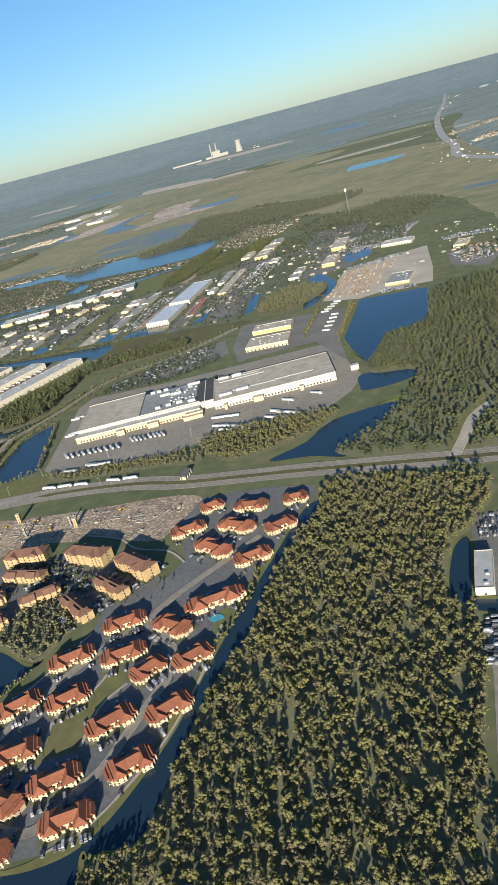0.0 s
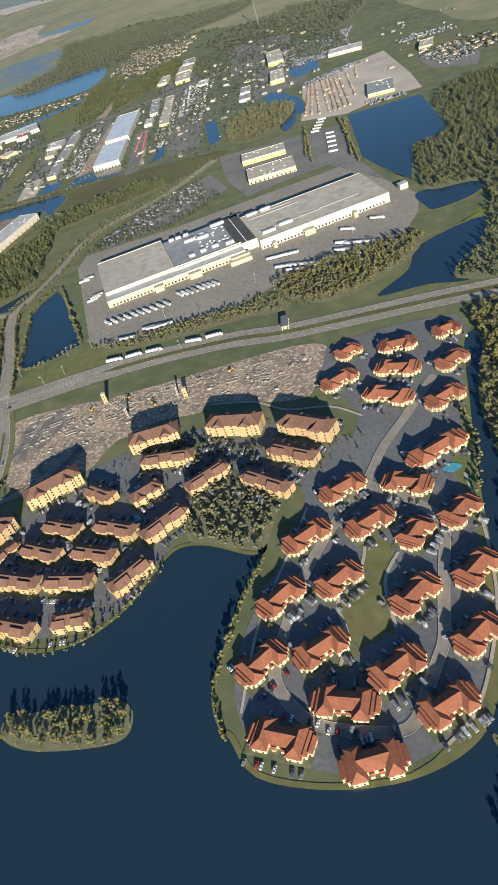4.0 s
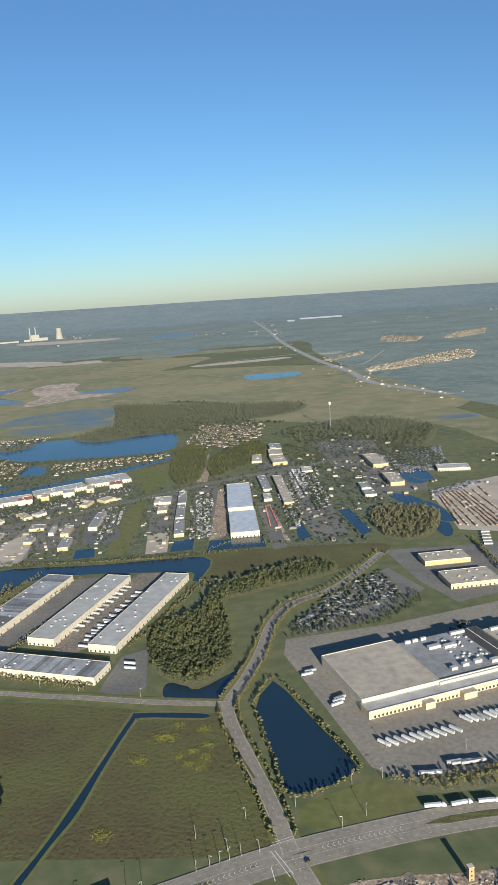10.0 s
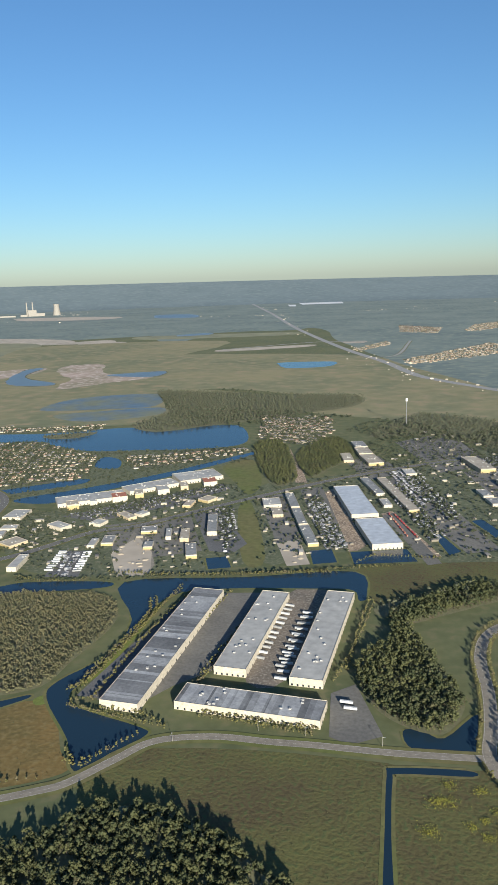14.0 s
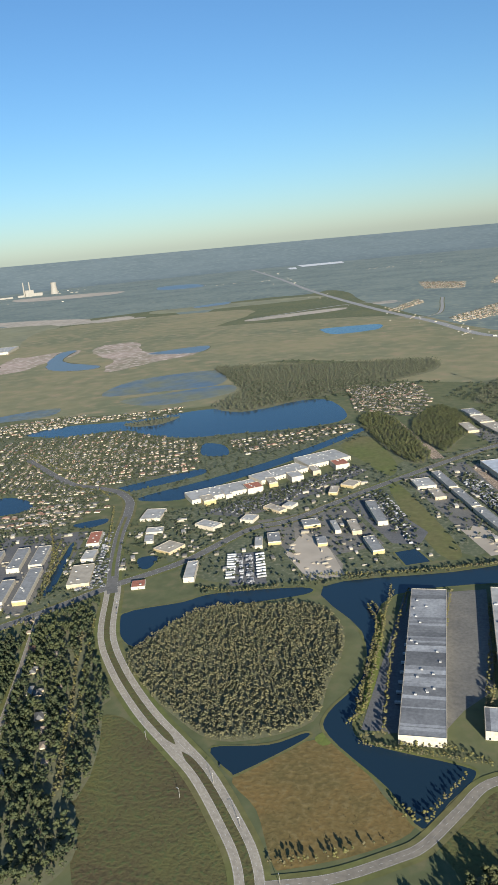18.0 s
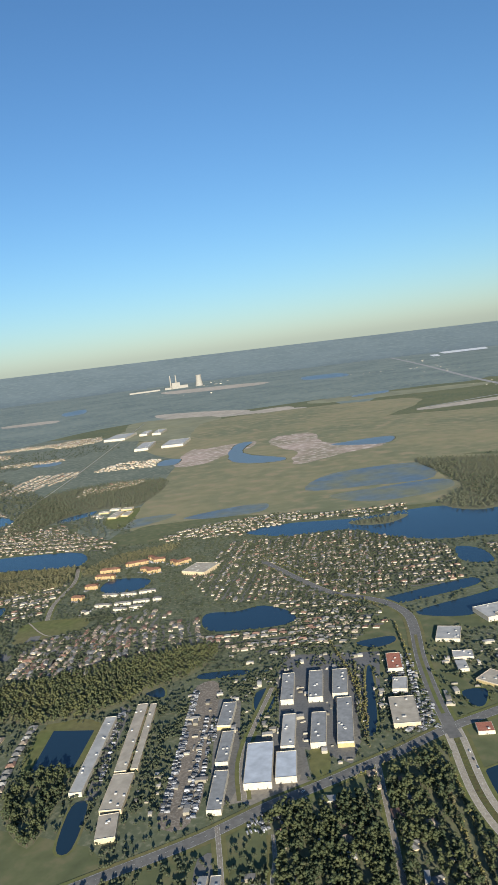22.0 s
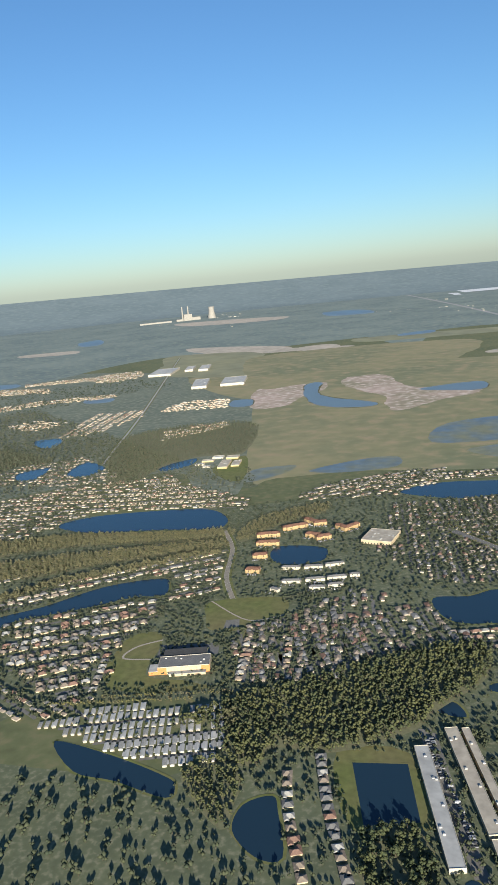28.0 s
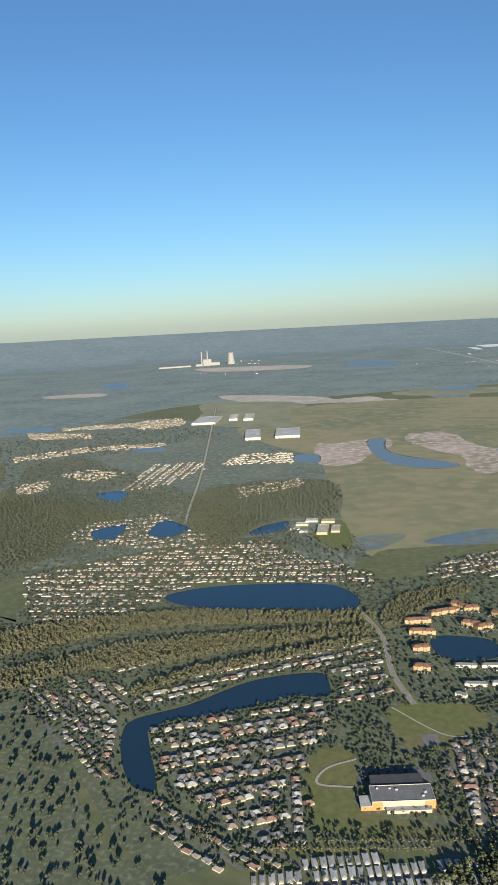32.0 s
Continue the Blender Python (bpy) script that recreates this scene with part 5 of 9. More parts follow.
APARTMENTS += [
    (-191.6, 76.5, 8.8, 3.5, 2.2, -13.9, 'y'),
    (-179.6, 78.3, 7.8, 3.5, 2.2, 55.9, 'y'),
    (-195.0, 64.5, 10.4, 3.5, 2.2, -2.2, 'y'),
    (-180.9, 66.4, 11.4, 3.5, 2.2, -3.0, 'y'),
    (-195.8, 56.9, 10.9, 3.5, 2.2, -3.2, 'y'),
    (-182.0, 58.5, 11.1, 3.5, 2.2, 0.5, 'y'),
    (-196.1, 48.3, 11.7, 3.5, 2.2, 2.9, 'y'),
    (-183.5, 50.4, 11.5, 3.5, 2.2, 10.5, 'y'),
    (-189.3, 37.3, 11.4, 3.5, 2.2, 1.5, 'y'),
    (-176.8, 41.6, 8.0, 3.5, 2.2, 22.7, 'y'),
]
APARTMENTS += [
    (-170.0, 54.5, 10.1, 3.5, 2.2, 64.7, 'y'),
    (-207.0, 38.2, 12.0, 4.6, 3.5, -1.4, 'y'),
    (-206.4, 55.9, 6.9, 1.9, 1.1, 69.7, 'y'),
    (-811.1, 389.7, 14.5, 3.5, 2.4, 23.9, 'y'),
    (-805.3, 376.2, 13.9, 3.5, 2.4, 16.3, 'y'),
    (-801.4, 356.5, 8.5, 3.5, 2.4, 25.1, 'y'),
    (-795.9, 335.8, 8.0, 3.5, 2.4, 10.0, 'y'),
    (-800.3, 406.8, 16.6, 3.5, 2.4, 38.7, 'y'),
    (-793.8, 418.8, 11.1, 3.5, 2.4, -28.4, 'y'),
    (-786.9, 416.3, 8.5, 3.5, 2.4, 26.0, 'y'),
]
APARTMENTS += [
    (-783.2, 394.6, 9.3, 3.5, 2.4, -6.2, 'y'),
    (-776.1, 392.7, 9.4, 3.5, 2.4, 41.5, 'y'),
    (-770.6, 411.8, 9.3, 3.5, 2.4, -26.8, 'y'),
    (-765.5, 413.4, 12.3, 3.5, 2.4, 60.3, 'y'),
    (-777.1, 344.8, 10.2, 2.4, 1.6, 14.7, 'w'),
    (-765.4, 348.8, 10.1, 2.4, 1.6, 19.7, 'w'),
    (-755.5, 355.0, 10.4, 2.4, 1.6, 29.3, 'w'),
    (-769.7, 327.8, 10.1, 2.4, 1.6, 15.6, 'w'),
    (-758.5, 333.1, 10.2, 2.4, 1.6, 23.1, 'w'),
    (-748.4, 338.5, 10.1, 2.4, 1.6, 25.3, 'w'),
]
APARTMENTS += [
    (-740.3, 343.7, 5.2, 2.4, 1.6, 21.6, 'w'),
    (-774.0, 316.0, 5.0, 2.4, 1.6, -16.3, 'w'),
    (-753.9, 323.8, 8.0, 2.4, 1.6, 13.7, 'w'),
    (-745.8, 329.1, 7.8, 2.4, 1.6, 24.3, 'w'),
    (-110.3, 28.5, 9.1, 3.9, 2.4, 31.1, 'r'),
    (-101.6, 40.2, 8.7, 3.9, 2.4, 49.2, 'r'),
    (-125.5, 28.5, 9.9, 3.9, 2.4, 2.3, 'r'),
    (-117.5, 36.8, 10.0, 3.9, 2.4, 8.6, 'r'),
    (-110.9, 45.0, 9.1, 3.9, 2.4, 55.3, 'r'),
    (-99.5, 54.0, 8.4, 3.9, 2.4, 62.2, 'r'),
]
APARTMENTS += [
    (-124.5, 45.9, 9.1, 3.9, 2.4, 52.1, 'r'),
    (-133.9, 41.0, 8.9, 3.9, 2.4, 62.6, 'r'),
    (-111.5, 60.3, 9.3, 3.9, 2.4, 64.0, 'r'),
    (-102.2, 67.9, 8.7, 3.9, 2.4, 66.4, 'r'),
    (-126.1, 61.2, 8.6, 3.9, 2.4, 60.8, 'r'),
    (-135.7, 55.1, 9.3, 3.9, 2.4, 63.2, 'r'),
    (-114.9, 74.9, 7.4, 3.9, 2.4, 76.7, 'r'),
    (-107.7, 81.7, 8.1, 3.9, 2.4, 66.0, 'r'),
    (-136.1, 70.7, 9.7, 3.9, 2.4, 55.5, 'r'),
    (-124.4, 76.4, 9.4, 3.9, 2.4, 50.6, 'r'),
]
APARTMENTS += [
    (-120.0, 88.2, 9.5, 3.9, 2.4, -0.6, 'r'),
    (-116.0, 99.5, 13.2, 3.9, 2.4, 50.5, 'r'),
    (-133.0, 85.2, 9.4, 3.9, 2.4, 50.2, 'r'),
    (-118.1, 117.9, 9.1, 3.9, 2.4, 53.5, 'r'),
    (-131.8, 118.0, 11.4, 3.9, 2.4, -7.1, 'r'),
    (-146.0, 123.9, 9.2, 3.9, 2.4, 52.5, 'r'),
    (-132.4, 129.3, 10.4, 3.9, 2.4, 3.3, 'r'),
    (-119.5, 132.9, 8.0, 3.9, 2.4, 59.9, 'r'),
    (-147.6, 136.8, 6.4, 3.9, 2.4, 59.0, 'r'),
    (-135.1, 139.8, 9.0, 3.9, 2.4, 22.9, 'r'),
]
APARTMENTS += [
    (-123.7, 146.6, 6.4, 3.9, 2.4, 39.9, 'r'),
]
# row direction in degrees, kind, outline
SUBURBS = []
SUBURBS += [
    (38.2, 'h', [(-890, 245), (-863, 266), (-829, 291), (-818, 277), (-820, 259), (-822, 247), (-804, 211), (-818, 197), (-859, 211), (-874, 224)]),
    (43.8, 'h', [(-911, 254), (-891, 272), (-873, 303), (-845, 322), (-832, 319), (-822, 292), (-805, 309), (-826, 361), (-850, 346), (-871, 321), (-893, 300), (-913, 265)]),
    (-29.6, 'h', [(-958, 273), (-921, 272), (-911, 246), (-893, 222), (-925, 236), (-951, 256)]),
]
SUBURBS += [
    (-70.6, 'h', [(-770, 274), (-758, 292), (-735, 326), (-717, 326), (-710, 248), (-749, 231), (-757, 231)]),
    (28, 'm', [(-817, 181), (-795, 197), (-782, 203), (-750, 216), (-736, 185), (-748, 178), (-765, 175), (-799, 180)]),
    (-57, 'h', [(-776, 274), (-752, 288), (-693, 320), (-684, 300), (-660, 286), (-682, 283), (-710, 260), (-734, 242), (-750, 231), (-766, 252)]),
]
SUBURBS += [
    (25.4, 'h', [(-682, 294), (-636, 316), (-626, 337), (-611, 334), (-609, 305), (-633, 284), (-657, 284)]),
    (-72.6, 'f', [(-754, 466), (-653, 508), (-624, 504), (-613, 360), (-647, 354), (-683, 347), (-709, 350), (-739, 380), (-746, 431)]),
    (17.7, 'f', [(-1088, 383), (-1027, 466), (-960, 512), (-919, 477), (-856, 460), (-849, 438), (-870, 436), (-962, 412), (-970, 374), (-999, 318), (-1004, 296)]),
]
SUBURBS += [
    (29.2, 'f', [(-1129, 476), (-1132, 521), (-1111, 535), (-1090, 559), (-1002, 503), (-1022, 467), (-1060, 467), (-1098, 458)]),
    (23.9, 'f', [(-735, 447), (-655, 482), (-592, 470), (-572, 427), (-569, 396), (-613, 371), (-678, 368)]),
    (29.2, 'f', [(-569, 470), (-528, 493), (-486, 516), (-481, 499), (-518, 455), (-544, 434)]),
    (12.7, 'f', [(-670, 357), (-614, 360), (-590, 332), (-604, 300), (-622, 291)]),
]
SUBURBS += [
    (30.9, 'f', [(-510, 629), (-458, 660), (-439, 622), (-470, 571), (-487, 543)]),
    (22.8, 'f', [(-823, 503), (-758, 538), (-694, 559), (-652, 582), (-642, 558), (-682, 540), (-749, 519), (-809, 491)]),
    (56, 'f', [(-948.3, 282.9), (-938.7, 295.3), (-932.9, 319.9), (-913.9, 335.9), (-888, 354.1), (-874.8, 367.5), (-870.3, 358.8), (-882.9, 345.4), (-907.1, 325.9), (-924.7, 309.1), (-929.4, 287)]),
    (50, 't', [(-1063.7, 666.6), (-1048.5, 703.5), (-1016.7, 728.6), (-1003.3, 704.2), (-1031.1, 670.2), (-1047.6, 642.2)]),
    (35, 't', [(-1501.6, 1080.4), (-1491.6, 1144.3), (-1438.3, 1185.3), (-1380.2, 1093.7), (-1416, 1036.6)]),
    (42.7, 't', [(-1474, 784), (-1414, 873), (-1311, 921), (-1293, 894), (-1383, 834), (-1442, 751)]),
    (28.2, 't', [(-1603, 1044), (-1514, 1110), (-1419, 1162), (-1385, 1106), (-1480, 1063), (-1576, 1013)]),
    (106.9, 't', [(-1184, 638), (-1234, 772), (-1170, 796), (-1150, 756), (-1149, 656)]),
]
SUBURBS += [
    (39.6, 't', [(-1145, 780), (-1148, 855), (-1084, 872), (-1061, 806)]),
    (59.9, 't', [(-1067, 607), (-1009, 717), (-1002, 702), (-1061, 603)]),
    (7.1, 't', [(-1318, 693), (-1299, 729), (-1228, 714), (-1253, 662)]),
    (66.1, 't', [(-1326, 630), (-1305, 663), (-1267, 612), (-1291, 594)]),
    (62.3, 't', [(-453, 1133), (-335, 1416), (-304, 1363), (-300, 1246), (-434, 1068)]),
    (-40.2, 't', [(-573, 1908), (-457, 1808), (-453, 1652), (-537, 1682)]),
]
SUBURBS += [
    (74.3, 't', [(-568, 1283), (-529, 1461), (-512, 1388), (-547, 1235)]),
    (22.6, 'f', [(-200, 441), (-163, 456), (-150, 425), (-179, 408)]),
    (-61, 'w', [(-578, 170), (-554, 189), (-540, 159), (-532, 146), (-561, 137)]),
    (44, 'f', [(-827, 479), (-807, 510), (-765, 547), (-736, 561), (-733, 521), (-756, 485), (-797, 469), (-819, 463)]),
    (-52.9, 'w', [(-567, 195), (-558, 205), (-532, 196), (-511, 156), (-501, 124), (-514, 121)]),
]
SUBURBS += [
    (-22.8, 'f', [(-519, 654), (-457, 642), (-433, 594), (-440, 531), (-469, 539), (-499, 591)]),
    (37.4, 'f', [(-959, 301), (-922, 335), (-888, 355), (-886, 349), (-918, 329), (-951, 296)]),
    (71.9, 't', [(-403, 1713), (-388, 1906), (-327, 2023), (-318, 1814), (-372, 1700)]),
    (-32.8, 'f', [(-984, 268), (-948, 259), (-909, 238), (-880, 207), (-894, 207), (-930, 226), (-957, 239)]),
]
SUBURBS += [
    (-17.4, 'f', [(-866, 208), (-848, 202), (-825, 195), (-808, 205), (-813, 222), (-794, 188), (-825, 181), (-854, 190)]),
]
SUBURBS += [
    (18, 't', [(-1569, 922), (-1629, 984), (-1500, 991), (-1461, 946)]),
    (24, 'f', [(-958, 467), (-962, 502), (-911, 482), (-880, 472), (-870, 461), (-934, 449)]),
]
# gap between trees, outline
COVER = []
COVER += [
    (2.0, [(-661.3, 230.1), (-648.5, 233.2), (-617.8, 163.5), (-627.6, 160.5)]),
    (2.0, [(-636.5, 260.0), (-626.2, 272.1), (-616.5, 246.6), (-621.4, 237.1), (-628.9, 243.6)]),
    (2.7, [(-994, 388), (-874, 435), (-763, 493), (-628, 545), (-600, 307), (-607, 290), (-661, 282), (-682, 283), (-710, 260), (-745, 223), (-815, 200), (-859, 179), (-1048, 332)]),
    (2.45, [(-1123, 316), (-1023, 316), (-915, 268), (-877, 211), (-839, 191), (-818, 190), (-799, 204), (-754, 221), (-745, 232), (-724, 240), (-713, 280), (-736, 331), (-803, 304), (-824, 365), (-857, 348), (-891, 315), (-914, 280), (-976, 230)]),
]
COVER += [
    (3.2, [(-746, 463), (-658, 487), (-482, 516), (-461, 491), (-473, 469), (-514, 428), (-559, 374), (-578, 342), (-601, 351), (-614, 280)]),
    (3.6, [(-562, 318), (-542, 335), (-458, 415), (-430, 382), (-405, 283), (-455, 254), (-511, 253)]),
    (3.7, [(-442, 405), (-391, 454), (-292, 556), (-279.3, 318.7), (-316.5, 309.6), (-367.9, 309.1), (-398.6, 288.6)]),
    (2, [(-502, 241), (-455, 254), (-377.3, 283.5), (-354.8, 289.9), (-353.5, 284.6), (-399.4, 268.7), (-450, 250), (-497, 235)]),
]
COVER += [
    (2.8, [(-661, 274), (-629, 299), (-570, 302), (-557, 334), (-499, 306), (-526, 266), (-540, 242), (-578, 213), (-591, 181)]),
    (2.8, [(-791, 275), (-695, 306), (-588, 282), (-544, 244), (-555, 216), (-572, 194), (-611, 143), (-635, 144), (-687, 171), (-744, 194)]),
    (2.6, [(-750, 167), (-726, 192), (-678, 216), (-667, 235), (-653, 247), (-640, 213), (-623, 151), (-651, 142), (-695, 141), (-732, 155)]),
]
COVER += [
    (2.9, [(-225.5, 80.8), (-195.3, 87.3), (-177.3, 101.1), (-154.8, 106.3), (-134.5, 102.9), (-132.7, 89.9), (-148.5, 86.9), (-165.9, 74.7), (-164.1, 50), (-174.5, 37.4), (-201.8, 35.1), (-214.6, 51.5)]),
    (4.2, [(-154, 103.8), (-123.8, 115.6), (-124.4, 146.7), (-102.7, 81.3), (-94.7, 45), (-100.5, 33.1), (-115.2, 25.7), (-131.1, 28.1), (-135, 32.4), (-136.2, 68.1), (-130.6, 92.9)]),
    (1.6, [(-174.7, 165.7), (-142.1, 199.7), (-142.2, 191.2), (-158.2, 172.6), (-168.7, 160.5)]),
]
COVER += [
    (1.6, [(-285, 203.5), (-287.6, 222.9), (-261, 236.8), (-248.7, 265.8), (-241.8, 255.4), (-255.8, 225.7), (-278.8, 202.4)]),
    (3.2, [(-1247, 416), (-1291, 594), (-1089, 652), (-929, 609), (-867, 489), (-927, 504), (-1027, 466), (-1088, 383), (-1133, 324)]),
    (3, [(-396, 460), (-396, 575), (-295, 646), (-284, 538), (-378, 465)]),
    (2.6, [(-607, 88), (-636, 112), (-605, 142), (-581, 166), (-536, 101)]),
]
COVER += [
    (4.2, [(-1172, 276), (-958, 247), (-916, 217), (-871, 180), (-835, 170), (-821, 147), (-917, 107)]),
    (4.2, [(-857, 139), (-750, 167), (-732, 155), (-695, 141), (-670, 135), (-661, 115), (-766, 78)]),
    (2.2, [(-587, 149), (-572, 152), (-562, 131), (-555, 119), (-548, 105), (-558, 102), (-573, 126)]),
    (2.2, [(-630, 142), (-599, 150), (-593, 143), (-588, 131), (-612, 124)]),
    (2.2, [(-568, 116), (-557, 119), (-539, 92), (-571, 83), (-594, 106)]),
]
COVER += [
    (8, [(-1538, 500), (-1665, 750), (-1585, 899), (-1371, 1074), (-1113, 921), (-1019, 810), (-932, 589), (-1002, 503), (-1127, 532), (-1108, 404), (-1212, 338)]),
    (5, [(-671, 740), (-617, 816), (-435, 742), (-418, 662), (-520, 599), (-576, 574)]),
    (5, [(-424, 593), (-392, 698), (-289, 718), (-285, 578), (-370, 559)]),
]
# gap, distance either side of the line, line
TREE_ROWS = []
TREE_ROWS += [
    (1.3, 0, [(-593.0, 282.9), (-580.8, 254.7), (-573.8, 237.3), (-567.0, 222.1)]),
    (1.7, 0.0, [(-282.1, 165.5), (-281.3, 182.7), (-274, 177.1), (-260.8, 162.7), (-246.5, 147), (-243.7, 143.8), (-248.4, 134.9), (-257.8, 127.7), (-267.1, 141.9), (-280.3, 162.8)]),
    (2, 2.2, [(-226.6, 77), (-222.7, 63.1), (-222.8, 50.5), (-222.9, 39.2)]),
    (1.5, 0.0, [(-406.4, 155.1), (-396.2, 157.4), (-383.3, 153.2)]),
    (1.6, 0.0, [(-380.6, 166), (-352.6, 165.6), (-337.8, 163.5)]),
    (1.6, 0.0, [(-396.4, 160.9), (-398.5, 190.1), (-399, 227.5), (-398.7, 251.8)]),
    (2, 0.0, [(-421.2, 167.9), (-421.6, 204.2), (-420.5, 248.3)]),
]
TREE_ROWS += [
    (1.6, 0.0, [(-338, 201.1), (-340.1, 237.9), (-340.6, 257.5)]),
    (2.2, 0.0, [(-393.6, 130.2), (-386.6, 139.7), (-381, 146.1)]),
    (1.7, 0.0, [(-412.2, 160.7), (-417.5, 154.4), (-395, 153.8), (-388.7, 151.5)]),
    (2.2, 0.0, [(-405.4, 133.8), (-399.1, 130.2), (-393.3, 139.5)]),
    (2.2, 0.0, [(-433.2, 108.9), (-424, 110.9), (-414, 114.9)]),
    (1.8, 0.0, [(-564.9, 217.9), (-585.8, 276.2)]),
    (2, 2.7, [(-568.3, 194.8), (-555.3, 216.4)]),
    (1.2, 0.0, [(-799.3, 204.2), (-751.1, 223.4)]),
    (1.3, 0.0, [(-817.4, 192.8), (-764.1, 214)]),
]
TREE_ROWS += [
    (1.4, 0.0, [(-134.7, 26.8), (-140, 33), (-142.5, 43.8), (-143.1, 55.1), (-142.9, 64.7)]),
    (2, 0.0, [(-200.1, 32.9), (-182.4, 32.7), (-172.7, 36.7), (-166.8, 47.5), (-164.2, 58.7)]),
    (1.6, 0.0, [(-116.6, 116.7), (-108.9, 105.1), (-105.3, 87.3)]),
    (1.5, 0.0, [(-460.7, 256.2), (-403.4, 268.5), (-353.2, 290.2), (-333, 299)]),
    (1.6, 0.0, [(-353.9, 297.5), (-345.3, 307.5), (-316.8, 311.8)]),
    (2.2, 0.0, [(-422.1, 251.6), (-419.2, 186.4), (-419, 159.8)]),
    (1.5, 0.0, [(-210.6, 335.5), (-191.8, 285.2)]),
    (1.5, 0.0, [(-230.8, 333.2), (-214.6, 290.2)]),
]
TREE_ROWS += [
    (1.3, 0.0, [(-226.7, 324.2), (-209.9, 284.6)]),
    (1.3, 0.0, [(-215.7, 340.9), (-186.2, 278.5)]),
    (1.2, 0.0, [(-226.4, 64), (-225.6, 56.2), (-225.5, 47.7), (-226.8, 39.1), (-227.5, 32.4)]),
    (1.3, 0.0, [(-221.2, 64.7), (-219.8, 57.7), (-219, 48.7), (-219.5, 42.6), (-221, 33.6)]),
    (1, 0.0, [(-240.2, 96.5), (-236.1, 90.6), (-232.6, 85.1)]),
    (0.9, 0.0, [(-284.2, 151.2), (-278.2, 143), (-269.8, 133.3)]),
    (1.4, 0.8, [(-383.8, 166.2), (-383.3, 193), (-383, 212.8), (-383.6, 240.5)]),
    (1.5, 0.0, [(-340.2, 192.1), (-338.3, 226.6), (-338.7, 257.2)]),
]
TREE_ROWS += [
    (1.3, 1.1, [(-374.8, 161.9), (-357.3, 162.4), (-339, 162.7)]),
    (1.4, 0.0, [(-416.1, 154.1), (-404.6, 153.1), (-393.9, 152.8), (-381.7, 152.5)]),
    (1.5, 0.0, [(-411.9, 159.6), (-414.1, 182.5), (-415.8, 224), (-414.6, 250.4)]),
    (1.8, 0.0, [(-402.4, 128.8), (-397.4, 128.5), (-394.8, 134.2), (-391.9, 139.8), (-388.8, 148.1)]),
    (1.3, 0.0, [(-440, 257.2), (-421.2, 263.9), (-388.1, 274.4), (-359.8, 282.8)]),
    (2.4, 0.0, [(-427.7, 109.5), (-412.6, 117.5), (-406.1, 120.6)]),
    (1.4, 0.0, [(-406.1, 246.5), (-406.4, 230.8)]),
]
TREE_ROWS += [
    (1.5, 0.0, [(-498.5, 239.9), (-483.2, 239.2), (-465.9, 246.5)]),
    (1.3, 0.0, [(-552.1, 225.5), (-522.6, 177.8), (-505.1, 143.1), (-494.3, 120.7)]),
    (1.2, 0.0, [(-612.7, 303.6), (-588.8, 268.5), (-570, 233.9)]),
    (1, 0.0, [(-427.4, 236.9), (-421.3, 222.9), (-420, 192.5), (-419.4, 170.7), (-423.3, 161.6)]),
    (1.2, 0.0, [(-428.4, 234), (-423.3, 220.1), (-422, 192.1), (-421.9, 171.9)]),
    (1.5, 0.0, [(-563.7, 277.5), (-587.7, 330.3)]),
    (1.6, 0.0, [(-598.1, 345.3), (-639.3, 383.1), (-670.5, 402.2), (-708.8, 429)]),
]
TREE_ROWS += [
    (1.8, 0.0, [(-612.8, 350.2), (-652.4, 378.9), (-692.6, 405.2)]),
    (1.2, 0.0, [(-536.2, 208.1), (-520, 172.7), (-512.1, 156.8), (-505.7, 142.7), (-500, 130.1), (-493.8, 117)]),
    (1.2, 0.0, [(-532.4, 208.7), (-518.2, 176.1), (-510.1, 159.1), (-502.6, 142.3), (-497.1, 130.8), (-490.6, 117.8)]),
    (0.9, 0.0, [(-219, 145.9), (-211.7, 149.4), (-203.9, 154.2), (-194.2, 158.7), (-184.5, 162.8)]),
    (1, 0.0, [(-212.6, 152), (-203, 157.2), (-193.4, 162.4)]),
    (1.6, 0.0, [(-235.3, 140.3), (-223.2, 144.4), (-212.9, 147.4)]),
]
# first place, last place, number, turn
TRAILERS = []
TRAILERS += [
    ((-239.9, 155.7), (-222.1, 167.1), 10, -26.6),
    ((-221.0, 151.9), (-215.1, 154.0), 6, 30.4),
    ((-219.9, 172.9), (-208.7, 179.6), 8, -29.2),
    ((-271.1, 187.5), (-270.7, 189.5), 2, 36.9),
    ((-257.2, 172.1), (-257.3, 176.0), 3, 46),
    ((-193.6, 195.6), (-186.8, 198.2), 4, 25),
    ((-187.7, 188.7), (-175.0, 190.1), 6, 15.3),
    ((-182.9, 185.7), (-172.7, 188.2), 5, 8.4),
    ((-170.7, 203.0), (-160.5, 202.3), 4, 0),
    ((-169.4, 198.1), (-162.0, 198.8), 3, 0),
    ((-163.4, 220.7), (-163.3, 221.1), 1, -1.6),
]
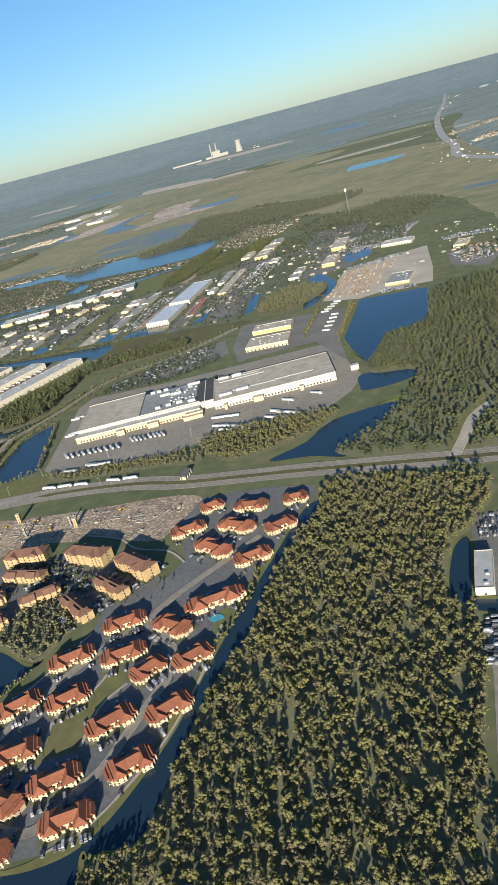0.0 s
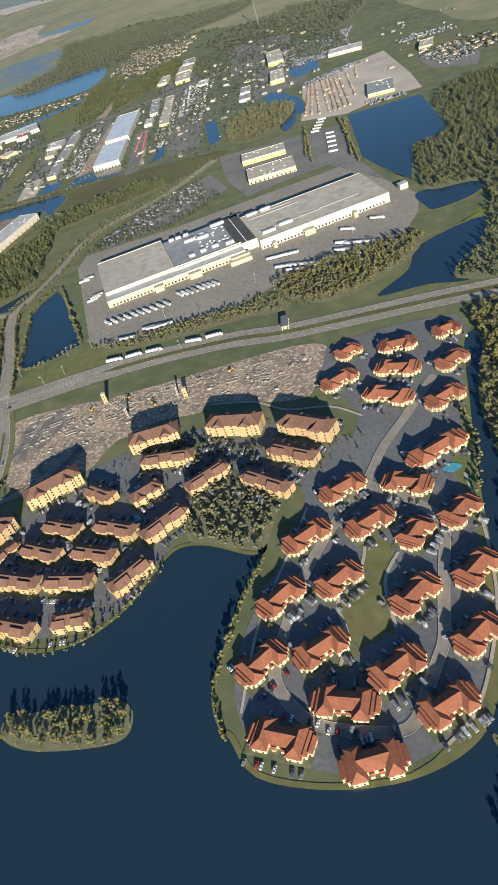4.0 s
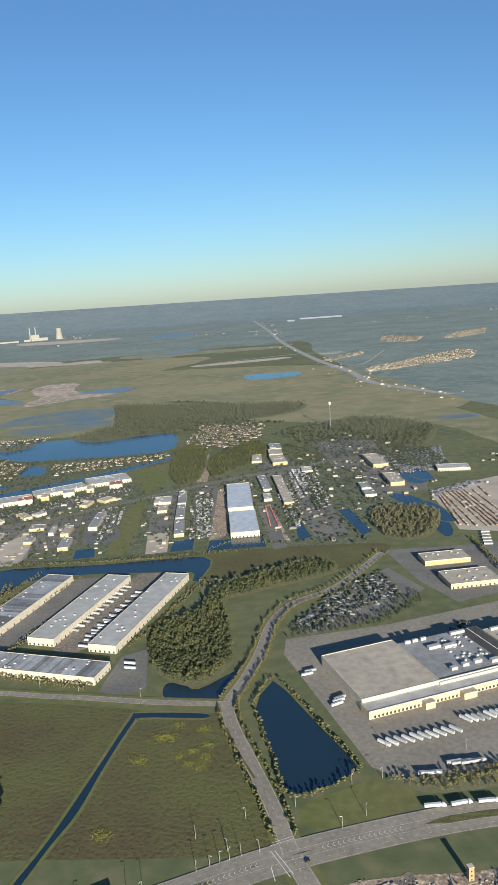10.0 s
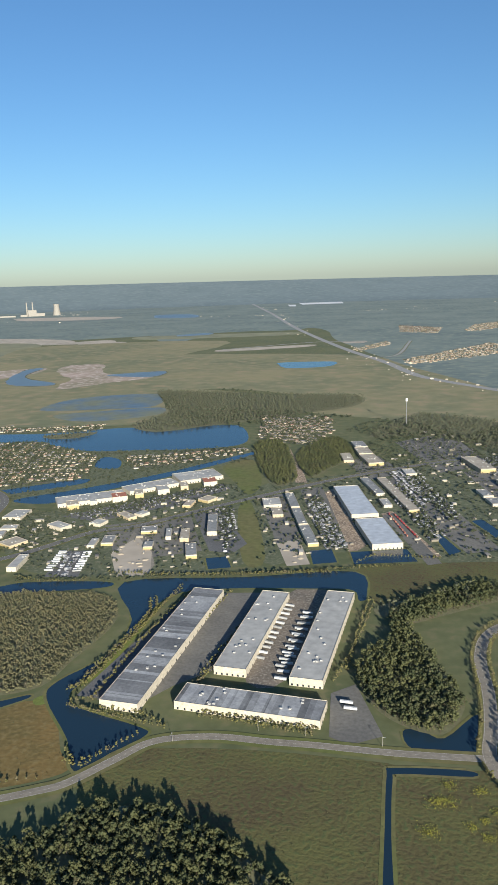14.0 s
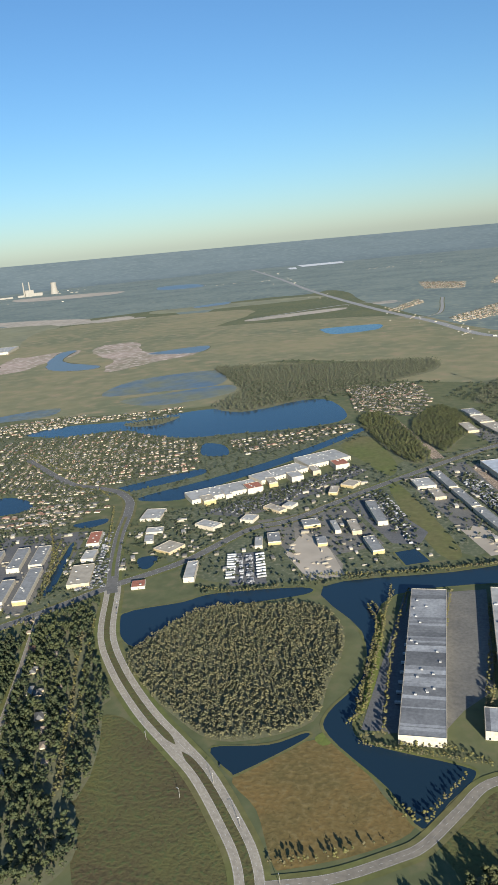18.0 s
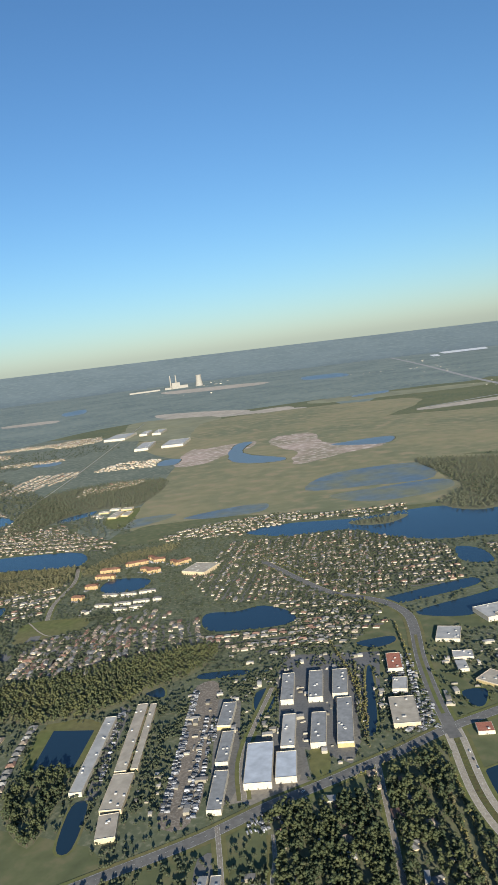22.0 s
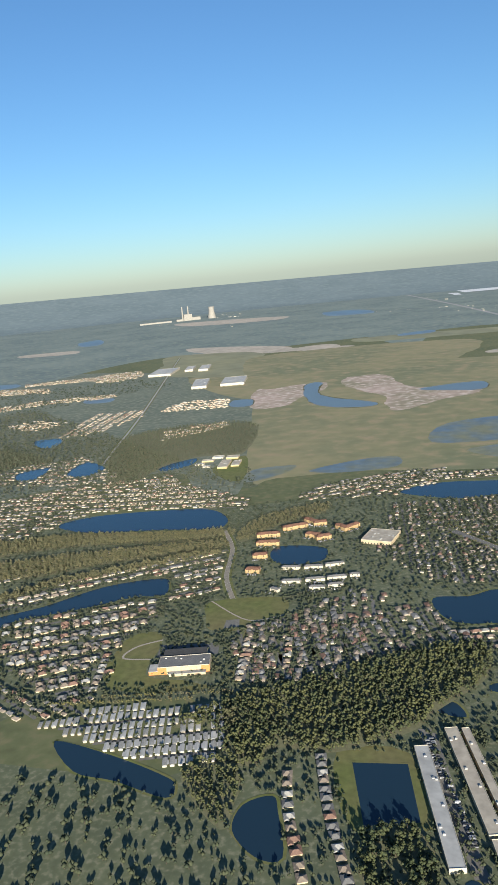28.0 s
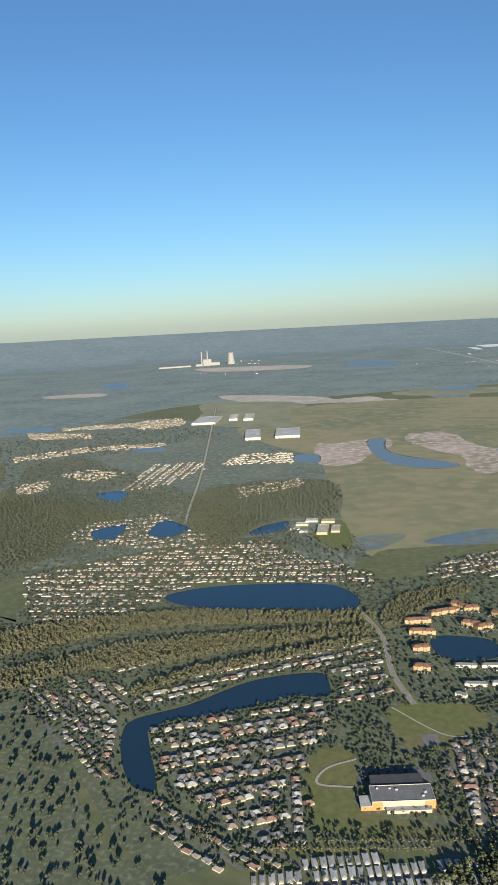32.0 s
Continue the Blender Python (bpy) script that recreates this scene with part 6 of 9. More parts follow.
TRAILERS += [
    ((-172.1, 213.1), (-172.0, 213.5), 1, 0),
    ((-227.3, 145.5), (-225.3, 146.6), 2, 17.9),
    ((-224.1, 133.3), (-223.8, 133.5), 1, 24.8),
    ((-218.2, 136.2), (-218.0, 136.4), 1, 28.3),
    ((-212.1, 138.7), (-211.9, 139.0), 1, 22.5),
    ((-200.4, 143.8), (-200.2, 144.1), 1, 19.5),
    ((-194.3, 146.3), (-194.0, 146.5), 1, 24.2),
    ((-370.7, 243.9), (-368.9, 199.7), 12, -7.5),
    ((-359.6, 196.2), (-361.7, 239.3), 10, -3.5),
    ((-333.5, 180.5), (-331.6, 177.6), 2, 2.4),
    ((-490.4, 251.2), (-497.5, 274.4), 10, 15.6),
]
TRAILERS += [
    ((-476.9, 253.6), (-484.8, 276.3), 9, 28.9),
    ((-222.5, 324.9), (-225.1, 343.0), 5, 10.3),
    ((-203.3, 294.8), (-213.2, 319.9), 5, 12),
    ((-408.8, 174.8), (-410.4, 235.1), 12, 4),
    ((-360.7, 235.4), (-357.5, 188.2), 10, 2.5),
    ((-351.9, 241.9), (-350.9, 189.7), 9, 2.4),
]
# row direction, planted with trees, outline
LOTS = []
LOTS += [
    (75.4, True, [(-288.3, 223.1), (-279.2, 258.1), (-265.1, 284.1), (-252, 259.3), (-278.5, 218.6)]),
    (59.2, True, [(-307.7, 491.4), (-276.9, 545.7), (-259.9, 495.6), (-285.6, 461.9)]),
    (49.1, True, [(-532.2, 331.5), (-463.9, 410.4), (-458.9, 403.2), (-508.6, 324.5)]),
    (-64.1, True, [(-449.1, 359.2), (-441.5, 367), (-421.6, 320.2), (-418.8, 294.8)]),
    (-66.4, True, [(-403.4, 388.9), (-398.4, 402.7), (-361, 315.1), (-373, 311.7)]),
    (-65.6, True, [(-362.4, 425.1), (-354.4, 440.8), (-318, 344.1), (-323.7, 333.9)]),
]
LOTS += [
    (-66.3, True, [(-356.8, 454.7), (-348.3, 472.1), (-313, 379.1), (-317.8, 367.6)]),
    (-66.1, False, [(-653.1, 243.7), (-648.1, 244.9), (-614.2, 164.5), (-617.5, 163.5)]),
    (-66.1, False, [(-635.1, 223.2), (-628.9, 222.2), (-607.1, 168.2), (-611.7, 166.9)]),
    (43.7, False, [(-590.7, 167.5), (-583.8, 174.1), (-579.7, 166.2), (-585.3, 161.7)]),
    (-70.5, False, [(-579.6, 289.4), (-571.2, 297.1), (-549.1, 238.4), (-558.9, 234)]),
    (-63.3, False, [(-671.1, 217.7), (-653.1, 184.4), (-647.5, 166.3), (-673.9, 217)]),
    (7.8, True, [(-197.1, 100.2), (-177.3, 101.1), (-151.5, 96.2), (-157.1, 88.1), (-167.6, 85.4), (-189.3, 91.9)]),
]
LOTS += [
    (40.9, True, [(-177.5, 179), (-155.2, 201.4), (-149.2, 207.7), (-149.9, 199), (-170.7, 179)]),
    (57.2, True, [(-236.6, 218.8), (-226.6, 240.5), (-219.2, 228.2), (-226, 207.6)]),
    (49.3, True, [(-307.6, 512.8), (-281.1, 543.8), (-252.4, 482.2), (-285.4, 479.4)]),
    (27.6, False, [(-71.6, 149.5), (-67, 152.4), (-59.5, 149.6), (-56.9, 141.6), (-68, 141.3)]),
    (-66.8, False, [(-55.4, 113.7), (-48.8, 116.8), (-44.2, 103.1), (-49.9, 101)]),
]
LOTS += [
    (-68.6, False, [(-614, 181), (-611.5, 182.5), (-604.6, 163.9), (-607.5, 163)]),
    (47.8, False, [(-586.3, 173.1), (-574.4, 186.2), (-572.8, 172.9), (-583.1, 163.7)]),
    (76, False, [(-555, 230.3), (-552, 247.3), (-557.3, 265.1), (-555.5, 265.2), (-543.6, 237.1)]),
    (-70.7, False, [(-495.2, 274.5), (-487.2, 275.3), (-477.3, 247.7), (-484.5, 246.9)]),
]
LOTS += [
    (38.3, False, [(-197, 427.9), (-177, 443.7), (-163, 413.9), (-175.5, 402.6)]),
    (50.6, False, [(-263.7, 417.7), (-238.2, 448.8), (-232.3, 439.8), (-256, 406.6)]),
    (43.5, False, [(-303.3, 498.8), (-275.9, 524.8), (-254.1, 490.3), (-256.1, 480.1), (-281.2, 460)]),
    (17.1, False, [(-223.5, 480.4), (-192.5, 489.8), (-187.9, 477.5), (-218, 468.1)]),
    (20.4, False, [(-208, 360.7), (-190, 368.6), (-186.6, 361.8), (-203.6, 354.6)]),
    (-64.8, False, [(-400.3, 379.1), (-391.7, 388.2), (-362.5, 316.6), (-371.4, 311)]),
]
LOTS += [
    (-65, False, [(-365.5, 462.2), (-357, 473.2), (-330.4, 401.5), (-335.5, 393.7)]),
    (40.2, False, [(-315.6, 508.9), (-270.5, 545.3), (-260.8, 486.7), (-298.8, 467)]),
]
LAMPS = []
LAMPS += [
    (-255.8, 125.2), (-244.6, 137.2), (-238.7, 126.7), (-275, 108.5), (-266.3, 106.9), (-266.1, 118),
    (-237.7, 141.6), (-239.1, 154.6), (-218.6, 159.2), (-222.9, 200.8), (-194, 180.2), (-184.1, 173.5), (-168.6, 209.8), (-203.8, 157.7), (-243.1, 121.2), (-213.4, 134.2), (-202.8, 140.7), (-182.9, 146.5),
    (-377.7, 147.1), (-341.4, 160.8), (-319.1, 162.2), (-298.5, 166.2), (-355.4, 159.2),
    (-453.4, 131.6), (-427, 103.6), (-460.2, 124.6), (-441.3, 118.2), (-500.4, 175.7), (-479.7, 145.1),
]
LAMPS += [
    (-270.6, 99.2), (-268.2, 101.2), (-266.5, 102.9), (-264.8, 104.4), (-262.7, 106.2), (-259.2, 108.6), (-282, 88.5), (-279.1, 90.4), (-276.5, 80.5), (-273, 83.6), (-282.8, 74), (-289.8, 80.1),
]
POOLS = [(-112, 94.8), (-179.3, 70.6)]
# number of sheds, outline
CLUTTER = []
CLUTTER += [
    (150, [(-558, 313), (-539, 330), (-455, 408), (-405, 283), (-455, 254), (-511, 253)]),
    (170, [(-434, 394), (-389, 447), (-292, 546), (-279.5, 326.1), (-316.8, 311.8), (-367.9, 309.1), (-397.3, 292.8)]),
    (90, [(-616, 165), (-655, 243), (-590, 281), (-566, 298), (-546, 244), (-574, 197)]),
    (140, [(-661, 274), (-624, 291), (-567, 295), (-542, 311), (-499, 306), (-540, 242), (-581, 217), (-593, 185)]),
    (120, [(-376, 503), (-355, 609), (-232, 471), (-183, 370), (-239.7, 362.9)]),
]
CLUTTER += [
    (50, [(-246, 520), (-202, 546), (-160, 426), (-200, 423)]),
    (22, [(-651, 244), (-640, 249), (-606, 164), (-616, 160)]),
    (14, [(-638, 183), (-630, 185), (-620, 160), (-627, 158)]),
    (14, [(-594, 129), (-574, 153), (-543, 109), (-565, 100)]),
    (22, [(-585, 148), (-572, 152), (-557, 121), (-564, 115)]),
    (26, [(-584, 178), (-553, 190), (-516, 113), (-543, 106)]),
]
SITE = [(-237.3, 106.1), (-214, 114.4), (-185.1, 127.5), (-164.7, 137.1), (-157.8, 136), (-159.1, 119.7), (-181.4, 118.5), (-196.5, 106.1), (-208.6, 95.1), (-219.7, 83.4)]
# x, y, width, depth, height
TOWERS = [(-213.8, 113.2, 1.2, 1.1, 3.3), (-202.5, 107.2, 0.6, 0.5, 3.0), (-191.2, 116.9, 0.55, 0.5, 3.1), (-188.8, 117.0, 1.2, 0.9, 2.8)]
# x, y, width, depth, turn
FOUNDATIONS = [(-234.5, 103.6, 3.0, 1.6, 40), (-230.6, 105.8, 2.6, 1.8, 40), (-225, 102.6, 3.4, 1.5, 38), (-231, 97.6, 2.6, 1.7, 40), (-227, 99.4, 2.4, 1.4, 40), (-224.6, 107.6, 2.8, 1.4, 38), (-217.6, 99.4, 3.0, 1.5, 36), (-220.8, 104.0, 2.4, 1.5, 36), (-228.6, 92.6, 2.2, 1.5, 44), (-208, 106.6, 3.2, 1.5, 30), (-178, 124.6, 3.6, 1.6, 24), (-171, 128, 2.8, 1.6, 24)]
DIGGERS = [(-216.4, 109, 70), (-196.6, 112.4, 160), (-180.2, 128.6, 20), (-207.2, 115.4, 250)]
PATHS = []
PATHS += [
    (0.68, [(-124.1, 70.7), (-123.4, 67.1), (-123.4, 61.4), (-125.1, 56.3), (-121.3, 50.2), (-120.6, 43.7)]),
    (0.68, [(-117.3, 70.3), (-117.9, 62.9), (-113.4, 53.3)]),
    (0.54, [(-134.2, 31.5), (-138.2, 49.2), (-138.8, 67.4), (-139.4, 79.5)]),
    (0.59, [(-109.3, 93.5), (-103.2, 79.6), (-98.3, 63.7), (-97.1, 51.9), (-97.7, 40.9), (-101, 33.9)]),
    (0.68, [(-179.3, 113.6), (-166.8, 115), (-156.7, 112.4), (-145.5, 114.1), (-136.4, 111)]),
    (1.08, [(-802.4, 253.6), (-810.8, 244.2), (-810.9, 233.9), (-797.9, 236.5)]),
    (0.81, [(-800.3, 296.2), (-773, 282), (-758.5, 291.8)]),
]
MAST = (-376.4, 622.8)
HOUSE_ROWS = []
HOUSE_ROWS += [
    (10, [(-712.3, 187.4), (-704.4, 169.3), (-689.5, 144.3)]),
    (15, [(-705.1, 198.7), (-692.6, 172.8), (-676, 144.8)]),
    (7, [(-820.3, 235.5), (-806.9, 206.3)]),
    (8, [(-765.3, 266.4), (-752.6, 231)]),
    (8, [(-950.9, 265.4), (-907.6, 241.8)]),
    (7, [(-945.8, 273.5), (-911, 254.3)]),
    (5, [(-906.5, 239.6), (-895.4, 219.2)]),
    (5, [(-759.3, 256.9), (-755, 239.2)]),
    (6, [(-747.3, 271.8), (-737.6, 245)]),
]
SPITS = {}
SPITS['lake_spit'] = ('lawn', [(-266.6, 54), (-256.2, 53), (-247.3, 51.4), (-241.3, 48.6), (-241.7, 43.4), (-244.4, 37.7), (-248, 31.8), (-249.9, 34), (-246, 39.7), (-244, 45.1), (-244.6, 47.9), (-248.2, 49.6), (-254.5, 50.9), (-264.5, 51.6)])
MARKS = []
MARKS += [
    (0.14, [(-257.3, 112), (-253, 115.7)]),
    (0.14, [(-257.4, 111), (-252.9, 114.7)]),
    (0.14, [(-256.7, 109.3), (-250.2, 103.3)]),
    (0.14, [(-256, 109.8), (-249.7, 104.2)]),
    (0.16, [(-255.2, 105), (-253, 101.3)]),
]
TIMBER_ROWS = []
TIMBER_ROWS += [
    [(-238.1, 354.1), (-256.1, 412.3)],
    [(-234.4, 354), (-255.6, 414.4)],
    [(-229.8, 353.5), (-254, 416.1)],
    [(-224.7, 353.8), (-251.8, 419.8)],
    [(-219.9, 356.1), (-246.3, 419.8)],
    [(-215.7, 360.4), (-242.2, 422.8)],
    [(-217.7, 376.5), (-237.9, 424.4)],
    [(-226.3, 408.2), (-234.3, 431.1)],
    [(-222.1, 354.9), (-248.6, 419.6)],
    [(-218.3, 359.3), (-244.2, 421.3)],
]
# x, y, reach
FLOWERS = []
FLOWERS += [
    (-299.6, 150.7, 2.2),
    (-291.6, 150.5, 2.2),
    (-302.2, 142.8, 2.9),
    (-299.0, 144.2, 3.2),
    (-287.3, 143.5, 2.1),
    (-293.1, 136.6, 1.7),
    (-288.8, 134.1, 2.0),
    (-285.6, 137.9, 2.7),
    (-285.5, 134.1, 2.3),
    (-302.6, 132.1, 2.8),
    (-297.1, 103.5, 2.7),
    (-290.0, 139.9, 1.4),
]
# x, y, turn
ROAD_CARS = []
ROAD_CARS += [
    (-530.8, 224.2, 117),
    (-528.6, 219.6, 117),
    (-526.3, 215.2, 117),
    (-454.1, 138.4, 117),
    (-248.0, 108.7, 41),
    (-267.0, 94.6, 41),
    (-580.4, 182.6, 57),
    (-570.8, 196.1, 57),
    (-585.1, 173.2, 57),
    (-577.3, 187.1, 57),
    (-562.6, 207.1, 57),
    (-592.7, 162.8, 57),
    (-231.3, 84.7, -68),
    (-220.4, 51.6, -68),
]
CONTAINERS = []
CONTAINERS += [
    ((-351.2, 373.2), (-336.8, 340.1), 9, -66.5),
    ((-347.6, 372.1), (-331.9, 339.8), 11, -63.3),
]
SAND_HEAPS = [(-468.1, 279.8), (-458.4, 270.7), (-451.3, 268), (-460.1, 265.1), (-452.7, 276.1), (-384.3, 298.8), (-384.2, 307.6), (-382.2, 291.1), (-380.9, 296.6), (-472.7, 289.5)]
STRIPS = []
STRIPS += [
    (1.5, 'lawn', [(-545, 247.5), (-552.2, 262.6), (-565.5, 294.1), (-574, 318)]),
    (4.6, 'street', [(-536.9, 231.8), (-540.4, 238.3), (-544, 246)]),
    (0.95, 'rough_grass', [(-223.4, 61.5), (-223.4, 55.8), (-223.2, 49.3), (-223.7, 41.4), (-224, 34.6)]),
    (0.68, 'rough_grass', [(-241.1, 97.5), (-237.6, 92.5), (-232.2, 84.2)]),
    (0.59, 'rough_grass', [(-285.3, 152.6), (-278.2, 143), (-269.3, 132.9)]),
    (1.22, 'asphalt', [(-229.8, 87.6), (-232.3, 105.1)]),
    (0.81, 'asphalt', [(-227.1, 87.1), (-229.2, 102.4)]),
    (1.08, 'asphalt', [(-227.1, 93.2), (-227.8, 105.3)]),
    (0.81, 'asphalt', [(-222.7, 95.5), (-222.9, 102.7)]),
]
MEDIAN_GAPS = [(-469, 142.5)] + [(-264 + 38 * k / 9, 98.5 + 28.3 * k / 9) for k in range(10)]
CHEVRONS = [((-246.6, 113.4), (-230, 124.2)), ((-258, 104.6), (-270, 93.6))]
TALL_WOODS = {'corner_wood': 1.35, 'dock_wood': 1.4, 'golf_belt_n': 1.3, 'golf_belt_m': 1.3, 'golf_belt_s': 1.3, 'belt_wood': 1.2, 'island_wood': 0.8, 'yard_belt': 0.7}


# ---- makers ----
def mesh_of(name, verts, faces, mats):
    me = bpy.data.meshes.new(name)
    me.from_pydata([tuple(v) for v in verts], [], [tuple(f) for f in faces])
    for m in mats if isinstance(mats, (list, tuple)) else [mats]:
        me.materials.append(M[m])
    me.update()
    return me


def curve_through(pts, closed=True, steps=4):
    """A smooth line through the corners of a plan shape."""
    p = [Vector((*q, 0)) for q in pts]
    n, out = len(p), []
    for i in range(n if closed else n - 1):
        a = p[(i - 1) % n] if closed or i else p[0]
        b, c = p[i], p[(i + 1) % n]
        d = p[(i + 2) % n] if closed or i + 2 < n else p[-1]
        for k in range(steps):
            t = k / steps
            q = 0.5 * (2 * b + (c - a) * t + (2 * a - 5 * b + 4 * c - d) * t * t + (3 * b - a - 3 * c + d) * t ** 3)
            out.append((q.x, q.y))
    if not closed:
        out.append((p[-1].x, p[-1].y))
    return out


level = [0.02]
SQUARE = ("yard_pond_b", "yard_pond_c", "yard_pond_d", "yard_pond_g", "yard_pond_h", "square_pond", "rect_lake", "far_lake", "junction_pond")


RAGGED = ("water", "marsh", "pink_sand", "wetland", "pale_soil", "dry_far", "water_far", "far_plain")


def ragged(ring, seed):
    """The outline with uneven, natural edges."""
    r, p = random.Random(seed), np.array(ring)
    step = np.linalg.norm(np.diff(np.vstack([p, p[:1]]), axis=0), axis=1)
    run = np.cumsum(step) / step.sum() * 2 * math.pi
    wave = sum(0.8 * np.sin(run * k + r.uniform(0, 6.28)) * r.uniform(0.5, 1) / k ** 0.5 for k in (5, 9, 14, 23, 37, 51))
    d = np.gradient(p, axis=0)
    d /= np.linalg.norm(d, axis=1, keepdims=True) + 1e-9
    return [tuple(q) for q in p + np.stack([-d[:, 1], d[:, 0]], 1) * wave[:, None] * min(9.0, 0.006 * step.sum())]


def patch(name, pts, mat, label, category, smooth=True):
    level[0] += 0.0004
    ring = curve_through(pts, steps=4 if name not in SQUARE else 1) if smooth else pts
    if np.hypot(pts[0][0] + 357, pts[0][1]) > 850:
        if smooth and mat in RAGGED:
            ring = ragged(curve_through(pts, steps=16), len(pts) + len(name))
    z = level[0] if mat != "garden" or not name.startswith("gardens") else (level[0] - 0.02) * 5.5
    me = mesh_of(name, [(x, y, z) for x, y in ring], [range(len(ring))], mat)
    if me.polygons[0].normal.z < 0:
        me.flip_normals()
    return tagged(new(name, me), label, category, kind="structure")


def ribbon(name, pts, width, mat, label, lift=0.0, steps=6):
    level[0] += 0.0004
    line = [Vector((*q, 0)) for q in curve_through(pts, False, steps)]
    verts, faces = [], []
    for i, q in enumerate(line):
        d = (line[min(i + 1, len(line) - 1)] - line[max(i - 1, 0)]).normalized()
        s = Vector((-d.y, d.x, 0)) * width / 2
        verts += [(*(q + s)[:2], level[0] + lift), (*(q - s)[:2], level[0] + lift)]
        if i:
            k = 2 * i
            faces.append((k - 2, k - 1, k + 1, k))
    me = mesh_of(name, verts, faces, mat)
    if me.polygons[0].normal.z < 0:
        me.flip_normals()
    return tagged(new(name, me), label, "road", kind="structure")


def inside(poly, x, y):
    poly = np.array(poly, float)
    x1, y1 = poly[:, 0][:, None], poly[:, 1][:, None]
    x2, y2 = np.roll(poly[:, 0], -1)[:, None], np.roll(poly[:, 1], -1)[:, None]
    with np.errstate(divide="ignore", invalid="ignore"):
        hit = ((y1 > y) != (y2 > y)) & (x < (x2 - x1) * (y - y1) / (y2 - y1) + x1)
    return hit.sum(0) % 2 == 1


def scatter(poly, gap, rng, jitter=0.45):
    poly = np.array(poly, float)
    lo, hi = poly.min(0), poly.max(0)
    gx, gy = np.meshgrid(np.arange(float(lo[0]), hi[0], gap), np.arange(float(lo[1]), hi[1], gap * 0.87))
    gx, gy = gx.astype(float), gy.astype(float)
    gx[::2] += gap / 2
    p = np.stack([gx.ravel(), gy.ravel()], 1)
    p += rng.uniform(-jitter, jitter, p.shape) * gap
    return p[inside(poly, p[:, 0], p[:, 1])]


OCTA = (np.array([(1, 0, 0), (0, 1, 0), (-1, 0, 0), (0, -1, 0), (0, 0, 1), (0, 0, -1.0)]), np.array([(0, 1, 4), (1, 2, 4), (2, 3, 4), (3, 0, 4), (1, 0, 5), (2, 1, 5), (3, 2, 5), (0, 3, 5)]))


def tree_shape(rng, clumps, shape, leafs=0, tall=1.0, size=(0.10, 0.17), spray=0.055):
    """Unit tree, 1 high: tapered trunk, uneven crown of clumps and loose leaf sprays. Material 0 leaves, 1 bark."""
    vs, fs, ms, n = [], [], [], 0
    base_v, base_f = shape
    trunk_r = 0.022
    vs.append(np.array([(math.cos(a) * trunk_r, math.sin(a) * trunk_r, 0) for a in (0, 2.1, 4.2)] + [(0, 0, 0.8)]))
    fs.append(np.array([(0, 1, 3), (1, 2, 3), (2, 0, 3)])); ms += [1] * 3; n = 4
    for i in range(clumps):
        z = 0.35 + 0.6 * (i + 0.5) / clumps
        reach = 0.26 * math.sin(min(1.0, (1.02 - z) / 0.55) * 1.5) * tall
        a = rng.uniform(0, 6.28)
        c = np.array([math.cos(a) * reach * rng.uniform(0.3, 1), math.sin(a) * reach * rng.uniform(0.3, 1), z])
        radius = rng.uniform(*size) * tall
        v = base_v * radius * rng.uniform(0.65, 1.3, (len(base_v), 1)) * np.array([1, 1, 0.75])
        vs.append(v + c); fs.append(base_f + n); ms += [0] * len(base_f); n += len(v)
    lobes = [(q.mean(0), np.linalg.norm(q - q.mean(0), axis=1).mean()) for q in vs[1:]]
    for i in range(leafs):
        c, radius = lobes[int(rng.integers(0, len(lobes)))]
        d = rng.normal(0, 1, 3)
        d[2] = abs(d[2]) * 0.8
        c = c + d / np.linalg.norm(d) * radius * rng.uniform(0.85, 1.35)
        vs.append(c + rng.normal(0, spray, (3, 3))); fs.append(np.array([(0, 1, 2)]) + n); ms.append(0); n += 3
    return np.concatenate(vs), np.concatenate(fs), np.array(ms)


def grow(name, places, heights, shapes, mats, label, rng, base=0.0, category="trees"):
    """Many trees as one piece of ground cover."""
    vs, fs, ms, n = [], [], [], 0
    kinds = rng.integers(0, len(shapes), len(places))
    for k, (v, f, m) in enumerate(shapes):
        sel = np.where(kinds == k)[0]
        if not len(sel):
            continue
        a = rng.uniform(0, 6.28, len(sel))
        h = heights[sel]
        w = h * rng.uniform(0.8, 1.2, len(sel))
        x = (np.cos(a)[:, None] * v[:, 0] - np.sin(a)[:, None] * v[:, 1]) * w[:, None] + places[sel, 0][:, None]
        y = (np.sin(a)[:, None] * v[:, 0] + np.cos(a)[:, None] * v[:, 1]) * w[:, None] + places[sel, 1][:, None]
        z = v[:, 2] * h[:, None] + base
        vs.append(np.stack([x, y, z], -1).reshape(-1, 3))
        fs.append((f[None] + (np.arange(len(sel)) * len(v))[:, None, None] + n).reshape(-1, 3))
        ms.append(np.tile(m, len(sel)))
        n += len(sel) * len(v)
    v, f, m = np.concatenate(vs), np.concatenate(fs), np.concatenate(ms)
    me = bpy.data.meshes.new(name)
    me.vertices.add(len(v)); me.vertices.foreach_set("co", v.ravel().astype(np.float32))
    me.loops.add(len(f) * 3); me.loops.foreach_set("vertex_index", f.ravel().astype(np.int32))
    me.polygons.add(len(f)); me.polygons.foreach_set("loop_start", np.arange(0, len(f) * 3, 3, dtype=np.int32))
    me.polygons.foreach_set("material_index", m.astype(np.int32))
    for q in mats:
        me.materials.append(M[q])
    me.update(calc_edges=True)
    return tagged(new(name, me), label, category, kind="stuff")


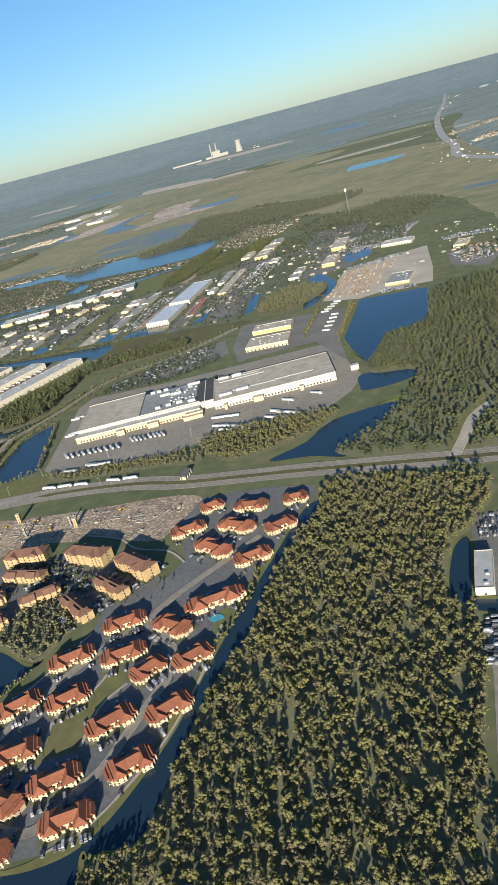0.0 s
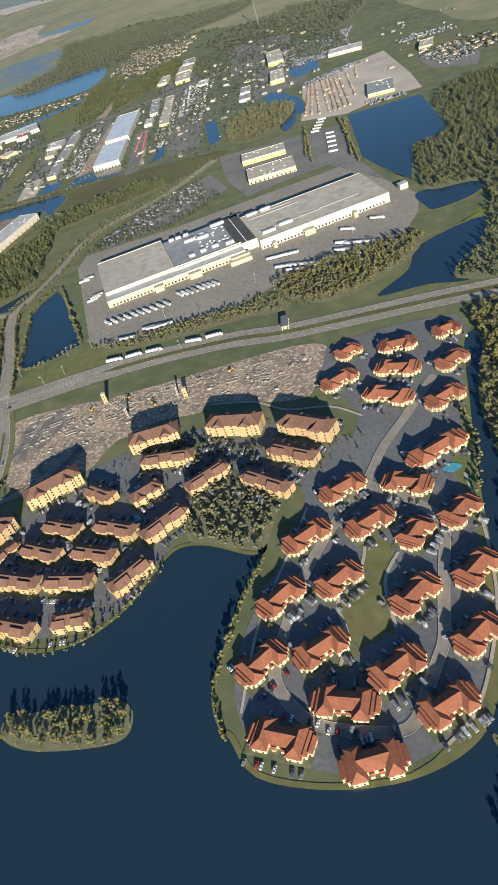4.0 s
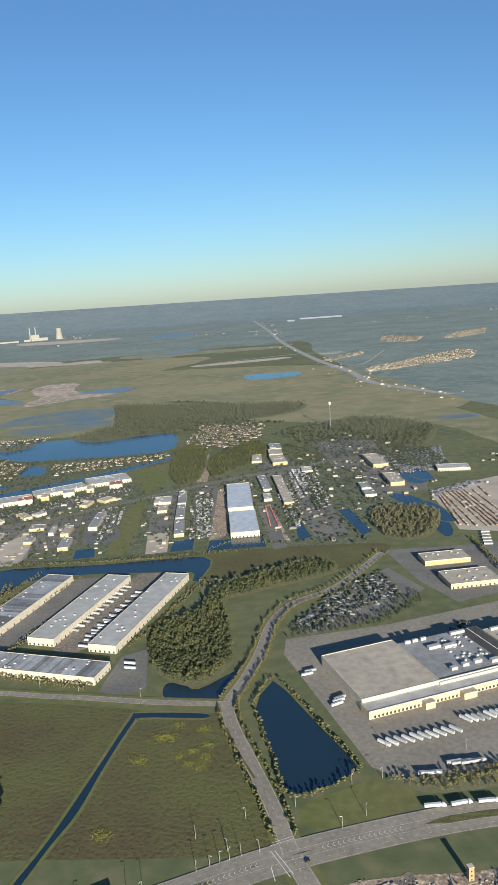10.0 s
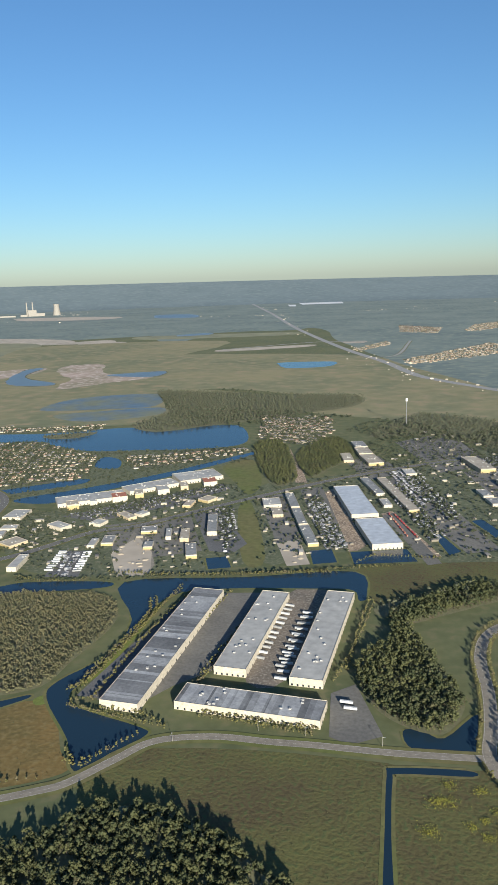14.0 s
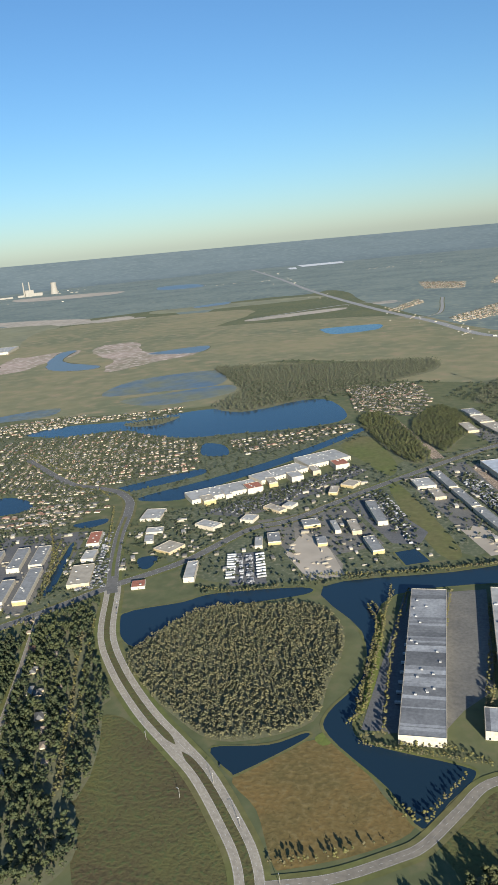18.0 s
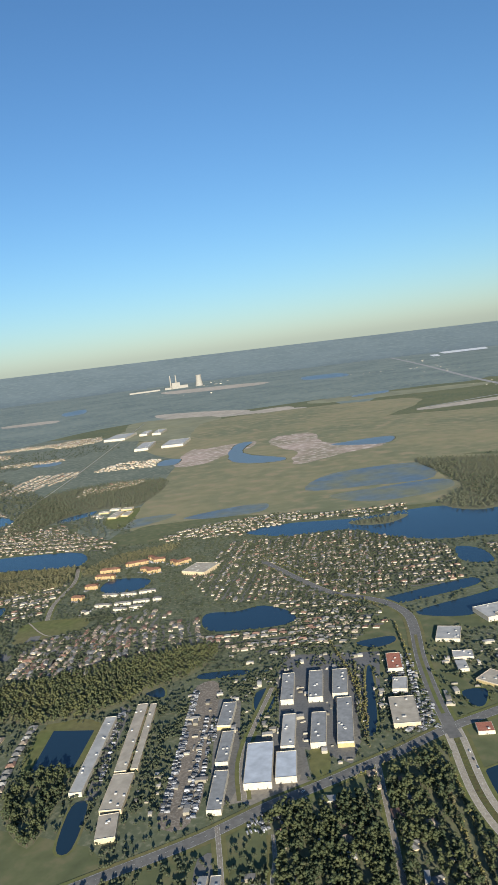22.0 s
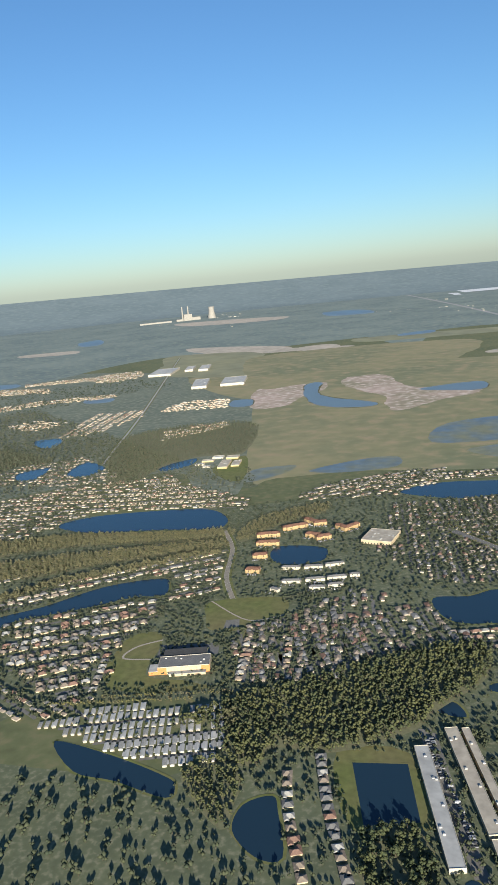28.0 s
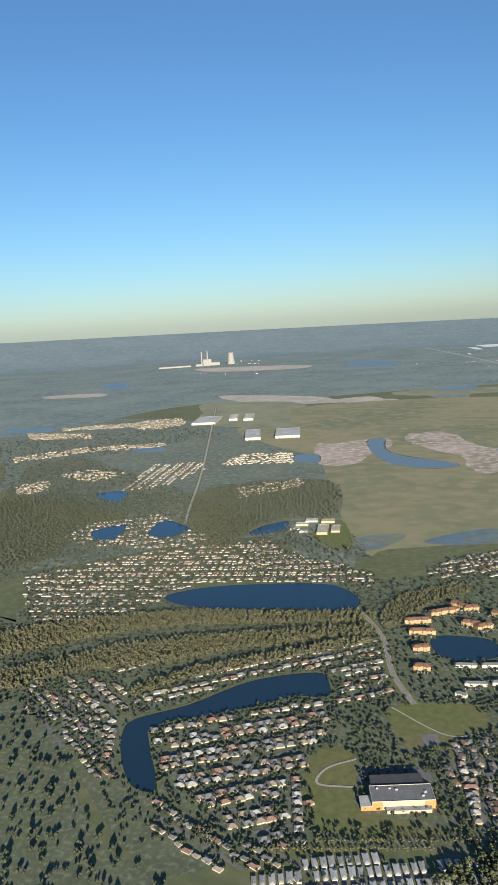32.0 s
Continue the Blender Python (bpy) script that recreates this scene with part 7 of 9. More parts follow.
def bush_shape(rng):
    """Low broad crown of two clumps, 1 high, on a short trunk, for the far gardens."""
    v, f = OCTA
    vs = [np.array([(0.04, 0, 0), (-0.02, 0.035, 0), (-0.02, -0.035, 0), (0, 0, 0.5)])]
    fs, n, a0 = [np.array([(0, 1, 3), (1, 2, 3), (2, 0, 3)])], 4, rng.uniform(0, 6.28)
    for k in range(2):
        a = a0 + k * 3.1 + rng.uniform(-0.4, 0.4)
        c = np.array([math.cos(a), math.sin(a), 0]) * rng.uniform(0.16, 0.28) + (0, 0, rng.uniform(0.5, 0.66))
        vs.append(v[:, [0, 1, 2]] * rng.uniform(0.32, 0.42) * rng.uniform(0.75, 1.2, (6, 1)) * (1, 1, 0.9) + c)
        fs.append(f + n)
        n += 6
    return np.concatenate(vs), np.concatenate(fs), np.array([1] * 3 + [0] * 16)


rng = np.random.default_rng(7)
NEAR = [tree_shape(rng, int(rng.integers(8, 11)), OCTA, 48, rng.uniform(1.1, 1.55), (0.085, 0.135), 0.042) for _ in range(14)]
ROUND = [tree_shape(rng, int(rng.integers(7, 10)), OCTA, 46, rng.uniform(1.05, 1.45), (0.1, 0.17), 0.034) for _ in range(10)]
TUFT = [tree_shape(rng, 5, OCTA, 26, rng.uniform(1.0, 1.5), (0.09, 0.15), 0.045) for _ in range(10)]
BUSH = [bush_shape(rng) for _ in range(10)]
FINE = [tree_shape(rng, 3, OCTA, 5, rng.uniform(1.2, 1.6), (0.13, 0.2), 0.05) for _ in range(10)]
MID = [tree_shape(rng, 5, OCTA, 5, rng.uniform(1.1, 1.5), (0.12, 0.18), 0.045) for _ in range(9)]
FAR = [tree_shape(rng, 2, OCTA, 2, 1.6) for _ in range(6)]

# ---- ground ----
def ground():
    radii = list(np.linspace(0, 3700, 20)) + list(np.linspace(3850, 4550, 12))
    n, c = 96, Vector((-357, 0, 0))
    verts, faces = [(c.x, c.y, 0)], []
    for r in radii[1:]:
        rise = max(0.0, (r - 3700) / 850)
        for k in range(n):
            a = k * 2 * math.pi / n
            verts.append((c.x + r * math.cos(a), c.y + r * math.sin(a), (115 + 40 * math.sin(min(max(a - radians(115), -1.0), 1.0))) * rise ** 1.2))
    for i in range(len(radii) - 1):
        for k in range(n):
            k2 = (k + 1) % n
            if i == 0:
                faces.append((0, 1 + k, 1 + k2))
            else:
                a, b = 1 + (i - 1) * n, 1 + i * n
                faces.append((a + k, b + k, b + k2, a + k2))
    me = mesh_of("ground", verts, faces, ["plain", "far_plain", "hazy_woods"])
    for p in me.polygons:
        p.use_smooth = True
        # Rim and far ring use the ground colours with haze mixed in.
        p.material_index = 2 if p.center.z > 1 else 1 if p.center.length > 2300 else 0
    tagged(new("ground", me), "flat olive green plain of scrub and grass", "ground", kind="structure")


ground()
# The asphalt label also covers the painted shadow patch behind the school.
FIELD_LABEL = {"site_slab": "dark churned ground with slabs and tan soil", "yard_soil": "worn brown yard of soil and gravel", "far_forest": "dark hazy forest ground with clearings", "rough_grass": "rough olive meadow with tufts", "lawn": "mown green lawn", "fresh_lawn": "bright green grassy dam", "dry_grass": "dry amber grass field", "marsh": "brown-green open marsh", "pink_sand": "bare pinkish sand pit", "bare_soil": "bare tan building ground", "concrete": "pale concrete yard", "asphalt": "dark asphalt parking ground", "asphalt_pale": "worn pale asphalt lot", "far_plain": "distant hazy green woodland", "flower": "patch of yellow flowering weeds", "pale_soil": "bare pale soil strip", "water_far": "distant pale blue water", "roof_far": "distant bright white roofs", "dry_far": "distant pale green fields", "garden": "shaded gardens between the houses", "wetland": "patchy wet marsh with open water"}
WATER_RINGS = {k: curve_through(p, steps=4 if k not in SQUARE else 1) for k, p in WATERS.items()}
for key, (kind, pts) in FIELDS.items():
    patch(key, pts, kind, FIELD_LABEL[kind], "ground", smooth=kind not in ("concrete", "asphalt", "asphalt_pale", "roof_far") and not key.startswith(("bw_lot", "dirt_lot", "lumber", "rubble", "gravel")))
# The shaded gap in the lane wood is drawn here as water too.
for key, pts in WATERS.items():
    far = np.hypot(pts[0][0] + 357, pts[0][1]) > 900
    if np.hypot(pts[0][0] + 357, pts[0][1]) < 1100:
        ribbon(key + "_bank", pts + [pts[0]], 2.0 if not far else 3.0, "lawn" if not far else "rough_grass", "narrow grassy bank of the water", steps=4 if key not in SQUARE else 1)
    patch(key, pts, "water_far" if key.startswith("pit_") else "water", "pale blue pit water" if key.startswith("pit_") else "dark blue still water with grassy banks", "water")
for key, (kind, pts) in SPITS.items():
    patch(key, pts, kind, "grassy spit between two pools", "ground")
for key, (kind, pts) in WOODS.items():
    if kind == "forest":
        continue
    patch(key + "_floor", pts, "woods_floor", "dark shaded forest floor", "ground")


# ---- trees ----
BLOCKED = []     # turned rectangles that trees keep clear of


def near_line(p, pts, width):
    line = np.array(curve_through(pts, False, 6))
    a, b = line[:-1], line[1:]
    hit = np.zeros(len(p), bool)
    for q, r in zip(a, b):
        d = r - q
        t = np.clip(((p - q) @ d) / max(d @ d, 1e-6), 0, 1)
        hit |= np.linalg.norm(p - q - t[:, None] * d, axis=1) < width
    return hit


def clear(p, margin=0.8, lots=True, blocks=True, wet=True):
    """Places that lie on no water, road, lot or building."""
    keep = np.ones(len(p), bool)
    for ring in WATER_RINGS.values() if wet else ():
        keep &= ~inside(ring, p[:, 0], p[:, 1])
    for width, pts in ROADS.values():
        keep &= ~near_line(p, pts, width / 2 + margin)
    if lots:
        for key, (kind, pts) in FIELDS.items():
            if key.startswith("works_yard") or kind in ("lawn", "fresh_lawn", "marsh", "pink_sand", "bare_soil", "dry_grass", "rough_grass", "concrete", "yard_soil"):
                keep &= ~inside(pts, p[:, 0], p[:, 1])
    if blocks:
        for x, y, w, d, turn in BLOCKED:
            c, s = math.cos(radians(turn)), math.sin(radians(turn))
            u, v = (p[:, 0] - x) * c + (p[:, 1] - y) * s, -(p[:, 0] - x) * s + (p[:, 1] - y) * c
            keep &= ~((np.abs(u) < w / 2 + margin) & (np.abs(v) < d / 2 + margin))
    return p[keep]


for x, y, w, d, h, turn, style in FLATS + APARTMENTS:
    BLOCKED.append((x, y, w, d, turn))
BLOCKED.append((-212, 216, 112, 44, 38.6))
for key, (kind, pts) in WOODS.items():
    ring = curve_through(pts)
    if kind == "near":
        p = clear(scatter(ring, 1.56, rng, 0.85), 0.5, lots=False, blocks=False, wet=False)
        dip = np.sin(p[:, 0] * 0.23 + 0.9) * np.sin(p[:, 1] * 0.31 + 0.4) + 0.6 * np.sin(p[:, 0] * 0.61 - p[:, 1] * 0.47)
        p = p[(dip > -0.95) | (rng.uniform(0, 1, len(p)) < 0.3)]
        grow(key, p, rng.triangular(1.3, 1.9, 3.2, len(p)) * TALL_WOODS.get(key, 1.0), NEAR, ["corner_shade_leaves" if key == "corner_wood" else "leaves", "bark"], "dense woodland of tufted yellow-green trees", rng)
    elif kind == "big":
        p = clear(scatter(ring, 1.8, rng, 0.7), 0.5, lots=False, wet=False)
        bank = np.array(WATERS["wood_ditch"])
        p = p[~near_line(p, (bank[:7] + bank[:6:-1]) / 2, 1.7)]
        open_sky = np.sin(p[:, 0] * 0.31 + 1.3) * np.sin(p[:, 1] * 0.27) + 0.6 * np.sin(p[:, 0] * 0.83 + p[:, 1] * 0.6)
        p = p[(rng.uniform(0, 1, len(p)) > 0.1) & (open_sky > -0.72)]
        grow(key, p, rng.triangular(1.2, 2.4, 4.4, len(p)), ROUND, ["lane_shade_leaves", "bark"], "broad dark green trees over a lane", rng)
    elif kind == "fine":
        p = clear(scatter(ring, 1.3 if key in ("round_wood", "shore_wood") else 2.05, rng, 0.9), 0.4, lots=False, wet=False)
        grow(key, p, rng.triangular(0.95, 1.35, 2.3, len(p)) * (1 if key != "east_wood" else 1.4), MID if key == "east_wood" else FINE, ["olive_leaves" if key != "east_wood" else "dull_leaves", "bark"], "dense even olive green woodland", rng)
    elif kind == "soft":
        p = clear(scatter(ring, 1.6, rng, 0.8), 0.4, lots=False, wet=False)
        grow(key, p, rng.triangular(1.7, 2.3, 3.3, len(p)) * TALL_WOODS.get(key, 1.0), TUFT, ["dull_leaves" if key == "dock_wood" else "leaves", "bark"], "dense olive green woodland", rng)
    elif kind == "mid":
        p = clear(scatter(ring, 2.05, rng, 0.75), 0.4, lots=False, wet=False)
        grow(key, p, rng.triangular(1.8, 2.3, 3.3, len(p)) * TALL_WOODS.get(key, 1.0), MID, ["dull_leaves" if key.startswith(("pit", "belt")) else "olive_leaves", "bark"], "dense dark green woodland", rng)
    elif kind == "forest":
        p = clear(scatter(pts, 5.2, rng, 0.8), 0.4, lots=True)
        for turn, estate_kind, plot in SUBURBS:
            p = p[~inside(plot, p[:, 0], p[:, 1])]
        grow(key, p, rng.uniform(2.4, 4.4, len(p)), FAR, ["hazy_leaves", "bark"], "distant dark green forest", rng)
    else:
        p = clear(scatter(ring, 4.0, rng), 0.4, lots=False, wet=False)
        grow(key, p, rng.uniform(2.6, 4.2, len(p)), FAR, ["hazy_leaves", "bark"], "distant dark green woods", rng)

for x, y, w, d, h, turn, style in APARTMENTS:
    if x > -330 and y < 300:
        c, s = math.cos(radians(turn)), math.sin(radians(turn))
        w2, d2 = w / 2 + 0.8, d / 2 + 1.3
        plot = np.array([(x + u * c - v * s, y + u * s + v * c) for u, v in ((-w2, -d2), (w2, -d2), (w2, d2), (-w2, d2))])
        if inside(WATER_RINGS["lagoon"], plot[:, 0], plot[:, 1]).any():
            continue
        patch("front_lawn", [tuple(q) for q in plot], "garden", "strip of lawn and shrubs round the block", "lawn", smooth=False)

# ---- roads ----
def median(name, pts, width):
    """Grassy strip between the carriageways, drawn to a point on both sides of a crossing."""
    line = np.array(curve_through(pts, False, 14))
    gap = np.min([np.linalg.norm(line - np.array(g), axis=1) for g in MEDIAN_GAPS], axis=0)
    half = width / 2 * np.clip((gap - 2.6) / 4.0, 0, 1) ** 0.6
    d = np.gradient(line, axis=0)
    d /= np.linalg.norm(d, axis=1, keepdims=True)
    side_way = np.stack([-d[:, 1], d[:, 0]], 1) * half[:, None]
    level[0] += 0.0004
    verts = [(*q, level[0] + 0.03) for pair in zip(line + side_way, line - side_way) for q in pair]
    faces = [(2 * i, 2 * i + 1, 2 * i + 3, 2 * i + 2) for i in range(len(line) - 1) if half[i] > 0 or half[i + 1] > 0]
    me = mesh_of(name, verts, faces, "rough_grass")
    if me.polygons[0].normal.z < 0:
        me.flip_normals()
    tagged(new(name, me), "grassy median strip between the carriageways", "grass strip", kind="structure")


for key, (width, pts) in ROADS.items():
    if width < 8 and "loop" not in key:
        ribbon(key + "_verge", pts, width + 3, "lawn", "mown grass verge along the road")
for key, (width, pts) in ROADS.items():
    far = key in ("far_highway", "avenue", "cross_highway", "far_ramp")
    ribbon(key, pts, width, "road" if "loop" in key else "far_road" if far else "parkway" if key in ("parkway", "ramp") else "street" if key in ("parkway_north", "arterial") else "road", "pale grey asphalt road with painted lines")
    if "loop" in key:
        continue
    if far:
        continue
    if key in ("highway", "parkway"):
        median(key + "_median", pts, width * (0.25 if key == "highway" else 0.32))
        k0 = 0.14 if key == "highway" else 0.175
        offs = (-0.47, -k0, k0, 0.47)
        lanes = (-0.31, 0.31)
    else:
        offs, lanes = (-0.45, 0.45), (0.0,)
    line = [Vector((*q, 0)) for q in curve_through(pts, False, 6)]

    def side(k):
        out = []
        for i, q in enumerate(line):
            d = (line[min(i + 1, len(line) - 1)] - line[max(i - 1, 0)]).normalized()
            out.append((q.x - d.y * k * width, q.y + d.x * k * width))
        return out
    for k in offs:
        ribbon(key + "_edge_line", side(k), 0.045, "white_paint", "thin white painted edge line", 0.01, 1)
    for k in lanes:
        verts, faces, run = [], [], 0.0
        pts2 = [Vector((*q, 0)) for q in side(k)]
        for a, b in zip(pts2, pts2[1:]):
            length = (b - a).length
            n = max(1, int(length / 2.4))
            for j in range(n):
                c = a.lerp(b, (j + 0.5) / n)
                d = (b - a).normalized() * 0.45
                s = Vector((-d.y, d.x, 0)).normalized() * 0.025
                base = len(verts)
                verts += [(*(c + e)[:2], level[0] + 0.012) for e in (-d - s, d - s, d + s, -d + s)]
                faces.append((base, base + 1, base + 2, base + 3))
        tagged(new(key + "_lane_marks", mesh_of("lane_marks", verts, faces, "white_paint")), "short white painted lane dashes", "road marking", kind="stuff")


for key, (width, pts) in ROADS.items():
    if "loop" in key:
        line = np.array(curve_through(pts, False, 6))
        d = np.gradient(line, axis=0)
        d /= np.linalg.norm(d, axis=1, keepdims=True)
        for k in (-1, 1):
            ribbon(key + "_kerb", [tuple(q) for q in line + np.stack([-d[:, 1], d[:, 0]], 1) * k * (width / 2 + 0.06)], 0.15, "path", "pale concrete kerb along the estate road", 0.03, 1)
line = np.array(curve_through(ROADS["highway"][1], False, 40))
verts, faces = [], []
for (x0, y0), (x1, y1) in CHEVRONS:
    run = np.hypot(line[:, 0] - x0, line[:, 1] - y0)
    i, j = int(run.argmin()), int(np.hypot(line[:, 0] - x1, line[:, 1] - y1).argmin())
    i, j = min(i, j), max(i, j)
    steps = np.r_[0, np.cumsum(np.linalg.norm(np.diff(line[i:j + 1], axis=0), axis=1))]
    for at in np.arange(0.8, steps[-1], 1.25):
        q = Vector((np.interp(at, steps, line[i:j + 1, 0]), np.interp(at, steps, line[i:j + 1, 1]), 0))
        d = Vector((*(line[j] - line[i]), 0)).normalized()
        n = Vector((-d.y, d.x, 0))
        for k in (-1, 1):
            base = len(verts)
            verts += [(*(q + d * a + n * k * b)[:2], level[0] + 0.045) for a, b in ((0, 0.02), (0.14, 0.02), (0.66, 0.62), (0.52, 0.62))]
            faces.append((base, base + 1, base + 2, base + 3) if k < 0 else (base + 3, base + 2, base + 1, base))
tagged(new("chevron_marks", mesh_of("chevron_marks", verts, faces, "white_paint")), "white painted chevrons in the middle of the highway", "road marking", kind="stuff")


for width, kind, pts in STRIPS:
    ribbon("planted_strip", pts, width, kind, "narrow grassy strip in the middle of the road", 0.02)
for width, pts in MARKS:
    ribbon("crossing_line", pts, width, "white_paint", "white painted crossing line", 0.02)


# ---- shapes of buildings ----
def box_mesh(name, x0, x1, y0, y1, z0, z1, mat, open_bottom=True):
    v = [(x, y, z) for z in (z0, z1) for x, y in ((x0, y0), (x1, y0), (x1, y1), (x0, y1))]
    f = [(0, 1, 5, 4), (1, 2, 6, 5), (2, 3, 7, 6), (3, 0, 4, 7), (4, 5, 6, 7)] + ([] if open_bottom else [(3, 2, 1, 0)])
    return mesh_of(name, v, f, mat)


def hip_mesh(name, x0, x1, y0, y1, z, rise, mat, gable=False, over=0.22, thick=0.07):
    """Hipped or gabled roof over a rectangle, with eaves."""
    x0, x1, y0, y1 = x0 - over, x1 + over, y0 - over, y1 + over
    w, d = x1 - x0, y1 - y0
    if w >= d:
        k = 0 if gable else d / 2 * 0.95
        r = [(x0 + k, (y0 + y1) / 2, z + rise), (x1 - k, (y0 + y1) / 2, z + rise)]
        f = [(4, 5, 9, 8), (6, 7, 8, 9), (5, 6, 9), (7, 4, 8)]
    else:
        k = 0 if gable else w / 2 * 0.95
        r = [((x0 + x1) / 2, y0 + k, z + rise), ((x0 + x1) / 2, y1 - k, z + rise)]
        f = [(7, 4, 8, 9), (5, 6, 9, 8), (4, 5, 8), (6, 7, 9)]
    v = [(x, y, q) for q in (z - thick, z) for x, y in ((x0, y0), (x1, y0), (x1, y1), (x0, y1))] + r
    f += [(0, 1, 5, 4), (1, 2, 6, 5), (2, 3, 7, 6), (3, 0, 4, 7), (3, 2, 1, 0)]
    return mesh_of(name, v, f, mat)


def thing(name, m, label, category, group=""):
    root = new(name)
    root.matrix_world = m
    return tagged(root, label, category, group)


def part(name, me, parent, label="", at=None):
    ob = new(name, me)
    ob.parent = parent
    if at is not None:
        ob.matrix_basis = at
    return tagged(ob, label)


def window_mesh(w, h):
    v, f = [], []
    for x0, x1, z0, z1, y in ((-w / 2, w / 2, 0, h, -0.03),):
        v += [(x, yy, z) for yy in (0.02, y) for x, z in ((x0, z0), (x1, z0), (x1, z1), (x0, z1))]
        f += [(4, 5, 6, 7), (0, 1, 5, 4), (1, 2, 6, 5), (2, 3, 7, 6), (3, 0, 4, 7)]
    return mesh_of("window", v, f, "dark_glass")


WIN, WIN_SMALL, DOCK = window_mesh(0.38, 0.42), window_mesh(0.3, 0.32), window_mesh(0.62, 0.75)


def apartment(x, y, w, d, h, turn, style):
    yellow = style == "y"
    root = thing("apartment_building", pose(x, y, 0, 0, 0, turn), "ochre apartment block with brown hipped roof" if yellow else "white townhouse row with grey roof", "building", "apartment blocks")
    wall = "ochre_wall" if yellow else "white_wall"
    part("wall", box_mesh("wall", -w / 2, w / 2, -d / 2, d / 2, 0, h, wall), root)
    part("roof", hip_mesh("roof", -w / 2, w / 2, -d / 2, d / 2, h, d * 0.27, "brown_roof" if yellow else "slate_roof"), root, "brown shingle hipped roof" if yellow else "grey shingle roof")
    n = max(2, round(w / 7)) if yellow else 0
    for k in range(n):
        cx = -w / 2 + w * (k + 0.5) / n
        gw = min(1.5, w / n * 0.3)
        part("bay", box_mesh("bay", cx - gw, cx + gw, -d / 2 - 0.55, -d / 2 + 0.1, 0, h - 0.1, wall), root)
        part("gable_roof", hip_mesh("gable_roof", cx - gw, cx + gw, -d / 2 - 0.6, 0, h - 0.05, gw * 0.75, "brown_roof", gable=True, over=0.16), root)
        part("dormer", box_mesh("dormer", cx + gw * 1.2 - 0.25, cx + gw * 1.2 + 0.25, d * 0.12, d * 0.34, h, h + d * 0.2, "brown_roof"), root, "small brown roof dormer")
    floors = max(1, round(h / 0.85))
    far = x < -600
    cols = max(2, int(w / (4.0 if far else 1.8)))
    for r in range(floors):
        for k in range(cols):
            cx = -w / 2 + w * (k + 0.5) / cols
            inbay = any(abs(cx - (-w / 2 + w * (q + 0.5) / n)) < min(1.5, w / n * 0.3) for q in range(n))
            part("window", WIN, root, at=pose(cx, -d / 2 - (0.55 if inbay else 0), 0.25 + r * h / floors))
        for sx in () if far else (1, -1):
            part("window", WIN, root, at=pose(sx * w / 2, 0, 0.25 + r * h / floors, 0, 0, 90 * sx))
    return root


def villa(x, y, w, d, h, turn):
    """Two-storey block under one long hipped tile roof, with a hipped wing and two stepped gables at either end."""
    root = thing("villa_block", pose(x, y, 0, 0, 0, turn), "cream two-storey block with red tiled hipped roofs", "building", "red-roofed blocks")
    hw = 1.5
    part("wall", box_mesh("wall", -w * 0.42, w * 0.42, -d * 0.3, d * 0.46, 0, hw, "cream_wall"), root)
    part("roof", hip_mesh("roof", -w * 0.42, w * 0.42, -d * 0.3, d * 0.46, hw, d * 0.22, "red_roof", over=0.26), root, "red-orange tiled hipped roof")
    for sx in (-1, 1):
        c = sx * w * 0.3
        gw = w * 0.125
        y0, y1 = (-d * 0.7, d * 0.66) if sx > 0 else (-d * 0.62, d * 0.74)
        wing = part("wing", box_mesh("wing", c - gw, c + gw, y0, y1, 0, hw - 0.03, "cream_wall"), root)
        part("wing_roof", hip_mesh("wing_roof", c - gw, c + gw, y0, y1, hw - 0.03, gw * 0.8, "red_roof", over=0.24), root)
        for r in range(2):
            for k in (-0.5, 0.5):
                part("window", WIN_SMALL, wing, at=pose(c + gw * k, y0, 0.22 + 0.66 * r))
        for k, (out, reach) in enumerate(((0.445, 0.5), (0.52, 0.32))):
            e = sx * w * out
            fw = w * 0.05
            part("end_bay", box_mesh("end_bay", e - fw, e + fw, -d * reach, d * (0.5 - 0.16 * k), 0, hw - 0.1 - 0.08 * k, "cream_wall"), root)
            part("end_roof", hip_mesh("end_roof", e - fw, e + fw, -d * reach, d * (0.5 - 0.16 * k), hw - 0.1 - 0.08 * k, fw * 0.8, "red_roof", gable=True, over=0.16), root)
            for r in range(2):
                part("window", WIN_SMALL, root, at=pose(e, -d * reach, 0.2 + 0.66 * r))
        for r in range(2):
            part("window", WIN_SMALL, root, at=pose(sx * w * 0.57, -d * 0.05, 0.2 + 0.62 * r, 0, 0, 90 * sx))
    for c in (-w * 0.08, w * 0.08):
        part("porch", box_mesh("porch", c - w * 0.035, c + w * 0.035, -d * 0.46, -d * 0.3, 0, hw * 0.55, "cream_wall"), root, "small cream entrance porch")
        part("porch_roof", hip_mesh("porch_roof", c - w * 0.035, c + w * 0.035, -d * 0.46, -d * 0.3, hw * 0.55, 0.22, "red_roof", gable=True, over=0.1), root)
        part("window", WIN_SMALL, root, at=pose(c, -d * 0.34, 1.0))
    return root


for x, y, w, d, h, turn, style in APARTMENTS:
    if style == "r":
        villa(x, y, w, d, h, turn)
    else:
        apartment(x, y, w, d, h, turn, style)

ROOFS = {"striped": "streaked_roof", "white": "roof_white", "bluewhite": "roof_blue", "tan": "roof_tan", "grey": "roof_grey", "school": "slate_roof", "red": "red_flat"}
ROOF_WORDS = {"striped": "streaked dark grey", "white": "pale", "bluewhite": "blue-white metal", "tan": "tan", "grey": "grey", "school": "grey", "red": "red"}
UNIT = box_mesh("roof_unit", -0.4, 0.4, -0.3, 0.3, 0, 0.4, "roof_white")


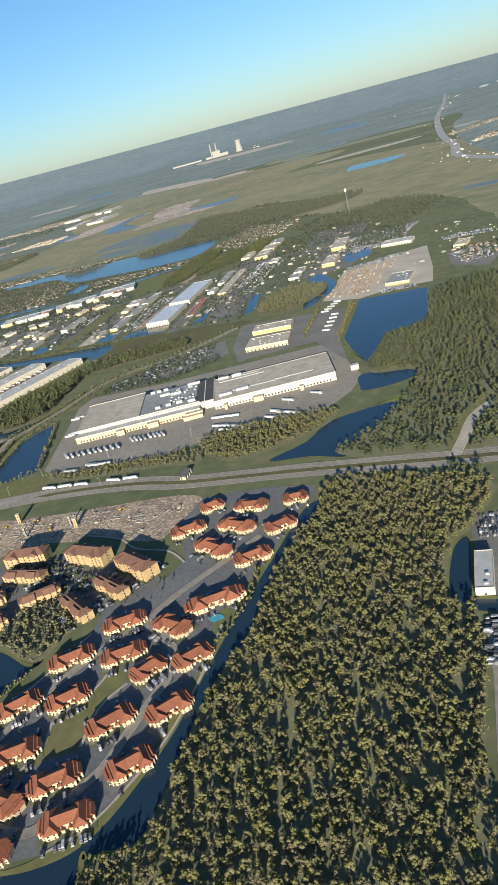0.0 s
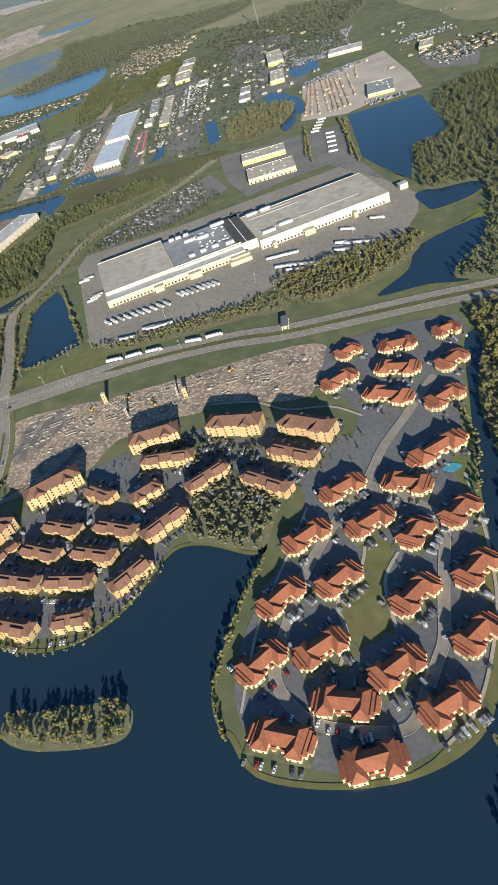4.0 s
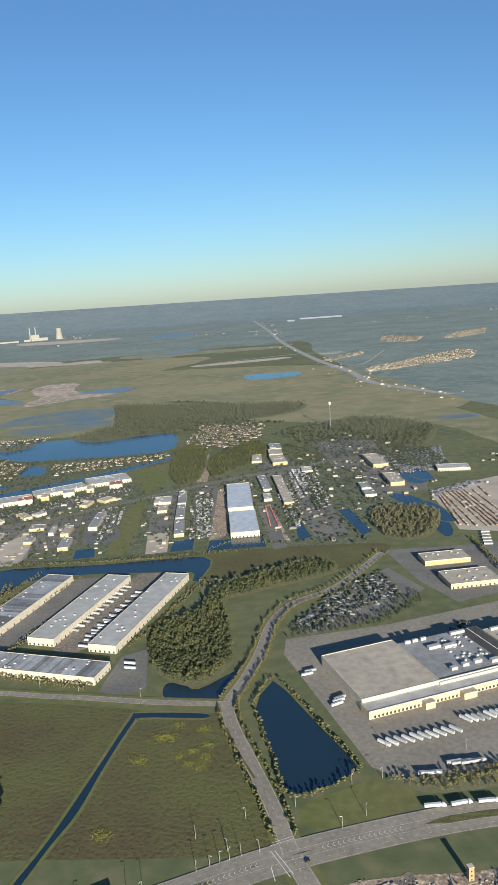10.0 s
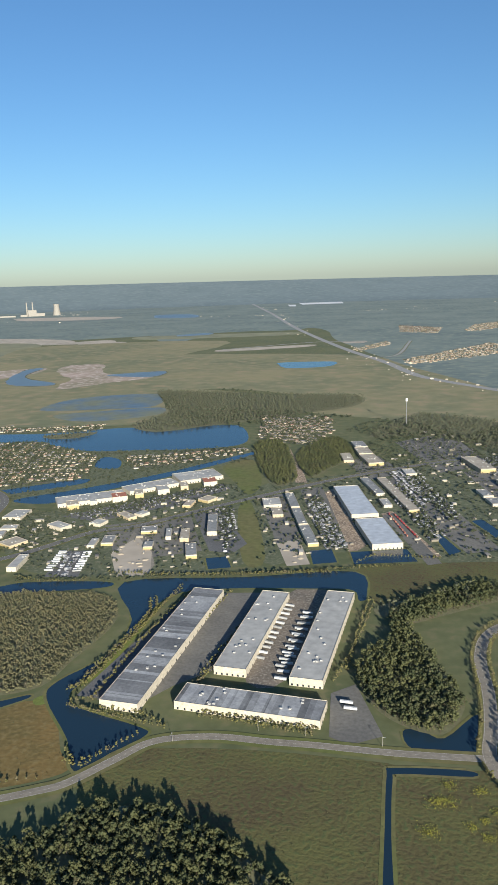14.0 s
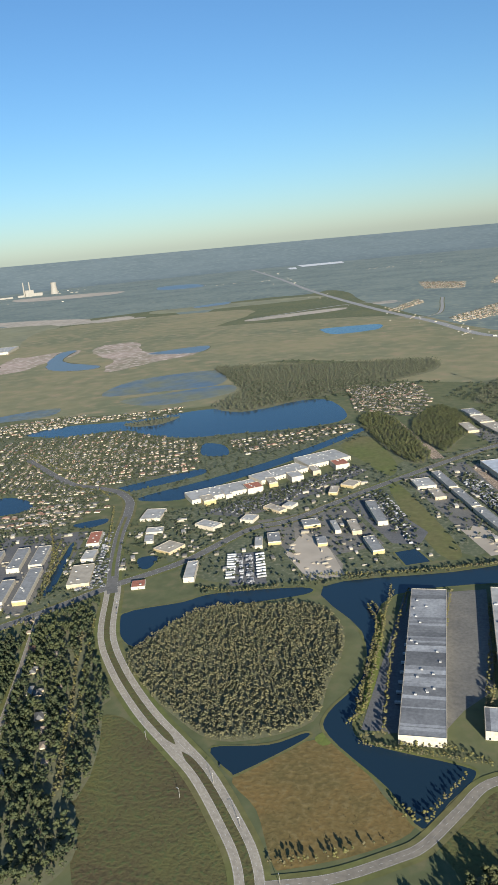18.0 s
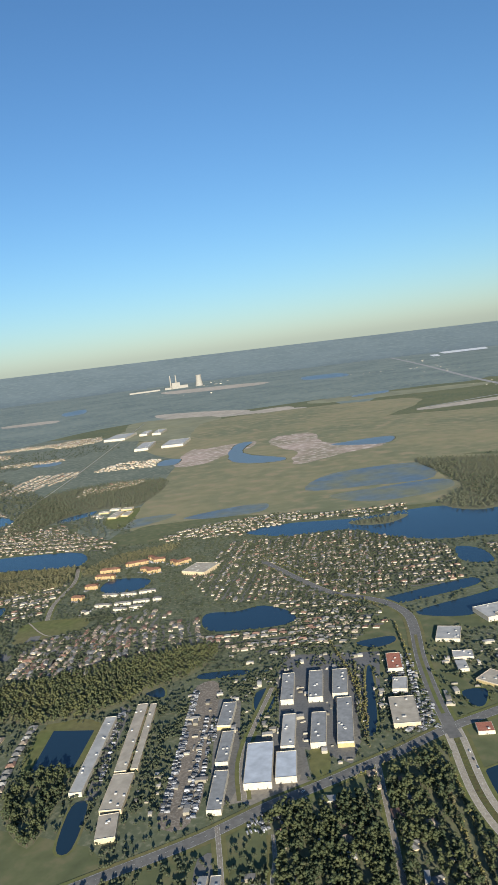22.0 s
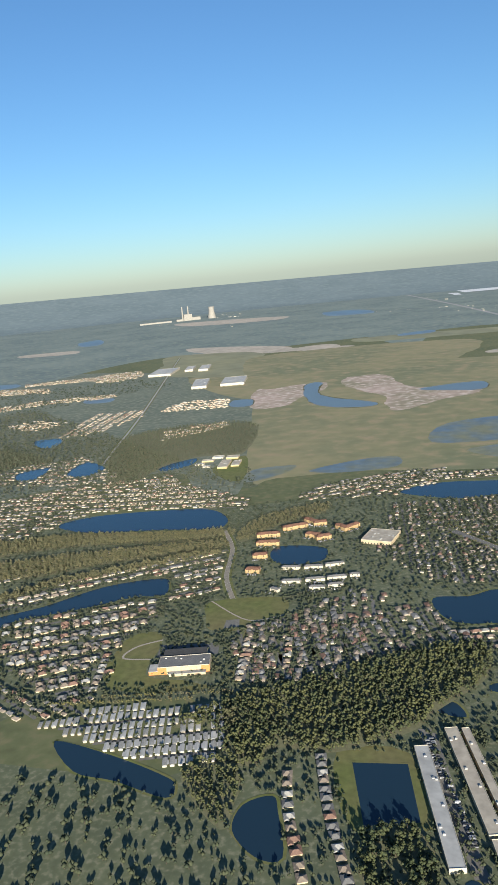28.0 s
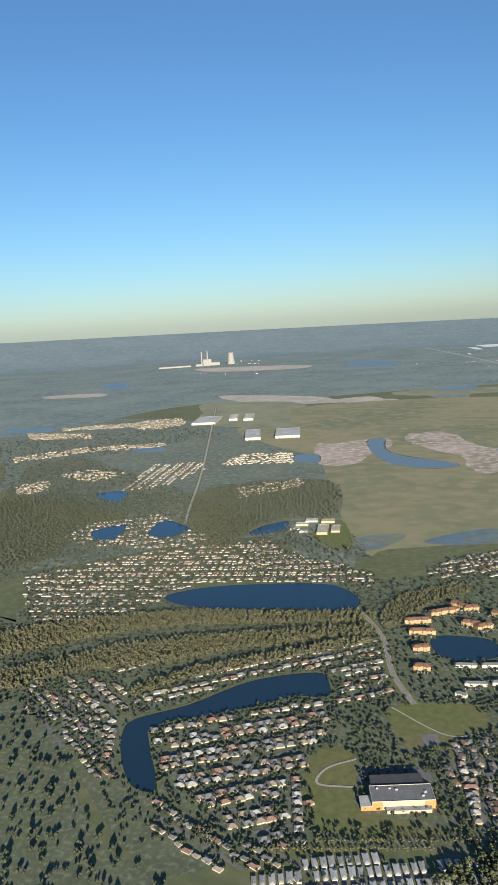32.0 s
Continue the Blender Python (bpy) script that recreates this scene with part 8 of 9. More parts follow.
def shed(x, y, w, d, h, turn, style):
    """Flat-roofed commercial building with parapet, roof units and dock doors."""
    big = w * d > 250
    root = thing("warehouse" if big else "workshop", pose(x, y, 0, 0, 0, turn), ("long cream warehouse with %s flat roof" if big else "low workshop building with %s flat roof") % ROOF_WORDS[style], "building")
    wall = "cream_wall" if style in ("tan", "school") else "white_wall"
    part("wall", box_mesh("wall", -w / 2, w / 2, -d / 2, d / 2, 0, h, wall), root)
    deck = part("roof", box_mesh("roof", -w / 2 + 0.15, w / 2 - 0.15, -d / 2 + 0.15, d / 2 - 0.15, h - 0.1, h + 0.02, ROOFS[style]), root)
    t = 0.12
    for x0, x1, y0, y1 in () if w * d < 45 else ((-w / 2, w / 2, -d / 2 - 0.02, -d / 2 + t), (-w / 2, w / 2, d / 2 - t, d / 2 + 0.02), (-w / 2 - 0.02, -w / 2 + t, -d / 2 + t, d / 2 - t), (w / 2 - t, w / 2 + 0.02, -d / 2 + t, d / 2 - t)):
        part("parapet", box_mesh("parapet", x0, x1, y0, y1, h - 0.05, h + 0.16, "white_wall"), root)
    r2 = random.Random(int(x * 7 + y * 13))
    if style == "striped":
        along = w >= d
        span, n = (w, d)[not along] - 0.5, 40
        edges = [0] + sorted(r2.uniform(0.02, 0.98) for _ in range(n)) + [1]
        for a, b in zip(edges, edges[1:]):
            a, b = -span / 2 + a * span, -span / 2 + b * span
            q = (a, b, -d / 2 + 0.2, d / 2 - 0.2) if along else (-w / 2 + 0.2, w / 2 - 0.2, a, b)
            part("roof_strip", box_mesh("roof_strip", *q, h, h + 0.05, "roof_strip"), deck)
    if style != "bluewhite" and w * d > 30:
        for k in range(min(16, int(w * d / 45) + 1)):
            part("roof_unit", UNIT, deck, "white rooftop air unit", pose(r2.uniform(-0.42, 0.42) * w, r2.uniform(-0.42, 0.42) * d, h, 0, 0, 0))
    if style in ("grey", "tan") and r2.random() < 0.6:
        part("front_wall", box_mesh("front_wall", -w / 2 - 0.03, w / 2 + 0.03, -d / 2 - 0.06, -d / 2 + 0.1, 0, h * 0.72, "yellow_front"), root, "yellow painted front wall")
    n = min(20, int(w / (1.8 if big else 3.0)))
    for k in range(n):
        part("dock_door" if big else "window", DOCK if big else WIN, root, at=pose(-w / 2 + w * (k + 0.5) / n, -d / 2, 0.12))
    m = min(20, int(d / (2.1 if big else 5.0)))
    for k in range(m):
        part("dock_door" if big else "window", DOCK if big else WIN, root, at=pose(w / 2, -d / 2 + d * (k + 0.5) / m, 0.12, 0, 0, 90))
    if style == "school":
        part("front_wing", box_mesh("front_wing", -w * 0.28, w * 0.42, -d / 2 - 2.2, -d / 2, 0, 1.1, "cream_wall"), root, "low cream front wing")
        part("wing_roof", box_mesh("wing_roof", -w * 0.29, w * 0.43, -d / 2 - 2.3, -d / 2 - 0.05, 1.1, 1.25, "roof_grey"), root)
        for sx in (-1, 1):
            part("orange_panel", box_mesh("orange_panel", sx * w * 0.42 - w * 0.085, sx * w * 0.42 + w * 0.085, -d / 2 - 0.08, -d / 2 + 0.1, 0, h - 0.2, "orange_wall"), root, "bright orange wall panel")
        part("rear_hall", box_mesh("rear_hall", -w * 0.45, w * 0.4, d / 2, d / 2 + 7, 0, h - 0.5, "cream_wall"), root, "rear hall behind the main building")
        part("rear_roof", box_mesh("rear_roof", -w * 0.455, w * 0.405, d / 2 + 0.02, d / 2 + 7.1, h - 0.5, h - 0.38, "black_roof"), root, "dark blue-black flat roof")
        part("side_wing", box_mesh("side_wing", -w / 2 - 4, -w / 2, -d * 0.5, d * 0.15, 0, 1.6, "orange_wall"), root, "orange side wing with pale roof")
        part("side_roof", box_mesh("side_roof", -w / 2 - 4.1, -w / 2, -d * 0.5 - 0.1, d * 0.15 + 0.1, 1.6, 1.72, "roof_white"), root)
    return root


for row in FLATS:
    shed(*row)


# ---- distribution centre ----
def distribution_centre():
    root = thing("distribution_centre", pose(-246, 167, 0, 0, 0, 38.58), "very long cream distribution warehouse with pale flat roof", "building")
    part("west_hall", box_mesh("west_hall", 0, 26, 5.4, 35.5, 0, 3.6, "white_wall"), root)
    part("west_roof", box_mesh("west_roof", 0.2, 25.8, 5.6, 35.3, 3.5, 3.68, "roof_tan"), root, "plain pale tan roof")
    part("middle_hall", box_mesh("middle_hall", 26, 58, 4.6, 33, 0, 3.3, "white_wall"), root)
    part("middle_roof", box_mesh("middle_roof", 26.1, 57.9, 4.8, 32.8, 3.2, 3.37, "roof_grey"), root, "grey roof crowded with air units")
    part("black_strip", box_mesh("black_strip", 50.5, 57.7, 4.9, 32.6, 3.37, 3.41, "black_roof"), root, "black roof sheeting strip")
    part("strip_line", box_mesh("strip_line", 53.9, 54.2, 4.9, 32.6, 3.41, 3.5, "white_paint"), root)
    part("east_hall", box_mesh("east_hall", 58, 108, 0.6, 29, 0, 3.4, "white_wall"), root)
    part("east_roof", box_mesh("east_roof", 58.2, 107.8, 0.8, 28.8, 3.3, 3.48, "roof_tan"), root, "plain pale tan roof")
    part("dock_hall", box_mesh("dock_hall", -0.4, 52, 0, 5.6, 0, 2.4, "cream_wall"), root, "cream dock front hall")
    part("dock_roof", box_mesh("dock_roof", -0.2, 51.8, 0.2, 5.4, 2.35, 2.46, "roof_white"), root)
    for x0, x1, y0, y1, z in ((0, 26, 35.3, 35.6, 3.85), (-0.05, 0.2, 5.4, 35.5, 3.85), (26, 26.3, 5, 35.5, 3.9), (58, 58.3, 0.6, 29, 3.7), (58, 108, 0.5, 0.8, 3.65), (107.8, 108.05, 0.6, 29, 3.65), (58, 108, 28.8, 29.05, 3.6), (0, 52, 5.2, 5.5, 3.75), (-0.4, 52, -0.08, 0.2, 2.65)):
        part("parapet", box_mesh("parapet", x0, x1, y0, y1, 2.3, z, "white_wall"), root)
    for x0, y0, w, d in ((34, 24, 4.5, 1.6), (39, 22.5, 4.5, 1.6), (33, 9, 2.2, 1.4), (37.5, 9.6, 2.2, 1.4), (42, 9.8, 2.6, 1.4), (60.5, 5, 5.2, 1.5), (67.5, 6.8, 5.2, 1.5), (47, 8, 3.2, 1.6), (60, 27, 4.5, 1), (66, 27.2, 4, 1), (29, 31, 2, 0.8), (31.8, 31, 2, 0.8), (35, 31, 2, 0.8), (46, 30, 5.5, 1.1)):
        part("roof_house", box_mesh("roof_house", x0, x0 + w, y0, y0 + d, 3.4, 4.4, "roof_white"), root, "white rooftop plant house")
    for x0, x1, y0 in ((60, 80, 23), (60, 84, 8.5), (66, 78, 26), (84, 100, 9.5), (76, 77, 10)):
        part("roof_pipe", box_mesh("roof_pipe", x0, x1, y0, y0 + 0.25, 3.45, 3.75, "steel"), root)
    r2 = random.Random(5)
    for k in range(26):
        part("roof_unit", UNIT, root, at=pose(r2.uniform(39, 50), r2.uniform(12, 29), 3.37))
    for k in range(34):
        part("dock_door", DOCK, root, at=pose(1.5 + k * 1.3, 0, 0.25))
    for k in range(36):
        part("dock_door", DOCK, root, at=pose(59 + k * 1.33, 0.6, 0.25))
    for x0, w in ((17, 3.2), (30, 4.5), (46, 7), (74, 4), (93, 1.4), (62, 1.2)):
        part("dock_block", box_mesh("dock_block", x0, x0 + w, -2.2, 0.1, 0, 2.0, "cream_wall"), root, "cream dock block standing forward")
        part("dock_block_roof", box_mesh("dock_block_roof", x0 - 0.1, x0 + w + 0.1, -2.3, 0, 2.0, 2.12, "roof_tan"), root)
    part("office_block", box_mesh("office_block", 45, 53, -4.2, -2.2, 0, 1.5, "cream_wall"), root)


distribution_centre()
gate = thing("gatehouse", pose(-160, 246, 0, 0, 0, 38.6), "small white guard house beside the lake", "building")
part("wall", box_mesh("wall", -1.6, 1.6, -1.3, 1.3, 0, 1.9, "white_wall"), gate)
part("roof", box_mesh("roof", -1.75, 1.75, -1.45, 1.45, 1.9, 2.05, "roof_white"), gate)
part("window", WIN, gate, at=pose(0, -1.3, 0.7))

# ---- houses ----
HOUSE_ROOFS = ["tan_roof", "slate_roof", "clay_roof", "tan_roof", "pale_roof", "slate_roof"]


def house(k):
    root = thing("house", pose(0, 0, -50), "cream house with %s hipped roof among trees" % ("tan", "grey", "clay red", "brown", "pale", "dark grey")[k], "house", "suburban houses")
    w, d, h = 3.1 + 0.3 * (k % 3), 2.3 + 0.2 * (k % 2), 0.72
    part("wall", box_mesh("wall", -w / 2, w / 2, -d / 2, d / 2, 0, h, "cream_wall"), root)
    part("roof", hip_mesh("roof", -w / 2, w / 2, -d / 2, d / 2, h, 0.8, HOUSE_ROOFS[k]), root)
    sx = 1 if k % 2 else -1
    x0, x1 = sorted((sx * w * 0.5, sx * w * 0.08))
    garage = part("garage", box_mesh("garage", x0, x1, -d / 2 - 1.0, -d / 2 + 0.1, 0, h, "cream_wall"), root)
    part("garage_roof", hip_mesh("garage_roof", x0, x1, -d / 2 - 1.0, 0, h, 0.55, HOUSE_ROOFS[k], gable=k % 2 == 0, over=0.18), root)
    part("garage_door", window_mesh(1.0, 0.55), garage, "pale garage door", pose((x0 + x1) / 2, -d / 2 - 1.0, 0))
    part("window", WIN_SMALL, root, at=pose(-sx * w * 0.28, -d / 2, 0.35))
    return root


def mobile_home(k):
    root = thing("mobile_home", pose(0, 0, -50), "long white mobile home with low pale roof", "house", "mobile homes in rows")
    part("wall", box_mesh("wall", -2.1, 2.1, -0.75, 0.75, 0, 0.75, "white_wall"), root)
    part("roof", hip_mesh("roof", -2.1, 2.1, -0.75, 0.75, 0.75, 0.28, "pale_roof" if k else "roof_white", gable=True, over=0.12), root)
    part("carport", box_mesh("carport", -1.4, 1.0, -1.5, -0.8, 0.6, 0.68, "roof_white", False), root)
    part("window", WIN_SMALL, root, at=pose(1.5, -0.75, 0.3))
    return root


def house_shape(k, w, d, h, rise):
    """Small house as triangles for the distant estates. Materials: 0 wall, 1.. roofs."""
    x, y, o = w / 2, d / 2, 0.2
    v = [(sx * x, sy * y, z) for z in (0, h) for sx, sy in ((-1, -1), (1, -1), (1, 1), (-1, 1))]
    v += [(sx * (x + o), sy * (y + o), h) for sx, sy in ((-1, -1), (1, -1), (1, 1), (-1, 1))] + [(-x + y * 0.9, 0, h + rise), (x - y * 0.9, 0, h + rise)]
    f = [(0, 1, 5), (0, 5, 4), (1, 2, 6), (1, 6, 5), (2, 3, 7), (2, 7, 6), (3, 0, 4), (3, 4, 7), (8, 9, 13), (8, 13, 12), (10, 11, 12), (10, 12, 13), (9, 10, 13), (11, 8, 12)]
    return np.array(v, float), np.array(f), np.array([0] * 8 + [k] * 6)


HOUSES = [house(k) for k in range(6)]
MOBILES = [mobile_home(k) for k in range(2)]
SMALL = [house_shape(1 + k % 4, 3.0 + 0.4 * (k % 3), 2.2, 0.72, 0.6) for k in range(6)]
made_houses = []
rest, rest_mobile, far_rest, streets = [], [], [], []


def estate(turn, kind, pts):
    lot, deep = {"h": (4.7, 7.0), "m": (2.75, 6.0), "w": (7.5, 10.0), "f": (4.5, 6.3), "t": (4.6, 7.0)}[kind]
    pts = np.array(pts)
    c, s = math.cos(radians(turn)), math.sin(radians(turn))
    rot = np.array([[c, s], [-s, c]])
    q = pts @ rot.T
    lo, hi = q.min(0), q.max(0)
    out = []
    for j, v in enumerate(np.arange(lo[1] + 2, hi[1], deep)):
        for u in np.arange(lo[0] + 2, hi[0], lot):
            loose = 0.12 if kind == "m" else 0.5
            out.append((u + rng.uniform(-loose, loose), v + (0.3 if kind == "m" else 1.0) * (1 if j % 2 else -1) + rng.uniform(-loose, loose), j % 2))
    if not out:
        return
    for v in np.arange(lo[1] + 2 + deep / 2, hi[1], deep * 2) if kind in "hfm" else ():
        run = np.arange(lo[0], hi[0] + 3, 3.0)
        w = np.stack([run, v + 0.5 * np.sin(run * 0.05)], 1) @ rot
        ok = inside(pts, w[:, 0], w[:, 1])
        for ring in WATER_RINGS.values():
            ok &= ~inside(ring, w[:, 0], w[:, 1])
        streets.extend((a, b) for a, b, i, j in zip(w, w[1:], ok, ok[1:]) if i and j)
    out = np.array(out)
    p = out[:, :2] @ rot
    ok = inside(pts, p[:, 0], p[:, 1]) & (rng.uniform(0, 1, len(p)) > (0.08 if kind in "hm" else 0.2 if kind == "f" else 0.26))
    p += rng.normal(0, 0.45 if kind != "m" else 0.06, p.shape)
    p, flip = p[ok], out[ok, 2]
    kept = clear(p, 1.2 if kind != "t" else 0, lots=False)
    keys = {tuple(r) for r in kept}
    for r, fl in zip(p, flip):
        if tuple(r) not in keys:
            continue
        a = turn + (180 if fl else 0) + (rng.uniform(-2, 2) + 90 if kind == "m" else rng.uniform(-8, 8))
        # sunny side towards the viewer
        if kind in "hmw" and sum(q[3] == kind for q in made_houses) < {"h": 110, "m": 34, "w": 20}[kind]:
            made_houses.append((r[0], r[1], a, kind))
            BLOCKED.append((r[0], r[1], 3.4, 2.6, a))
        else:
            (rest_mobile if kind == "m" else far_rest if kind == "t" else rest).append((r[0], r[1], a, rng.uniform(0.74, 1.0) if kind == "f" else rng.uniform(0.85, 1.15) if kind == "t" else rng.uniform(0.9, 1.2)))


for n, pts in HOUSE_ROWS:
    line = np.array(curve_through(pts, False, 8))
    run = np.r_[0, np.cumsum(np.linalg.norm(np.diff(line, axis=0), axis=1))]
    for k in range(n):
        at = run[-1] * (k + 0.5) / n
        x, y = np.interp(at, run, line[:, 0]), np.interp(at, run, line[:, 1])
        x2, y2 = np.interp(at + 1, run, line[:, 0]), np.interp(at + 1, run, line[:, 1])
        a = math.degrees(math.atan2(y2 - y, x2 - x)) + 90 + (180 if k % 2 else 0)
        made_houses.append((x, y, a, "r"))
        BLOCKED.append((x, y, 4.6, 3.0, a))
for row in SUBURBS:
    estate(*row)
first = set()
for n, (x, y, a, kind) in enumerate(made_houses):
    src = (MOBILES if kind == "m" else HOUSES)[int(rng.integers(0, 2 if kind == "m" else 6))]
    big = 1.0 if kind == "m" else 0.95 if kind == "r" else rng.uniform(1.0, 1.2)
    grown = Matrix.Diagonal((big, big, big, 1))
    if src.name in first:
        copy_thing(src, pose(x, y, 0, 0, 0, a) @ grown)
    else:
        first.add(src.name)
        src.matrix_world = pose(x, y, 0, 0, 0, a) @ grown
r = np.array(rest)


def grow_turned(name, p, size, turn, shapes, mats, label, category):
    vs, fs, ms, n = [], [], [], 0
    kinds = rng.integers(0, len(shapes), len(p))
    for k, (v, f, m) in enumerate(shapes):
        sel = np.where(kinds == k)[0]
        if not len(sel):
            continue
        a, h = np.radians(turn[sel]), size[sel][:, None]
        x = (np.cos(a)[:, None] * v[:, 0] - np.sin(a)[:, None] * v[:, 1]) * h + p[sel, 0][:, None]
        y = (np.sin(a)[:, None] * v[:, 0] + np.cos(a)[:, None] * v[:, 1]) * h + p[sel, 1][:, None]
        z = v[:, 2] * h + 0 * x
        vs.append(np.stack([x, y, z], -1).reshape(-1, 3))
        fs.append((f[None] + (np.arange(len(sel)) * len(v))[:, None, None] + n).reshape(-1, 3))
        ms.append(np.tile(m, len(sel)))
        n += len(sel) * len(v)
    v, f, m = np.concatenate(vs), np.concatenate(fs), np.concatenate(ms)
    me = mesh_of(name, v, f, mats)
    me.polygons.foreach_set("material_index", m.astype(np.int32))
    return tagged(new(name, me), label, category, kind="stuff")


r_far = np.array(far_rest)
grow_turned("far_estate_houses", r_far[:, :2], r_far[:, 3], r_far[:, 2], SMALL, ["far_wall", "tan_roof", "pale_roof", "clay_roof", "tan_roof"], "sunlit far estate houses with pale roofs", "houses")
sv, sf = [], []
for a, b in streets:
    d = (b - a) / np.linalg.norm(b - a)
    n = np.array((-d[1], d[0])) * 0.85
    sf.append(tuple(range(len(sv), len(sv) + 4)))
    sv += [(*(a + n), 0.085), (*(a - n), 0.085), (*(b - n), 0.085), (*(b + n), 0.085)]
tagged(new("estate_streets", mesh_of("estate_streets", sv, sf, "street")), "narrow grey asphalt streets between the houses", "road", kind="structure")
grow_turned("distant_houses", r[:, :2], r[:, 3], r[:, 2], SMALL, ["estate_wall", "tan_roof", "slate_roof", "clay_roof", "slate_roof"], "crowded estate houses with tan and grey roofs", "houses")

r = np.array(rest_mobile)
if len(r):
    grow_turned("far_mobile_homes", r[:, :2], r[:, 3], r[:, 2], [house_shape(1 + k, 4.0, 1.4, 0.75, 0.25) for k in range(2)], ["estate_wall", "pale_roof", "roof_white"], "rows of white mobile homes", "houses")

# ---- open tree cover ----
for gap, pts in COVER:
    near = pts[0][0] > -330 and pts[0][1] < 200
    p = clear(scatter(pts, gap * (1.45 if near else 1.12 if 2.4 < gap < 4 else 1.1), rng, 0.75), 0.15, lots=True)
    p = p[np.sin(p[:, 0] * 0.21 + 0.6 * np.sin(p[:, 1] * 0.13)) * np.sin(p[:, 1] * 0.19 + 1.1) > -0.72]
    p = p[rng.uniform(0, 1, len(p)) > 0.12]
    if len(p):
        h = rng.uniform(0.7, 1.5, len(p)) if near else rng.uniform(0.9, 1.9, len(p)) * (1 if gap < 4 else 1.6)
        grow("scattered_trees", p, h, TUFT if near else MID if gap < 2 else BUSH, ["dull_leaves" if near else "garden_leaves", "bark"], "scattered dark green garden trees", rng)
for turn, kind, pts in SUBURBS:
    if kind in "ftm":
        p = clear(scatter(pts, 2.8 if kind == "f" else 4.2, rng, 0.8), 0.1)
        if len(p):
            grow("estate_trees", p, rng.uniform(0.9, 1.8, len(p)), BUSH, ["garden_leaves", "bark"], "dark green trees between estate houses", rng)
row_p = []
for gap, off, pts in TREE_ROWS:
    line = np.array(curve_through(pts, False, 12))
    seg = np.linalg.norm(np.diff(line, axis=0), axis=1)
    run = np.r_[0, np.cumsum(seg)]
    at = np.arange(0, run[-1], gap)
    x, y = np.interp(at, run, line[:, 0]), np.interp(at, run, line[:, 1])
    q = np.stack([x, y], 1)
    d = np.gradient(q, axis=0)
    d /= np.linalg.norm(d, axis=1, keepdims=True) + 1e-9
    for s in ((-1, 1) if off else (0,)):
        row_p.append(q + np.stack([-d[:, 1], d[:, 0]], 1) * off * s + rng.uniform(-0.35, 0.35, q.shape))
for s in (-1, 1):
    width, pts = ROADS["ring_road"]
    line = np.array(curve_through(pts, False, 14))
    d = np.gradient(line, axis=0)
    d /= np.linalg.norm(d, axis=1, keepdims=True)
    row_p.append(line + np.stack([-d[:, 1], d[:, 0]], 1) * s * (width / 2 + 0.8) + rng.uniform(-0.3, 0.3, line.shape))
row_p = clear(np.concatenate(row_p), 0.1, lots=False, blocks=False, wet=False)
grow("planted_trees", row_p, rng.uniform(1.1, 2.1, len(row_p)), FINE, ["leaves", "bark"], "rows of small planted green trees", rng)


# ---- vehicles ----
def car(paint, word):
    root = thing("car", pose(0, 0, -50), "parked %s car on asphalt" % word, "car", "parked cars")
    v = [(x, y, z) for z, k in ((0.12, 1.0), (0.28, 0.97)) for x, y in ((-0.62 * k, -0.24 * k), (0.62 * k, -0.24 * k), (0.62 * k, 0.24 * k), (-0.62 * k, 0.24 * k))]
    part("body", mesh_of("body", v, [(0, 1, 5, 4), (1, 2, 6, 5), (2, 3, 7, 6), (3, 0, 4, 7), (4, 5, 6, 7), (3, 2, 1, 0)], paint), root)
    v = [(-0.42, -0.22, 0.28), (0.3, -0.22, 0.28), (0.3, 0.22, 0.28), (-0.42, 0.22, 0.28), (-0.3, -0.18, 0.42), (0.12, -0.18, 0.42), (0.12, 0.18, 0.42), (-0.3, 0.18, 0.42)]
    part("cabin", mesh_of("cabin", v, [(0, 1, 5, 4), (1, 2, 6, 5), (2, 3, 7, 6), (3, 0, 4, 7)], "dark_glass"), root, "dark glazed cabin")
    part("roof", box_mesh("roof", -0.3, 0.12, -0.18, 0.18, 0.415, 0.43, paint), root)
    ring = [(0.09 * math.cos(a), y, 0.09 + 0.09 * math.sin(a)) for y in (-0.03, 0.03) for a in np.linspace(0, 6.28, 9)[:-1]]
    wheel = mesh_of("wheel", ring, [tuple(range(8)), tuple(range(15, 7, -1))] + [(k, (k + 1) % 8, 8 + (k + 1) % 8, 8 + k) for k in range(8)], "rubber")
    for sx in (-0.4, 0.4):
        for sy in (-0.22, 0.22):
            part("wheel", wheel, root, "black tyre", pose(sx, sy, 0))
    return root


CARS = [car(p, w) for p, w in (("car_white", "white"), ("car_silver", "silver"), ("car_black", "black"), ("car_red", "red"), ("car_blue", "blue"), ("car_white", "white"))]
spots = []
for x, y, w, d, h, turn, style in APARTMENTS:
    c, s = math.cos(radians(turn)), math.sin(radians(turn))
    for v in (-d / 2 - 2.6, d / 2 + 2.2):
        for u in np.arange(-w / 2, w / 2, 0.75):
            if rng.uniform() < 0.42:
                spots.append((x + u * c - v * s, y + u * s + v * c, turn + 90 + rng.uniform(-4, 4)))
spots = [q for q in spots if not any(inside(g, np.array([q[0]]), np.array([q[1]]))[0] for g in (WATER_RINGS["lagoon"],))]
order = sorted(spots, key=lambda q: abs(q[0] + 160) + q[1])
used = set()
for q in order[:74]:
    src = CARS[int(rng.integers(0, 6))]
    m = pose(q[0], q[1], 0.1, 0, 0, q[2])
    if src.name in used:
        copy_thing(src, m)
    else:
        used.add(src.name)
        src.matrix_world = m


